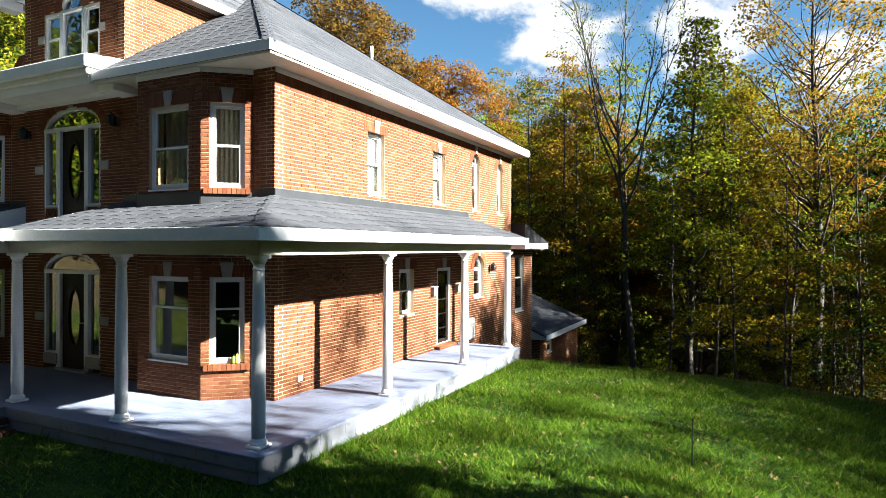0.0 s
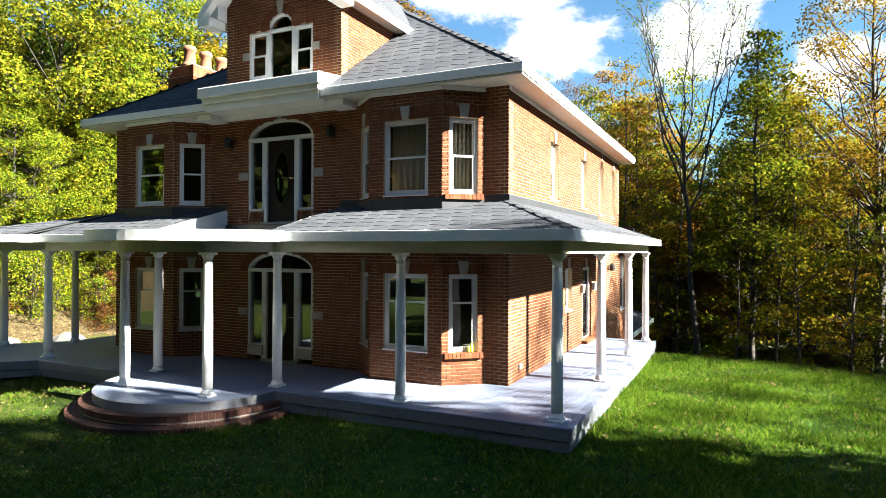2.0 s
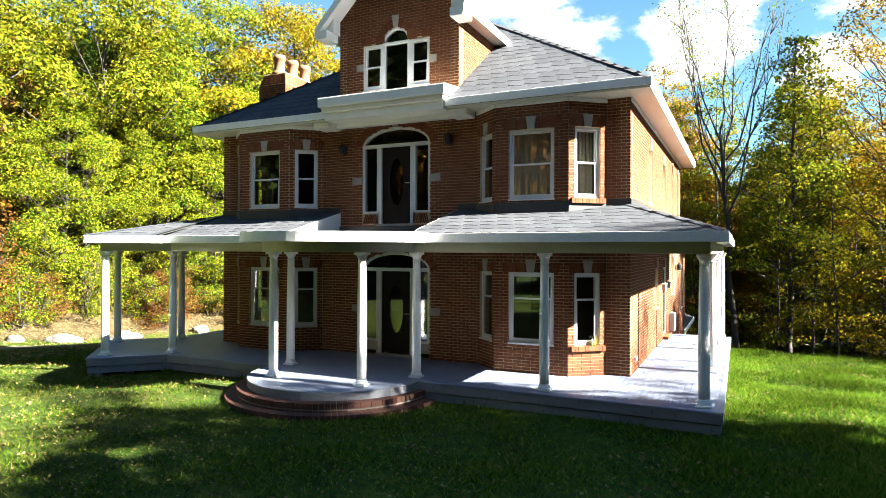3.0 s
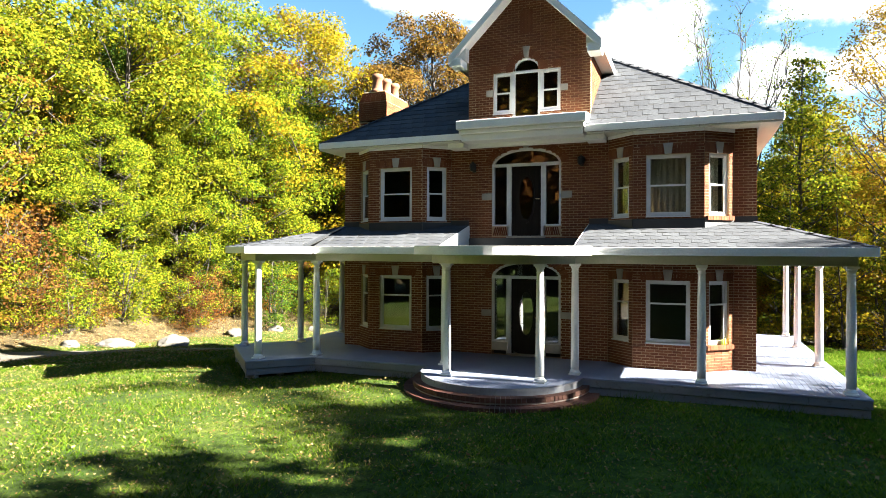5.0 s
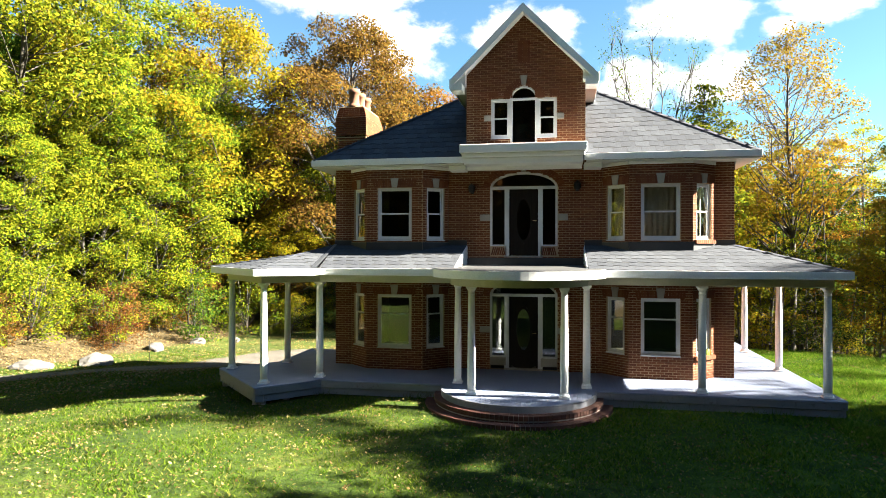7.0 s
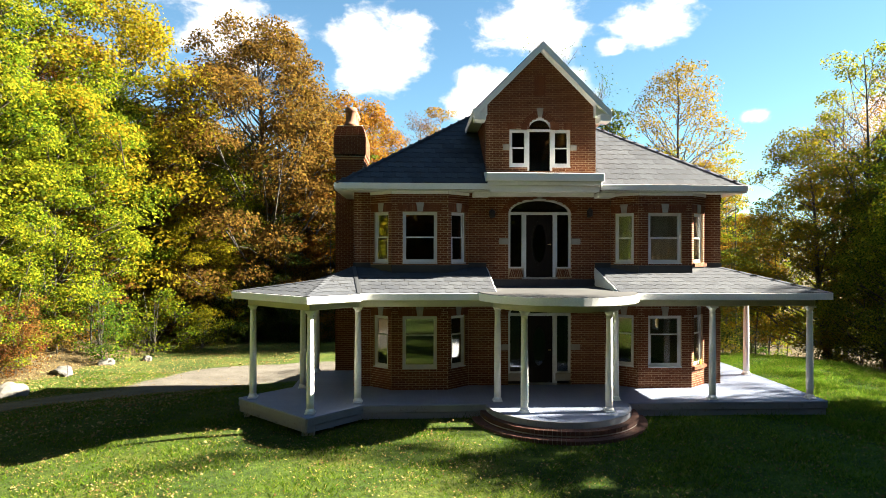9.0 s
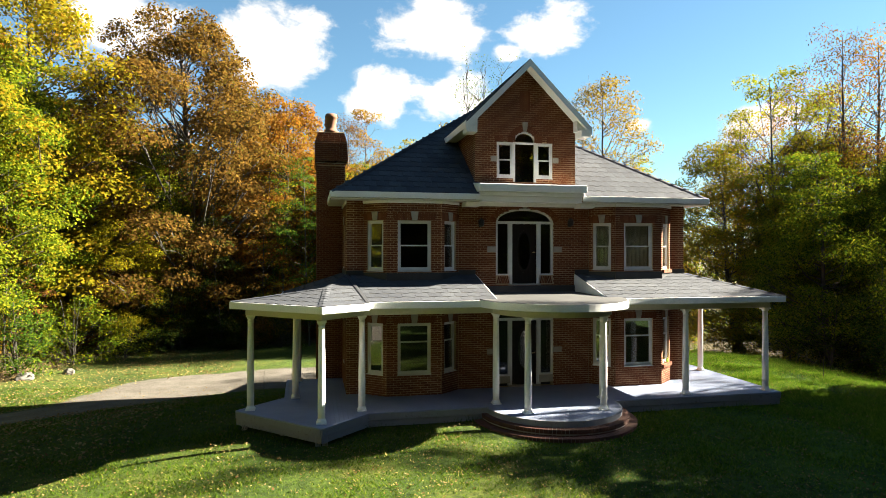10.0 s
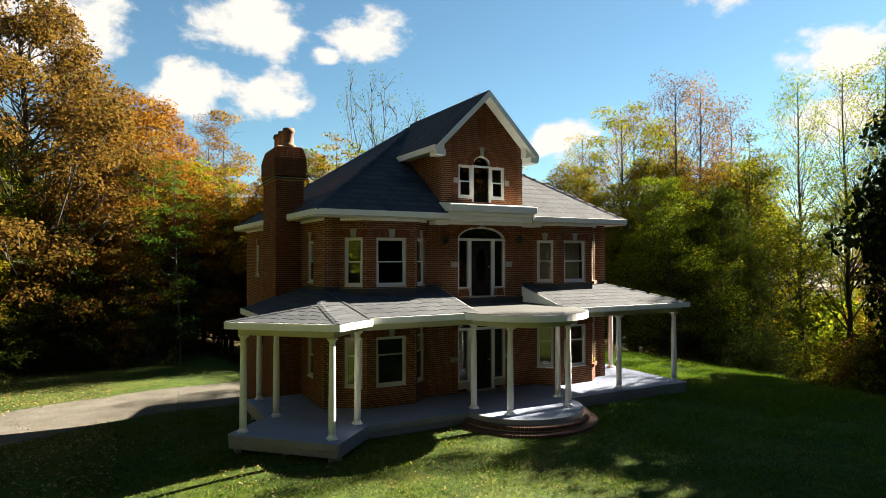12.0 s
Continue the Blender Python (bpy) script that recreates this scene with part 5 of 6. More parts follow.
        z0, z1 = PT + (WZ - PT) * k / n - 0.02, PT + (WZ - PT) * (k + 1) / n
        y0 = PY + (YF - PY) * max(0, (z0 - PT)) / (WZ - PT)
        y1 = PY + (YF - PY) * (z1 - PT) / (WZ - PT)
        ck.add([(x + sg * 0.03, y0, z0), (x + sg * 0.03, YF - 0.003, z0), (x + sg * 0.012, YF - 0.003, z1), (x + sg * 0.012, y1, z1), (x, y0, z0), (x, YF - 0.003, z0), (x, YF - 0.003, z1), (x, y1, z1)],
               [(0, 1, 2, 3), (4, 7, 6, 5), (0, 4, 5, 1), (1, 5, 6, 2), (2, 6, 7, 3), (3, 7, 4, 0)])
    part("cheek", ck, white_mat, porch, "white clapboard cheek of the porch roof")
# flat round roof in the middle
R_ROOF = 2.10
top = [(CK0, YF - 0.004), (CK0, PY)] + [(RC[0] + R_ROOF * math.cos(math.pi * (1 + i / 36)), RC[1] + 0.1 + R_ROOF * math.sin(math.pi * (1 + i / 36))) for i in range(37)] + [(CK1, PY), (CK1, YF - 0.004)]
n = len(top)
rr = Build().add([(x, y, PZ + 0.03) for x, y in top] + [(x, y, PT + 0.02 + 0.05 * max(0, (y - 4.0)) / 4.4) for x, y in top], [tuple(range(n - 1, -1, -1)), tuple(range(n, 2 * n))] + [(i, (i + 1) % n, n + (i + 1) % n, n + i) for i in range(n)])
part("round_roof", rr, membrane_mat, porch, "flat white membrane roof with a rounded front")
for i in range(36):
    F = Face(*top[2 + i], *top[3 + i])
    part("fascia", Build().cell(F, -0.006, F.length + 0.006, PZ, PT + 0.02, -0.01, 0.03), white_mat, porch)
part("kerb", Build().box(CK0, YF - 0.07, PT + 0.06, CK1, YF - 0.004, 3.20), flash_mat, porch, "dark flashing above the round roof")
# dark flashing where the roofs meet the brick
part("flashing", Build().box(CK1, YF - 0.02, WZ - 0.03, BAYS[1][0], YF - 0.005, 3.70), flash_mat, porch, "dark metal flashing along the brick")
part("flashing", Build().box(BAYS[1][3], YF - 0.02, WZ - 0.05, XR + 0.02, YF - 0.005, 3.70), flash_mat, porch, "dark metal flashing along the brick")
part("flashing", Build().box(BAYS[0][3], YF - 0.02, WZ - 0.03, CK0, YF - 0.005, 3.70), flash_mat, porch, "dark metal flashing along the brick")
part("flashing", Build().box(XL - 0.02, YF - 0.02, WZ - 0.05, BAYS[0][0], YF - 0.005, 3.70), flash_mat, porch, "dark metal flashing along the brick")
part("flashing", Build().box(XR + 0.005, YF, WZ - 0.03, XR + 0.02, 16.6, 3.70), flash_mat, porch, "dark metal flashing along the brick")
part("flashing", Build().box(XL - 0.02, YF, WZ - 0.03, XL - 0.005, 10.9, 3.70), flash_mat, porch, "dark metal flashing along the brick")
for a, b, c, d in BAYS:
    for F in (Face(a, YF, b, BAY_Y), Face(b, BAY_Y, c, BAY_Y), Face(c, BAY_Y, d, YF)):
        part("flashing", Build().cell(F, 0, F.length, 3.38, 3.64, 0.005, 0.02), flash_mat, porch, "dark metal flashing along the brick")

# half-round brick steps before the entrance
steps = thing("brick_steps", "two half-round steps of dark red brick before the porch", "steps", (XC, 4.2, -0.5))
for r0s, r1s, z1 in ((1.75, 2.06, -0.15), (2.0, 2.28, -0.31)):
    core = [(RC[0] + (r1s - 0.02) * math.cos(math.pi * (1 + i / 30)), RC[1] - 0.08 + (r1s - 0.02) * math.sin(math.pi * (1 + i / 30))) for i in range(31)]
    tread = part("tread", Build().prism(core, -0.75, z1 - 0.012), concrete_mat, steps)
    n = int(math.pi * r1s / 0.105)
    for i in range(n):
        a0, a1 = math.pi * (1 + (i + 0.05) / n), math.pi * (1 + (i + 0.95) / n)
        poly = [(RC[0] + r * math.cos(t), RC[1] - 0.08 + r * math.sin(t)) for r, t in ((r1s - 0.30, a0), (r1s, a0), (r1s, a1), (r1s - 0.30, a1))]
        part("brick", Build().prism(poly, z1 - 0.10, z1 + 0.004 * random.random()), step_brick_mat, tread)
        for zc in (z1 - 0.165, z1 - 0.235):
            poly = [(RC[0] + r * math.cos(t), RC[1] - 0.08 + r * math.sin(t)) for r, t in ((r1s - 0.1, a0), (r1s - 0.012, a0), (r1s - 0.012, a1), (r1s - 0.1, a1))]
            part("brick", Build().prism(poly, zc - 0.029, zc + 0.029), step_brick_mat, tread)

# ---- trees ----


def leaf_cloud(rng, centres, sigma, per, size, flat=0.75):
    """Small folded leaves scattered round twig ends."""
    c = np.repeat(centres, per, axis=0)
    n = len(c)
    p = c + rng.normal(size=(n, 3)) * sigma * np.array([1, 1, flat])
    d1 = rng.normal(size=(n, 3))
    d1 /= np.linalg.norm(d1, axis=1)[:, None]
    d2 = np.cross(d1, rng.normal(size=(n, 3)))
    d2 /= np.linalg.norm(d2, axis=1)[:, None]
    s = size * rng.uniform(0.6, 1.25, (n, 1))
    v = np.stack([p - d1 * s, p + d2 * s * 0.55, p + d1 * s, p - d2 * s * 0.55], 1).reshape(-1, 3)
    return v


def leaf_mesh(name, v):
    me = bpy.data.meshes.new(name)
    n = len(v) // 4
    me.vertices.add(len(v))
    me.vertices.foreach_set("co", v.astype(np.float32).ravel())
    me.loops.add(4 * n)
    me.loops.foreach_set("vertex_index", np.arange(4 * n, dtype=np.int32))
    me.polygons.add(n)
    me.polygons.foreach_set("loop_start", np.arange(0, 4 * n, 4, dtype=np.int32))
    me.update(calc_edges=True)
    return me


def fan_tree(seed, height, spread, fork, limbs, size, radius, lean=(0.0, 0.0)):
    """A trunk that parts at the fork (share of the height) into steep limbs with many thin twigs and few leaves."""
    rng = np.random.default_rng(seed)
    wood, ends = Build(), []
    k, top = 8, 0.62 * height
    trunk = [np.array([lean[0] * (i / k), lean[1] * (i / k), top * i / k]) + rng.normal(size=3) * np.array([0.05, 0.05, 0]) * (i > 0) for i in range(k + 1)]
    wood.tube([(0, 0, -0.6)] + [tuple(p) for p in trunk], [radius * 1.4] + [radius * (1 - 0.62 * i / k) for i in range(k + 1)], 8)
    for j in range(limbs):
        f = fork + (0.62 - fork) * j / (limbs - 1)
        i = min(int(f * height / top * k), k - 1)
        q = [trunk[i] + (trunk[i + 1] - trunk[i]) * (f * height / top * k - i)]
        t = j * 2.4 + rng.normal() * 0.4
        out = spread * rng.uniform(0.55, 1.1) * (1.0 if j < limbs - 1 else 0.15)
        tip = q[0] + np.array([math.cos(t) * out, math.sin(t) * out, height * (1 - f) * rng.uniform(0.72, 1.0)])
        rr = radius * (0.36 - 0.12 * j / limbs)
        seg = 6
        for m in range(1, seg + 1):
            g = m / seg
            c = q[0] + (tip - q[0]) * np.array([g ** 0.75, g ** 0.75, g ** 1.12])
            q.append(c + rng.normal(size=3) * 0.13)
        wood.tube([tuple(p) for p in q], [rr * (1 - 0.88 * m / seg) + 0.006 for m in range(seg + 1)], 5)
        for m in range(1, seg + 1):
            for _ in range(3 if m > 1 else 1):
                d = (q[m] - q[m - 1]) / np.linalg.norm(q[m] - q[m - 1])
                e = rng.normal(size=3)
                e = d * 1.1 + e / np.linalg.norm(e) * 0.8 + np.array([0, 0, 0.35])
                ln = rng.uniform(0.8, 2.0) * (1.25 - 0.5 * m / seg)
                b1 = q[m] + e / np.linalg.norm(e) * ln
                wood.tube([tuple(q[m]), tuple((q[m] + b1) / 2 + rng.normal(size=3) * 0.06), tuple(b1)], [rr * 0.3 + 0.005, rr * 0.2 + 0.005, 0.004], 4)
                for _ in range(3):
                    b2 = q[m] + (b1 - q[m]) * rng.uniform(0.4, 1.0)
                    b3 = b2 + (e / np.linalg.norm(e) + rng.normal(size=3) * 0.5) * rng.uniform(0.3, 0.8)
                    wood.tube([tuple(b2), tuple(b3)], [0.007, 0.003], 3)
                    ends.append(b3)
    return wood.mesh("trunk", True), leaf_mesh("crown", leaf_cloud(rng, np.array(ends), 0.22, 5, size))


def clump_tree(seed, height, spread, clear, clumps, per, clump, size, radius, flat=0.6, full=0.6, up=0.5, stems=1, cone=False, drop=0.0):
    """A trunk whose limbs each carry a spray of leaves. clump: radius of a spray; flat: its height to its width; full: how square the crown's outline is; drop: share of sprays left bare."""
    rng = np.random.default_rng(seed)
    wood = Build()
    k, trunks = 9, []
    for st in range(stems):
        lean, pts, x, y = rng.normal(size=2) * (0.025 + 0.14 * (stems > 1)), [], 0.0, 0.0
        for i in range(k + 1):
            pts.append((x, y, height * 0.97 * i / k))
            x += lean[0] * height / k + rng.normal() * 0.035 * height / k
            y += lean[1] * height / k + rng.normal() * 0.035 * height / k
        pts = np.array(pts)
        trunks.append(pts)
        r = radius * (1 if stems == 1 else 0.7)
        wood.tube([(pts[0][0], pts[0][1], -0.6)] + [tuple(p) for p in pts], [r * 1.4] + [r * (1 - 0.92 * i / k) + 0.008 for i in range(k + 1)], 7)
    pos, nrm = [], []
    for j in range(clumps):
        pts = trunks[j % stems]
        g = (j + rng.random()) / clumps
        env = (1 - g) ** 0.8 + 0.10 if cone else max(0.16, math.sin(math.pi * (0.13 + 0.84 * g) ** 0.85)) ** full
        t = j * 2.4 + rng.normal() * 0.6
        lump = 1 + 0.22 * math.sin(2 * t + seed) + 0.18 * math.sin(9 * g + 3 * t + 2 * seed)
        reach = spread * env * math.sqrt(rng.uniform(0.2, 1.0)) * lump
        z = height * (clear + (0.985 - clear) * g)
        at = lambda h: np.array([np.interp(h, pts[:, 2], pts[:, c]) for c in (0, 1, 2)])
        c = at(z) + np.array([math.cos(t) * reach, math.sin(t) * reach, 0])
        foot = at(max(min(clear, 0.12) * height, z - reach * up * rng.uniform(0.6, 1.3) - 0.2))
        mid = foot * 0.45 + c * 0.55 + np.array([0, 0, -0.08 * reach]) + rng.normal(size=3) * 0.06 * reach
        rr = radius * (1 - 0.85 * g) * 0.34 + 0.006
        wood.tube([tuple(foot), tuple(mid), tuple(c)], [rr, rr * 0.65, rr * 0.3 + 0.003], 5)
        cr = clump * rng.uniform(0.6, 1.35) * (0.55 + 0.5 * env)
        for _ in range(2):
            e = rng.normal(size=3) * cr * np.array([0.6, 0.6, 0.6 * flat])
            wood.tube([tuple(mid * 0.4 + c * 0.6), tuple(c + e * 0.5), tuple(c + e)], [rr * 0.4 + 0.003, rr * 0.25 + 0.003, 0.003], 3)
        if rng.random() < drop:
            continue
        n = max(6, int(per * (cr / clump) ** 2))
        u = rng.normal(size=(n, 3))
        u /= np.linalg.norm(u, axis=1)[:, None]
        u = u[u[:, 2] > -0.15 - 0.6 * rng.random(n)]
        n = len(u)
        rad = cr * (0.35 + 0.75 * np.sqrt(rng.random(n)))
        pos.append(c + u * rad[:, None] * np.array([1, 1, flat]) + rng.normal(size=(n, 3)) * 0.06 * cr)
        v = u * 0.70 + np.array([0, 0, 0.50]) + rng.normal(size=(n, 3)) * 0.55
        nrm.append(v / np.linalg.norm(v, axis=1)[:, None])
    pos, nrm = np.concatenate(pos), np.concatenate(nrm)
    d1 = np.cross(nrm, rng.normal(size=pos.shape))
    d1 /= np.linalg.norm(d1, axis=1)[:, None]
    d2 = np.cross(nrm, d1)
    s = size * rng.uniform(0.6, 1.3, (len(pos), 1))
    leaves = np.stack([pos - d1 * s, pos + d2 * s * 0.62 - d1 * s * 0.15, pos + d1 * s, pos - d2 * s * 0.62 - d1 * s * 0.15], 1).reshape(-1, 3)
    return wood.mesh("trunk", True), leaf_mesh("crown", leaves)


KINDS = {
    "broad": [clump_tree(s, 17, 4.9, 0.12, 118, 560, 1.20, 0.088, 0.24, flat=0.58) for s in (1, 2, 3, 6)],
    "thick": [clump_tree(s, 17, 5.2, 0.08, 66, 160, 1.70, 0.25, 0.26, flat=0.7) for s in (4, 5)],
    "forest": [clump_tree(s, 19, 3.1, 0.14, 68, 300, 1.02, 0.090, 0.15, flat=0.44, drop=0.08) for s in (11, 12, 13)],
    "pole": [clump_tree(s, 18, 2.4, 0.10, 46, 180, 0.90, 0.088, 0.10, flat=0.38, drop=0.12) for s in (14, 15, 16)],
    "oak": [clump_tree(21, 19, 6.4, 0.14, 200, 760, 1.22, 0.088, 0.40, flat=0.66, full=0.5, up=0.8)],
    "airy": [clump_tree(s, 20, 3.6, 0.34, 64, 300, 1.10, 0.062, 0.20, flat=0.75, up=1.2, drop=0.12) for s in (31, 32)],
    "bare": [fan_tree(41, 20, 2.9, 0.40, 9, 0.060, 0.18, lean=(-0.9, 0.2))],
    "gold": [clump_tree(33, 20, 3.3, 0.42, 76, 320, 1.0, 0.072, 0.20, flat=0.7, up=1.1, drop=0.06)],
    "twin": [clump_tree(34, 20, 4.1, 0.30, 110, 380, 1.05, 0.080, 0.24, flat=0.55, full=0.5, up=1.1, stems=2, drop=0.06)],
    "high": [clump_tree(s, 20, 3.6, 0.62, 26, 150, 1.0, 0.12, 0.2) for s in (91, 92)],
    "cone": [clump_tree(51, 15, 2.7, 0.30, 80, 300, 0.82, 0.080, 0.15, flat=0.5, cone=True, up=0.3, drop=0.08)],
    "slim": [clump_tree(s, 10, 1.5, 0.14, 26, 95, 0.62, 0.072, 0.045, flat=0.45, up=0.8, drop=0.1) for s in (61, 62, 63)],
    "shrub": [clump_tree(s, 3.3, 1.7, 0.04, 28, 170, 0.60, 0.062, 0.035, flat=0.65, up=0.9, stems=3) for s in (71, 72, 73)],
    "low": [clump_tree(s, 1.4, 1.0, 0.03, 12, 80, 0.36, 0.065, 0.014, flat=0.55, up=0.9, stems=2) for s in (81, 82)],
}
for made in KINDS.values():
    for t_me, c_me in made:
        t_me.materials.append(bark_mat)
        c_me.materials.append(LEAF["green"])

TREE_WORDS = {"green": "green", "lime": "yellow-green", "yellow": "golden yellow", "orange": "orange", "brown": "russet brown", "red": "red", "dark": "dark green", "black_green": "blackish green"}
FORM = {"broad": ("broadleaf_tree", "broad maple with {} autumn leaves at the wood's edge"), "forest": ("forest_tree", "tall forest tree with {} leaves and a bare lower trunk"),
        "oak": ("oak_tree", "spreading oak with {} autumn leaves"), "airy": ("thin_tree", "tall thinning tree with sparse {} leaves"), "bare": ("bare_tree", "nearly bare tree forking into steep limbs with few {} leaves"), "gold": ("thin_tree", "tall tree with an airy crown of {} leaves"), "twin": ("twin_stemmed_tree", "tall two-stemmed tree with a loose crown of {} leaves"),
        "high": ("high_tree", "tall tree with a high crown of {} leaves"), "thick": ("broadleaf_tree", "dense broad tree with {} leaves closing the wood"), "pole": ("pole_tree", "slender straight forest tree with sparse {} leaves"), "cone": ("pyramidal_tree", "pyramid-shaped tree with dense {} leaves"), "slim": ("sapling", "slender sapling with {} leaves"), "shrub": ("shrub", "rounded shrub with {} leaves at the wood's edge"),
        "low": ("undergrowth", "low undergrowth with {} leaves")}


def plant(kind, x, y, colour, scale=1.0, turn=None, wide=1.0, pick=None, pale=False):
    t_me, c_me = KINDS[kind][(pick if pick is not None else random.randrange(99)) % len(KINDS[kind])]
    name, words = FORM[kind]
    z = float(ground_z(x, y)) - 0.05
    root = thing(name, words.format(TREE_WORDS[colour]), "shrub" if kind in ("shrub", "low") else "tree", (x, y, z), "trees of the wood" if kind not in ("shrub", "low") else "bushes at the wood's edge")
    root.rotation_euler = (0, 0, random.uniform(0, 6.28) if turn is None else turn)
    root.scale = (scale * wide, scale * wide, scale)
    for nm, me, mt in (("trunk", t_me, pale_bark_mat if pale else bark_mat), ("crown", c_me, LEAF[colour])):
        ob = new(nm, me)
        ob.parent = root
        ob.material_slots[0].link = "OBJECT"
        ob.material_slots[0].material = mt
    return root


random.seed(5)
# trees that stand out, each where it stands
for row in [("oak", -28.6, 42.0, "brown", 1.36), ("broad", -37.5, 36.0, "yellow", 1.42), ("broad", -42.0, 31.0, "lime", 1.34), ("broad", -44.5, 22.5, "lime", 1.36), ("broad", -39.0, 28.5, "lime", 0.9),
            ("broad", -47.0, 15.0, "lime", 1.34), ("slim", -36.0, 28.0, "lime", 1.15), ("slim", -37.2, 26.5, "lime", 1.0), ("broad", -33.0, 39.0, "lime", 0.95), ("broad", -22.0, 45.0, "orange", 1.2),
            ("broad", -43.5, 38.0, "orange", 1.15), ("broad", -41.0, 18.5, "lime", 0.72), ("broad", -38.5, 33.0, "lime", 1.0), ("forest", -40.0, 25.0, "lime", 0.95), ("forest", -43.0, 27.0, "yellow", 1.05),
            ("forest", -23.0, 55.0, "orange", 1.2), ("forest", -14.5, 55.0, "orange", 1.25), ("broad", -18.5, 48.0, "yellow", 0.95), ("airy", -16.5, 50.0, "brown", 1.05),
            ("bare", -5.3, 33.2, "green", 1.07, 0.0), ("cone", -2.7, 34.6, "lime", 1.27), ("gold", 3.0, 34.4, "orange", 1.13), ("broad", -9.0, 46.0, "orange", 0.98), ("broad", -13.0, 44.0, "orange", 0.9),
            ("forest", -1.0, 44.0, "lime", 1.0), ("forest", 7.0, 45.0, "lime", 0.95), ("forest", 10.0, 47.0, "yellow", 0.9), ("twin", 12.3, 26.4, "yellow", 1.0), ("airy", 12.3, 31.0, "brown", 0.92),
            ("airy", 16.0, 30.0, "orange", 1.1), ("broad", 17.0, 24.0, "lime", 0.7), ("broad", 8.3, 18.6, "lime", 0.72), ("broad", 12.5, 18.5, "green", 0.74, 1.0, 0.8), ("broad", 0.6, 43.5, "yellow", 1.02), ("pole", 5.4, 37.5, "orange", 0.85), ("pole", 8.2, 36.3, "dark", 0.8), ("broad", 9.8, 23.4, "lime", 0.62), ("shrub", 9.4, 16.4, "dark", 1.5), ("shrub", 6.8, 17.0, "green", 1.2),
            ("airy", 19.0, 39.5, "yellow", 1.1), ("shrub", -37.5, 23.2, "red", 0.9), ("shrub", -39.5, 20.0, "lime", 0.95), ("shrub", -33.8, 31.5, "lime", 1.25), ("shrub", -38.6, 15.6, "brown", 0.8), ("shrub", -39.8, 13.4, "lime", 0.9),
            ("shrub", -35.2, 27.6, "green", 1.25), ("shrub", -38.3, 26.0, "green", 1.1), ("shrub", -42.0, 17.5, "lime", 1.1), ("shrub", -36.5, 21.5, "brown", 0.7), ("shrub", -31.6, 34.2, "lime", 0.8),
            ("slim", -30.2, 36.5, "lime", 0.75), ("broad", -40.5, 24.0, "lime", 0.72), ("broad", 9.5, 28.0, "yellow", 0.92), ("broad", 14.0, 24.5, "yellow", 0.95), ("broad", 19.0, 20.5, "lime", 1.0), ("broad", 23.0, 25.0, "yellow", 1.0), ("broad", -11.0, 42.0, "orange", 1.05), ("broad", -7.5, 41.0, "orange", 0.72), ("broad", 5.5, 47.0, "lime", 0.9), ("broad", 11.5, 40.5, "orange", 0.7), ("broad", -2.5, 43.0, "yellow", 0.72), ("broad", -33.6, 35.6, "yellow", 0.62), ("broad", -30.4, 40.0, "lime", 0.66), ("broad", -25.0, 47.0, "orange", 1.12), ("broad", -20.0, 52.0, "brown", 1.02), ("slim", -26.0, 37.5, "dark", 1.1), ("slim", -8.0, 33.0, "orange", 0.95), ("slim", -10.5, 35.0, "yellow", 0.95),
            ("slim", -3.5, 32.5, "lime", 1.15), ("slim", -0.5, 33.0, "yellow", 1.25), ("slim", 1.5, 31.5, "lime", 1.1), ("slim", 4.5, 32.5, "green", 1.3), ("slim", 6.5, 31.0, "orange", 1.1), ("slim", 8.0, 32.0, "dark", 1.25), ("slim", -7.2, 34.0, "lime", 1.1)]:
    plant(*row)

# the wood in rows behind them
rows = []
for k in range(54):                             # slender trunks close together behind the sunny side
    x = random.uniform(-12, 20)
    if x > 3 and k % 3:                         # thinner towards the sun
        continue
    rows.append((x, (42.0 if x > 3 else 32.5) + 15 * random.random() ** 1.2, "pole", random.choice(["lime", "yellow", "yellow", "lime", "green", "orange", "yellow"]), random.uniform(0.75, 1.05)))
for k in range(18):
    rows.append((random.uniform(-12, 14), random.uniform(44, 54), random.choice(["forest", "forest", "thick"]), random.choice(["lime", "yellow", "dark", "orange", "green"]), random.uniform(0.72, 0.95)))
for k in range(34):
    rows.append((random.uniform(-48, -12), random.uniform(47, 62), random.choice(["forest", "thick", "thick"]), random.choice(["brown", "yellow", "orange", "brown", "green", "dark"]), random.uniform(0.75, 1.0)))
for k in range(26):
    rows.append((random.uniform(-40, -14), random.uniform(37, 47), "pole", random.choice(["lime", "orange", "brown", "green", "dark"]), random.uniform(0.7, 0.95)))
for k in range(22):
    rows.append((random.uniform(-62, -48), random.uniform(4, 50), random.choice(["broad", "forest", "thick"]), random.choice(["lime", "dark", "yellow", "green", "green"]), random.uniform(1.0, 1.25)))
for k in range(6):
    rows.append((random.uniform(15, 27), random.uniform(20, 30), random.choice(["forest", "pole", "pole"]), random.choice(["lime", "yellow", "green", "dark", "orange"]), random.uniform(0.7, 0.92)))
for k in range(16):                             # beyond the crest of the lawn
    rows.append((random.uniform(25, 38), 1.6 * k + random.uniform(0, 3), random.choice(["forest", "pole", "forest"]), random.choice(["lime", "yellow", "yellow", "yellow", "lime", "orange"]), random.uniform(0.62, 0.85)))
for x, y, kind, colour, s in rows:
    plant(kind, x, y, colour, s)
for k in range(140):                            # saplings and undergrowth along the edge of the wood
    if k % 4 == 0:
        x, y, sort = random.uniform(-12, 12), random.uniform(32, 40), ["low", "slim", "low", "shrub"]
    elif k % 4 == 1:
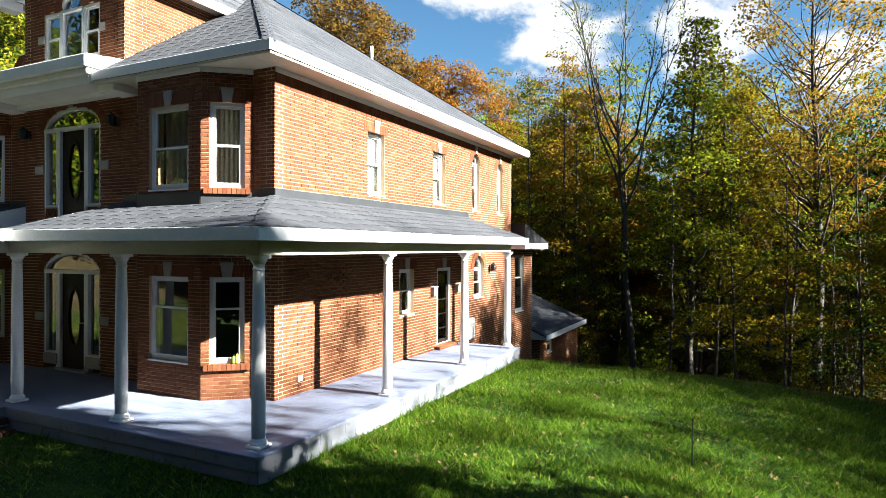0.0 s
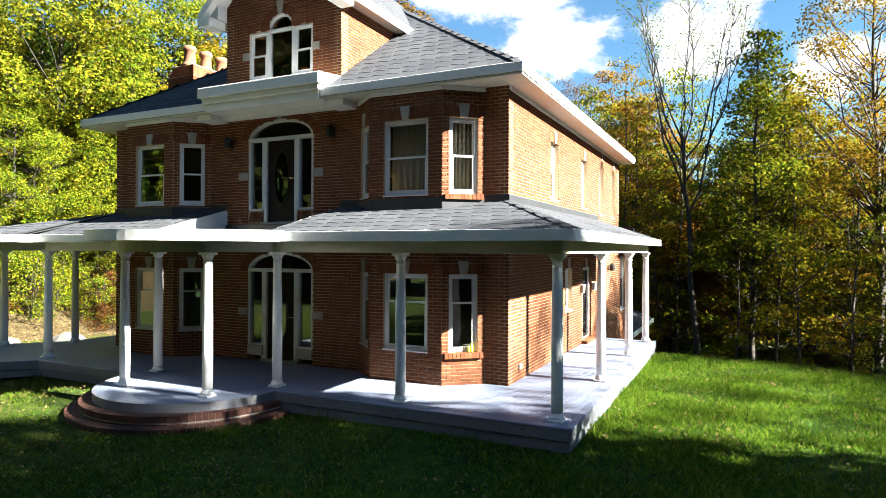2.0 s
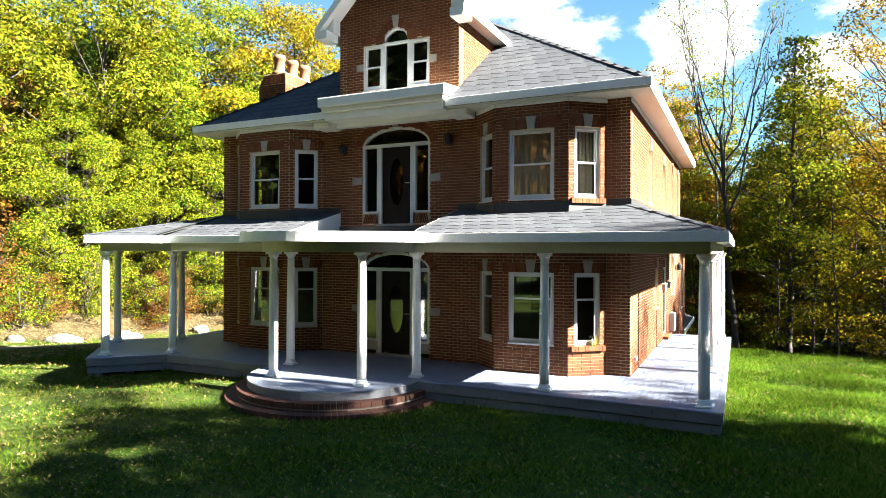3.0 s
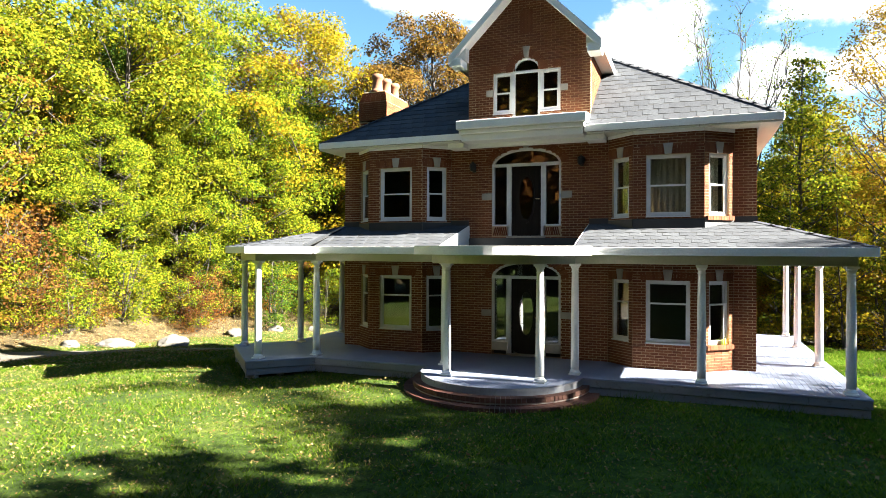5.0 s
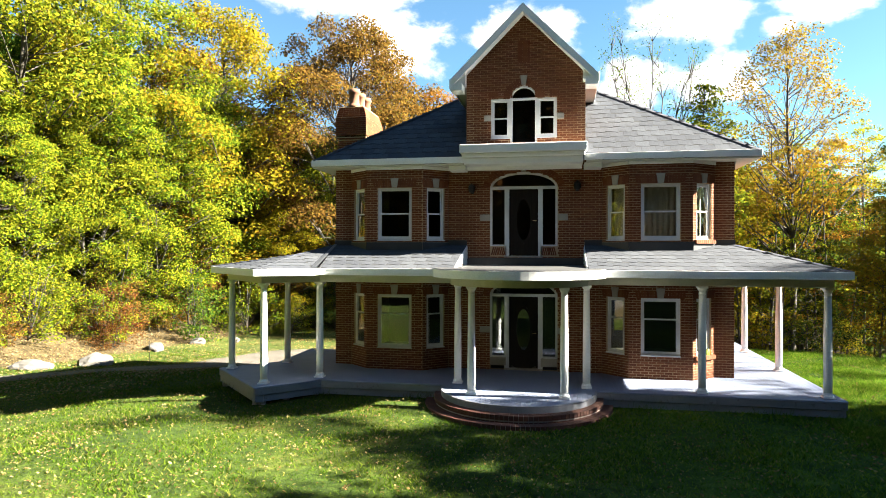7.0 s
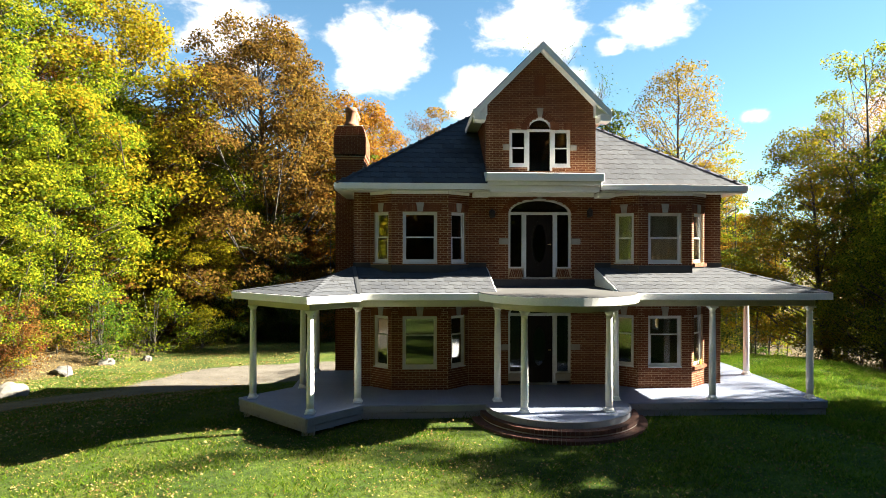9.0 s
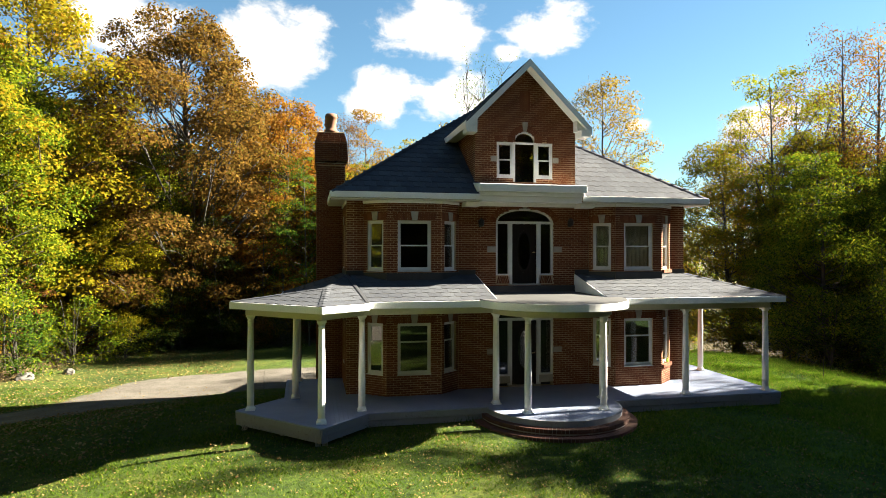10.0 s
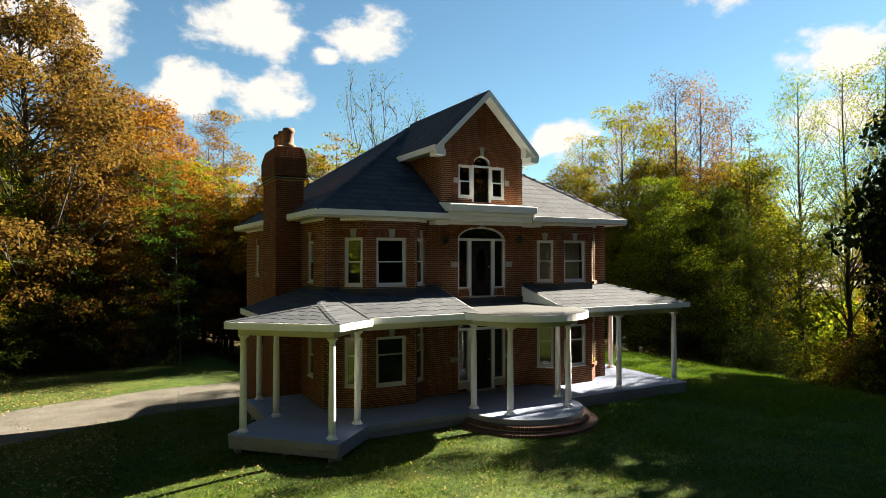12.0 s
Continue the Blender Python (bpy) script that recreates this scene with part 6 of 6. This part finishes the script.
        x, y, sort = random.uniform(9, 22), random.uniform(20, 30), ["slim", "shrub", "low"]
    elif k % 4 == 2:
        x, y, sort = random.uniform(-48, -20), random.uniform(36, 48), ["slim", "shrub", "slim"]
    else:
        x, y, sort = random.uniform(-12, 14), random.uniform(38, 50), ["slim", "shrub", "slim"]
    plant(random.choice(sort), x, y, random.choice(["lime", "lime", "yellow", "green", "lime", "dark"] if k % 4 != 2 else ["dark", "brown", "orange", "orange", "dark"]), random.uniform(0.6, 1.2))
for k in range(96):                             # brush on the bank beyond the drive, up to the trees
    y = random.uniform(8, 34)
    x = -37.4 + 0.12 * (y - 20) - 9.5 * random.random() ** 1.4
    kind = random.choice(["shrub", "shrub", "low", "slim", "shrub"])
    plant(kind, x, y, random.choice(["lime", "yellow", "lime", "orange", "lime", "brown", "red", "green", "orange"]), random.uniform(0.6, 1.15) if x > -40 else random.uniform(0.9, 1.5))
for k in range(24):                             # brush under the crest of the lawn, towards the sun
    x = random.uniform(5.5, 17)
    plant("shrub", x, random.uniform(5, 19), random.choice(["dark", "lime", "green", "brown", "dark", "yellow"]), random.uniform(0.75, 1.15) * (0.8 if x < 8 else 1.0))
for k in range(18):                             # dark brush under the trees beyond the drive
    plant("shrub", random.uniform(-36, -16), random.uniform(37, 45), random.choice(["dark", "brown", "dark", "black_green"]), random.uniform(0.8, 1.4))
for k in range(8):
    plant("thick", -38 + 3.4 * k + random.uniform(-1, 1), random.uniform(47, 52), random.choice(["brown", "dark", "orange", "brown"]), random.uniform(0.7, 0.95))
for k in range(7):
    plant("forest", random.uniform(26, 36), 24 + 1.6 * k, random.choice(["lime", "yellow", "green"]), random.uniform(0.6, 0.75))
# mostly unseen wood towards the sun, added to shade the front lawn and porch
for x, y, kind, colour, s in ((10.5, -3.0, "thick", "black_green", 1.05), (11.0, 2.2, "thick", "black_green", 0.98), (12.0, -7.0, "thick", "black_green", 1.05), (15.0, 0.0, "thick", "black_green", 1.12), (13.5, -3.5, "forest", "black_green", 1.02),
                              (11.0, -12.0, "thick", "black_green", 1.02), (16.0, -5.5, "thick", "black_green", 1.08), (15.0, -10.0, "thick", "black_green", 1.15), (18.0, 3.0, "thick", "black_green", 1.1), (13.0, -17.5, "thick", "black_green", 1.1), (20.0, -1.0, "thick", "black_green", 1.2),
                              (20.0, -8.0, "thick", "black_green", 1.15), (12.5, 4.4, "forest", "black_green", 1.0), (16.0, 4.8, "forest", "black_green", 1.05), (9.0, 0.6, "forest", "black_green", 0.8), (7.0, -0.5, "forest", "black_green", 0.75), (7.5, -6.0, "forest", "black_green", 0.78),
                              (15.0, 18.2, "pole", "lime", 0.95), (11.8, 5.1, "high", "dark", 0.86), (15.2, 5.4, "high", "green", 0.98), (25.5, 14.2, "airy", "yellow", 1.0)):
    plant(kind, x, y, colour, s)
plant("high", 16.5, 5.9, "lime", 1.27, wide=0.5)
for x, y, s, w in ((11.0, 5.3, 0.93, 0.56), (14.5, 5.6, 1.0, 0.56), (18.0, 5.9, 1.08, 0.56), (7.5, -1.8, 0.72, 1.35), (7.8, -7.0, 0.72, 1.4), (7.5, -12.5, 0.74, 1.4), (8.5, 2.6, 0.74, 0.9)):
    plant("thick", x, y, "black_green", s, wide=w)
for x, y, colour, s in ((14.0, 23.0, "brown", 1.12), (16.5, 23.2, "orange", 1.14), (19.0, 22.6, "brown", 1.08)):
    plant("airy", x, y, colour, s, wide=0.9)
for x, y, s in ((22.0, 9.8, 1.12), (21.5, 12.6, 1.18), (22.5, 15.4, 1.16), (21.5, 18.3, 1.15)):
    plant("airy", x, y, "lime", s, wide=0.85)
for k in range(10):                             # young growth below the crest, shading the edge of the lawn
    plant(random.choice(["slim", "slim", "shrub"]), 8.4 + 1.8 * random.random(), 11.6 + 0.75 * k, random.choice(["dark", "green", "lime"]), random.uniform(0.55, 0.78), wide=1.3)
# wood across the lawn, mirrored in the glass; tall and dark to block sky
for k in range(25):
    plant("thick", -58 + 2.9 * k + random.uniform(-0.8, 0.8), random.uniform(-29, -26), random.choice(["black_green", "orange", "lime", "brown"]), random.uniform(1.6, 1.8), wide=0.85)
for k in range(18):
    plant("thick", -62 + 4.4 * k + random.uniform(-1, 1), random.uniform(-42, -35), random.choice(["black_green", "dark", "black_green", "orange"]), random.uniform(1.6, 1.8))
for k in range(12):
    plant("thick", random.uniform(-60, -48), -22 + 2.4 * k, random.choice(["lime", "yellow", "green"]), random.uniform(0.85, 1.1))
# far woods that close the gaps between the trunks
wood_rng = np.random.default_rng(99)
n = 100000
t = wood_rng.uniform(-0.45, 3.6, n)
r = wood_rng.uniform(40, 58, n)
fx, fy = -10 + r * np.cos(t) * 1.05, 20 + r * np.sin(t)
near_t, near_r = wood_rng.uniform(-0.5, 0.3, n // 2), wood_rng.uniform(31, 44, n // 2)   # closer in beyond the crest
fx[: n // 2], fy[: n // 2], t[: n // 2] = -10 + near_r * np.cos(near_t) * 1.05, 20 + near_r * np.sin(near_t), near_t
tall = np.clip(0.42 + 0.75 * (t - 0.35), 0.42, 1.0)             # lower towards the sun
tall[: n // 2] = 0.36
fz = ground_z(fx, fy) + wood_rng.uniform(0, 1, n) ** 1.3 * (11 + 3 * np.sin(t * 9) + 2 * np.sin(t * 23)) * tall
far_me = leaf_mesh("far_woods", leaf_cloud(wood_rng, np.stack([fx, fy, fz], 1), 0.4, 1, 0.27))
far_me.materials.append(LEAF["lime"])
tagged(new("far_woods", far_me), "deep shaded foliage of the far woods", "woods", kind="stuff")

# ---- grass, fallen leaves, rocks ----


def triangles_mesh(name, v):
    me = bpy.data.meshes.new(name)
    n = len(v) // 3
    me.vertices.add(len(v))
    me.vertices.foreach_set("co", v.astype(np.float32).ravel())
    me.loops.add(3 * n)
    me.loops.foreach_set("vertex_index", np.arange(3 * n, dtype=np.int32))
    me.polygons.add(n)
    me.polygons.foreach_set("loop_start", np.arange(0, 3 * n, 3, dtype=np.int32))
    me.update(calc_edges=True)
    return me


def off_porch(x, y):
    deck_area = ((x > XL - 1.9) & (x < -5.45) & (y > 6.08) & (y < 22.6)) | ((x > -21.5) & (x < -17.9) & (y > 4.8 + np.abs(x + 19.25) * 0.95) & (y < 9)) | (np.hypot(x - RC[0], y - RC[1]) < 2.3)
    return ~deck_area


rng = np.random.default_rng(7)


def blades(n, x0, x1, y0, y1, tall, wide):
    x, y = rng.uniform(x0, x1, n), rng.uniform(y0, y1, n)
    lush = 0.5 + 0.5 * np.sin(x * 1.7 + 2 * np.sin(y * 1.1)) * np.sin(y * 1.3 + 1.5 * np.sin(x * 0.7))
    keep = off_porch(x, y) & (drive_distance(x, y) > 0.1 + 0.5 * rng.random(n)) & (woods_amount(x, y) < rng.random(n) * 0.8) & (rng.random(n) < 0.45 + 0.55 * lush)
    x, y, lush = x[keep], y[keep], lush[keep]
    n = len(x)
    z = ground_z(x, y)
    h = tall * rng.uniform(0.35, 1.2, n) * (0.55 + 0.7 * lush)
    t, lean = rng.uniform(0, 6.28, n), rng.uniform(0.4, 1.6, n) * h
    b = np.stack([np.cos(t), np.sin(t), 0 * t], 1) * (wide * rng.uniform(0.6, 1.3, n))[:, None]
    p = np.stack([x, y, z - 0.01], 1)
    u = rng.uniform(0, 6.28, n)
    tip = p + np.stack([np.cos(u) * lean, np.sin(u) * lean, h], 1)
    return np.stack([p - b, p + b, tip], 1).reshape(-1, 3)


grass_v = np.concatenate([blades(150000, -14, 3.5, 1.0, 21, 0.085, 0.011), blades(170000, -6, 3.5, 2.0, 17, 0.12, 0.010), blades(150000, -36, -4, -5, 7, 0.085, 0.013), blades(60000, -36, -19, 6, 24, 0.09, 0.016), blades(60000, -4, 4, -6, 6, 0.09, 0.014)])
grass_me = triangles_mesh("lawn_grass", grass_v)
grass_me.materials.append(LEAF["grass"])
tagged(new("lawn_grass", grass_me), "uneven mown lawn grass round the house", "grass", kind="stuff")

# dry uncut brush along the crest of the lawn
bx, by = rng.normal(3.4, 1.0, 9000), rng.uniform(0, 21, 9000)
bz, bh, bt = ground_z(bx, by), rng.uniform(0.10, 0.34, 9000) * (0.6 + 0.4 * np.sin(by * 2.1 + bx)), rng.uniform(0, 6.28, 9000)
bp = np.stack([bx, by, bz - 0.02], 1)
bw = np.stack([np.cos(bt), np.sin(bt), 0 * bt], 1) * 0.012
brush_me = triangles_mesh("dry_brush", np.stack([bp - bw, bp + bw, bp + np.stack([np.cos(bt * 1.9) * bh * 0.4, np.sin(bt * 1.9) * bh * 0.4, bh], 1)], 1).reshape(-1, 3))
brush_me.materials.append(LEAF["grass"])
tagged(new("dry_brush", brush_me), "taller uncut grass along the crest of the lawn", "grass", kind="stuff")

# taller tufts along the foot of the porch
tuft_v = []
for (px, py), (qx, qy) in zip(edge_pts, edge_pts[1:]):
    d = math.hypot(qx - px, qy - py)
    m = int(d * 70)
    if m < 20:
        continue
    f = rng.random(m)
    x = px + (qx - px) * f + (qy - py) / d * rng.uniform(0.05, 0.3, m)
    y = py + (qy - py) * f - (qx - px) / d * rng.uniform(0.05, 0.3, m)
    clump = np.clip(np.sin(x * 2.3 + y * 1.9) + rng.normal(size=m) * 0.3, 0.1, 1)
    h = 0.24 * clump * rng.uniform(0.5, 1.2, m)
    u = rng.uniform(0, 6.28, m)
    p = np.stack([x, y, ground_z(x, y) - 0.01], 1)
    b = np.stack([np.cos(u), np.sin(u), 0 * u], 1) * 0.008
    tip = p + np.stack([np.cos(u * 1.7) * h * 0.5, np.sin(u * 1.7) * h * 0.5, h], 1)
    tuft_v.append(np.stack([p - b, p + b, tip], 1).reshape(-1, 3))
tuft_me = triangles_mesh("grass_tufts", np.concatenate(tuft_v))
tuft_me.materials.append(LEAF["grass"])
tagged(new("grass_tufts", tuft_me), "tall uncut grass along the porch skirting", "grass", kind="stuff")


def fallen(n, x0, x1, y0, y1, size, thin):
    x, y = rng.uniform(x0, x1, n), rng.uniform(y0, y1, n)
    keep = off_porch(x, y) & (rng.random(n) < thin(x, y))
    x, y = x[keep], y[keep]
    n = len(x)
    p = np.stack([x, y, ground_z(x, y) + rng.uniform(0.02, 0.075, n)], 1)
    t = rng.uniform(0, 6.28, n)
    s = size * rng.uniform(0.6, 1.3, n)
    d1 = np.stack([np.cos(t), np.sin(t), rng.normal(size=n) * 0.35], 1) * s[:, None]
    d2 = np.stack([-np.sin(t), np.cos(t), rng.normal(size=n) * 0.35], 1) * (s * 0.7)[:, None]
    return np.stack([p - d1, p + d2, p + d1, p - d2], 1).reshape(-1, 3)


leaves_v = np.concatenate([
    fallen(24000, -31, -8, -8, 6, 0.023, lambda x, y: 0.25 + 0.5 * (np.sin(x * 1.1 + y * 0.4) * np.sin(y * 0.9 - x * 0.3) > -0.1)),
    fallen(14000, -34, 3, -7, 22, 0.030, lambda x, y: 0.35 + 0.4 * (np.sin(x * 0.8) * np.sin(y * 0.9 + x * 0.3) > 0.1)),
    fallen(46000, -44, -24, 6, 38, 0.045, lambda x, y: np.clip(woods_amount(x, y) + 0.45, 0, 1) * (drive_distance(x, y) > -0.9 * rng.random(len(x)) ** 3)),
    fallen(5200, -7, 6, 2, 17, 0.034, lambda x, y: 0.2 + 0.6 * (np.sin(x * 1.3 + 0.5 * y) * np.sin(y * 1.1 - 0.4 * x) > 0.0)),
    fallen(16000, -8, 16, 14, 40, 0.06, lambda x, y: np.clip(woods_amount(x, y), 0, 1))])
fallen_me = leaf_mesh("fallen_leaves", leaves_v)
fallen_me.materials.append(LEAF["fallen"])
tagged(new("fallen_leaves", fallen_me), "dry tan and yellow leaves scattered on the grass", "leaves", kind="stuff")


def boulder(x, y, sx, sy, sz, seed):
    bm = bmesh.new()
    bmesh.ops.create_icosphere(bm, subdivisions=3, radius=1.0)
    for v in bm.verts:
        k = 1 + 0.30 * noise.noise(v.co * 1.3 + Vector((seed, 0, 0))) + 0.12 * noise.noise(v.co * 3.7 + Vector((0, seed, 0)))
        v.co = Vector((v.co.x * sx * k, v.co.y * sy * k, max(v.co.z, -0.5) * sz * k))
    me = bpy.data.meshes.new("boulder")
    bm.to_mesh(me)
    bm.free()
    me.materials.append(rock_mat)
    ob = new("boulder", me)
    ob.location = (x, y, float(ground_z(x, y)) + sz * 0.22)
    ob.rotation_euler = (0, 0, seed)
    return tagged(ob, "pale weathered boulder on the leafy bank", "rock", "boulders beside the drive")


for x, y, sx, sy, sz, seed in ((-34.1, 17.2, 0.80, 0.52, 0.50, 1.0), (-35.0, 23.1, 0.72, 0.46, 0.36, 2.3), (-35.3, 14.7, 0.85, 0.5, 0.34, 3.7), (-34.4, 26.5, 0.5, 0.35, 0.3, 4.1), (-33.0, 28.6, 0.4, 0.3, 0.25, 5.2), (-36.2, 13.0, 0.45, 0.32, 0.25, 6.6)):
    boulder(x, y, sx, sy, sz, seed)

# ---- low building behind the house ----
shed = thing("shed", "low brick outbuilding with a dark shingled lean-to roof", "shed", (-8.6, 28.5, -2.5))
SX0, SX1, SY0, SY1 = -10.4, -7.85, 25.4, 31.7
shed_face = Face(SX1, SY0, SX1, SY1)
shed_op = Opening(1.0, 1.75, -1.95, -1.2)
brick_wall(shed, shed_face, -5.4, -1.08, [shed_op])
sash_window(shed, shed_face, shed_op, key=False)
brick_wall(shed, Face(SX0, SY0, SX1, SY0), -5.4, -1.08)
brick_wall(shed, Face(SX1, SY1, SX0, SY1), -5.4, -1.08)
sr = [(-7.5, 25.1, -1.02), (-7.5, 32.0, -1.02), (-10.4, 32.0, 0.22), (-10.4, 25.1, 0.22)]
shed_roof = part("roof", Build().add(sr + [(x, y, z - 0.08) for x, y, z in sr], [(0, 1, 2, 3), (7, 6, 5, 4), (0, 4, 5, 1), (1, 5, 6, 2), (2, 6, 7, 3), (3, 7, 4, 0)]), shingle_dark, shed)
shingled(shed_roof, sr, (sr[0], sr[1]))
part("fascia", Build().box(-7.5, 25.08, -1.2, -7.46, 32.02, -0.99), white_mat, shed, "white painted fascia board")
part("gable_end", Build().add([(-7.5, 25.1, -1.18), (-10.4, 25.1, -1.18), (-10.4, 25.1, 0.14), (-7.5, 25.1, -1.05), (-7.5, 25.14, -1.18), (-10.4, 25.14, -1.18), (-10.4, 25.14, 0.14), (-7.5, 25.14, -1.05)],
                              [(0, 1, 2, 3), (4, 7, 6, 5), (0, 4, 5, 1), (0, 3, 7, 4), (3, 2, 6, 7)]), soffit_mat, shed)

# ---- fittings and small things ----


def wall_lantern(F, u, z):
    x, y, _ = F.at(u, z, 0)
    ob = thing("wall_lantern", "black metal carriage lantern fixed to the brick", "wall lamp", (x, y, z), "wall lanterns")
    part("back_plate", bevelled(Build().cell(F, u - 0.05, u + 0.05, z - 0.12, z + 0.08, -0.005, 0.025), "back_plate", 0.006), black_mat, ob)
    part("arm", Build().tube([F.at(u, z - 0.05, 0.02), F.at(u, z - 0.1, 0.08), F.at(u, z - 0.06, 0.14)], [0.012, 0.012, 0.012], 8), black_mat, ob)
    cx, cy, _ = F.at(u, 0, 0.14)
    part("cage", Build().lathe([(0.045, -0.10), (0.085, -0.07), (0.098, 0.02), (0.088, 0.07)], cx, cy, 6, z), black_mat, ob)
    part("cap", Build().lathe([(0.105, 0.07), (0.085, 0.10), (0.035, 0.14), (0.012, 0.17)], cx, cy, 8, z), black_mat, ob)


wall_lantern(MID, MU - 1.47, 5.16)
wall_lantern(MID, MU + 1.50, 5.20)
wall_lantern(SIDE, 18.25 - YF, 2.05)
for y in (14.34, 15.82):                        # pale box lights beside the side door
    F = SIDE
    u = y - YF
    ob = thing("box_light", "pale square wall light beside the door", "wall lamp", F.at(u, 1.55), "box lights at the side door")
    part("housing", bevelled(Build().cell(F, u - 0.09, u + 0.09, 1.44, 1.64, 0.0, 0.11), "housing", 0.012), stone_mat, ob)
    part("lid", bevelled(Build().cell(F, u - 0.105, u + 0.105, 1.64, 1.665, 0.0, 0.13), "lid", 0.006), white_mat, ob)
u = 16.55 - YF
ob = thing("meter_box", "grey metal utility box on the brick wall", "utility box", SIDE.at(u, 0.4))
part("housing", bevelled(Build().cell(SIDE, u - 0.2, u + 0.2, 0.03, 0.62, 0.0, 0.16), "housing", 0.012), meter_mat, ob)
part("door", bevelled(Build().cell(SIDE, u - 0.17, u + 0.17, 0.08, 0.57, 0.161, 0.175), "door", 0.006), white_mat, ob)
part("conduit", Build().tube([SIDE.at(u + 0.25, 0.0, 0.04), SIDE.at(u + 0.25, 0.5, 0.04), SIDE.at(u + 0.32, 0.62, 0.02)], [0.02, 0.02, 0.02], 8), meter_mat, ob)
u = 9.05 - YF
ob = thing("wall_socket", "small white outlet cover low on the brick", "outlet", SIDE.at(u, 0.28))
part("plate", bevelled(Build().cell(SIDE, u - 0.06, u + 0.06, 0.23, 0.33, 0.001, 0.05), "plate", 0.01), white_mat, ob)

# bottles on the sill of the canted window
RB = Face(BAYS[1][2], BAY_Y, BAYS[1][3], YF)
for du, h, r, mt, lab in ((0.17, 0.18, 0.032, yellow_mat, "yellow plastic bottle on the window sill"), (0.11, 0.15, 0.028, bottle_mat, "green plastic bottle on the window sill")):
    x, y, _ = RB.at(RB.length / 2 + du, 0, -0.005)
    ob = thing("bottle", lab, "bottle", (x, y, 0.632))
    part("body", Build().lathe([(r * 0.9, 0), (r, 0.01), (r, h * 0.62), (r * 0.45, h * 0.78), (r * 0.4, h * 0.86)], x, y, 14, 0.632), mt, ob, smooth=True)
    part("cap", Build().lathe([(r * 0.5, h * 0.86), (r * 0.5, h)], x, y, 12, 0.632), black_mat, ob, smooth=True)

# curtains behind the glass of the upper rooms


def curtain(F, u0, u1, z0, z1, n, label):
    b, k = Build(), 40
    for i in range(k + 1):
        u = u0 + (u1 - u0) * i / k
        w = 0.028 * math.sin(i * 1.15) + 0.012 * math.sin(i * 2.9 + 1)
        b.v += [F.at(u, z0, n + w), F.at(u, z1, n + w * 0.7)]
        if i:
            b.f.append((2 * i - 2, 2 * i, 2 * i + 1, 2 * i - 1))
    x, y, _ = F.at(u0, 0, n)
    ob = thing("curtain", label, "curtain", (x, y, z0), "curtains of the upper rooms")
    return part("cloth", b, curtain_mat, ob, smooth=True)


for F, o in ((SIDE, side_windows[0]), (SIDE, side_windows[1])):
    curtain(F, o.u0 - 0.06, o.u1 + 0.06, o.z0 - 0.1, o.z1 + 0.1, -0.20, "sheer cream curtain drawn across the window")
a, b, c, d = BAYS[1]
for F, w in ((Face(a, YF, b, BAY_Y), 0.62), (Face(b, BAY_Y, c, BAY_Y), 1.05), (Face(c, BAY_Y, d, YF), 0.62)):
    m = F.length / 2
    curtain(F, m - w / 2, m + w / 2, 3.5, 5.4, -0.40, "cream sheer curtain drawn across the bay window")

# a thin stake in the grass beside the porch
for x, y, h in ((-33.0, 19.8, 1.1), (-21.6, 18.6, 1.15), (-0.6, 9.6, 0.7)):
    z = float(ground_z(x, y))
    ob = thing("stake", "thin dark metal stake standing in the grass", "stake", (x, y, z), "stakes in the lawn")
    part("rod", Build().tube([(x, y, z - 0.2), (x + 0.01, y, z + h)], [0.012, 0.01], 6), black_mat, ob)

# ---- single bricks and shingles ----
LOOSE_BRICKS.sort(key=lambda e: (e[1].translation - Vector((-6.0, 6.5, 0.6))).length)
for wall, m in LOOSE_BRICKS[:300]:
    ob = new("brick", brick_mesh)
    ob.parent = wall
    ob.matrix_basis = m
if LOOSE_BRICKS[300:]:
    far_walls = {}
    for wall, m in LOOSE_BRICKS[300:]:
        far_walls.setdefault(wall.name, (wall, Build()))[1].add([m @ v.co for v in brick_mesh.vertices], [tuple(p.vertices) for p in brick_mesh.polygons])
    for wall, b in far_walls.values():
        tagged(part("brickwork", b, brick_mat, wall), kind="stuff")
counts, LATE = {}, {}
for parent, m, me in LOOSE_SHINGLES:
    counts[parent.name] = counts.get(parent.name, 0) + 1
    if counts[parent.name] > 300:
        rest = Build().add([m @ v.co for v in me.vertices], [tuple(p.vertices) for p in me.polygons])
        LATE.setdefault(parent.name, (parent, Build()))[1].add(rest.v, rest.f)
        continue
    ob = new("shingle", me)
    ob.parent = parent
    ob.matrix_basis = m
for parent, b in LATE.values():
    tagged(part("shingles", b, shingle_mat, parent), kind="stuff")
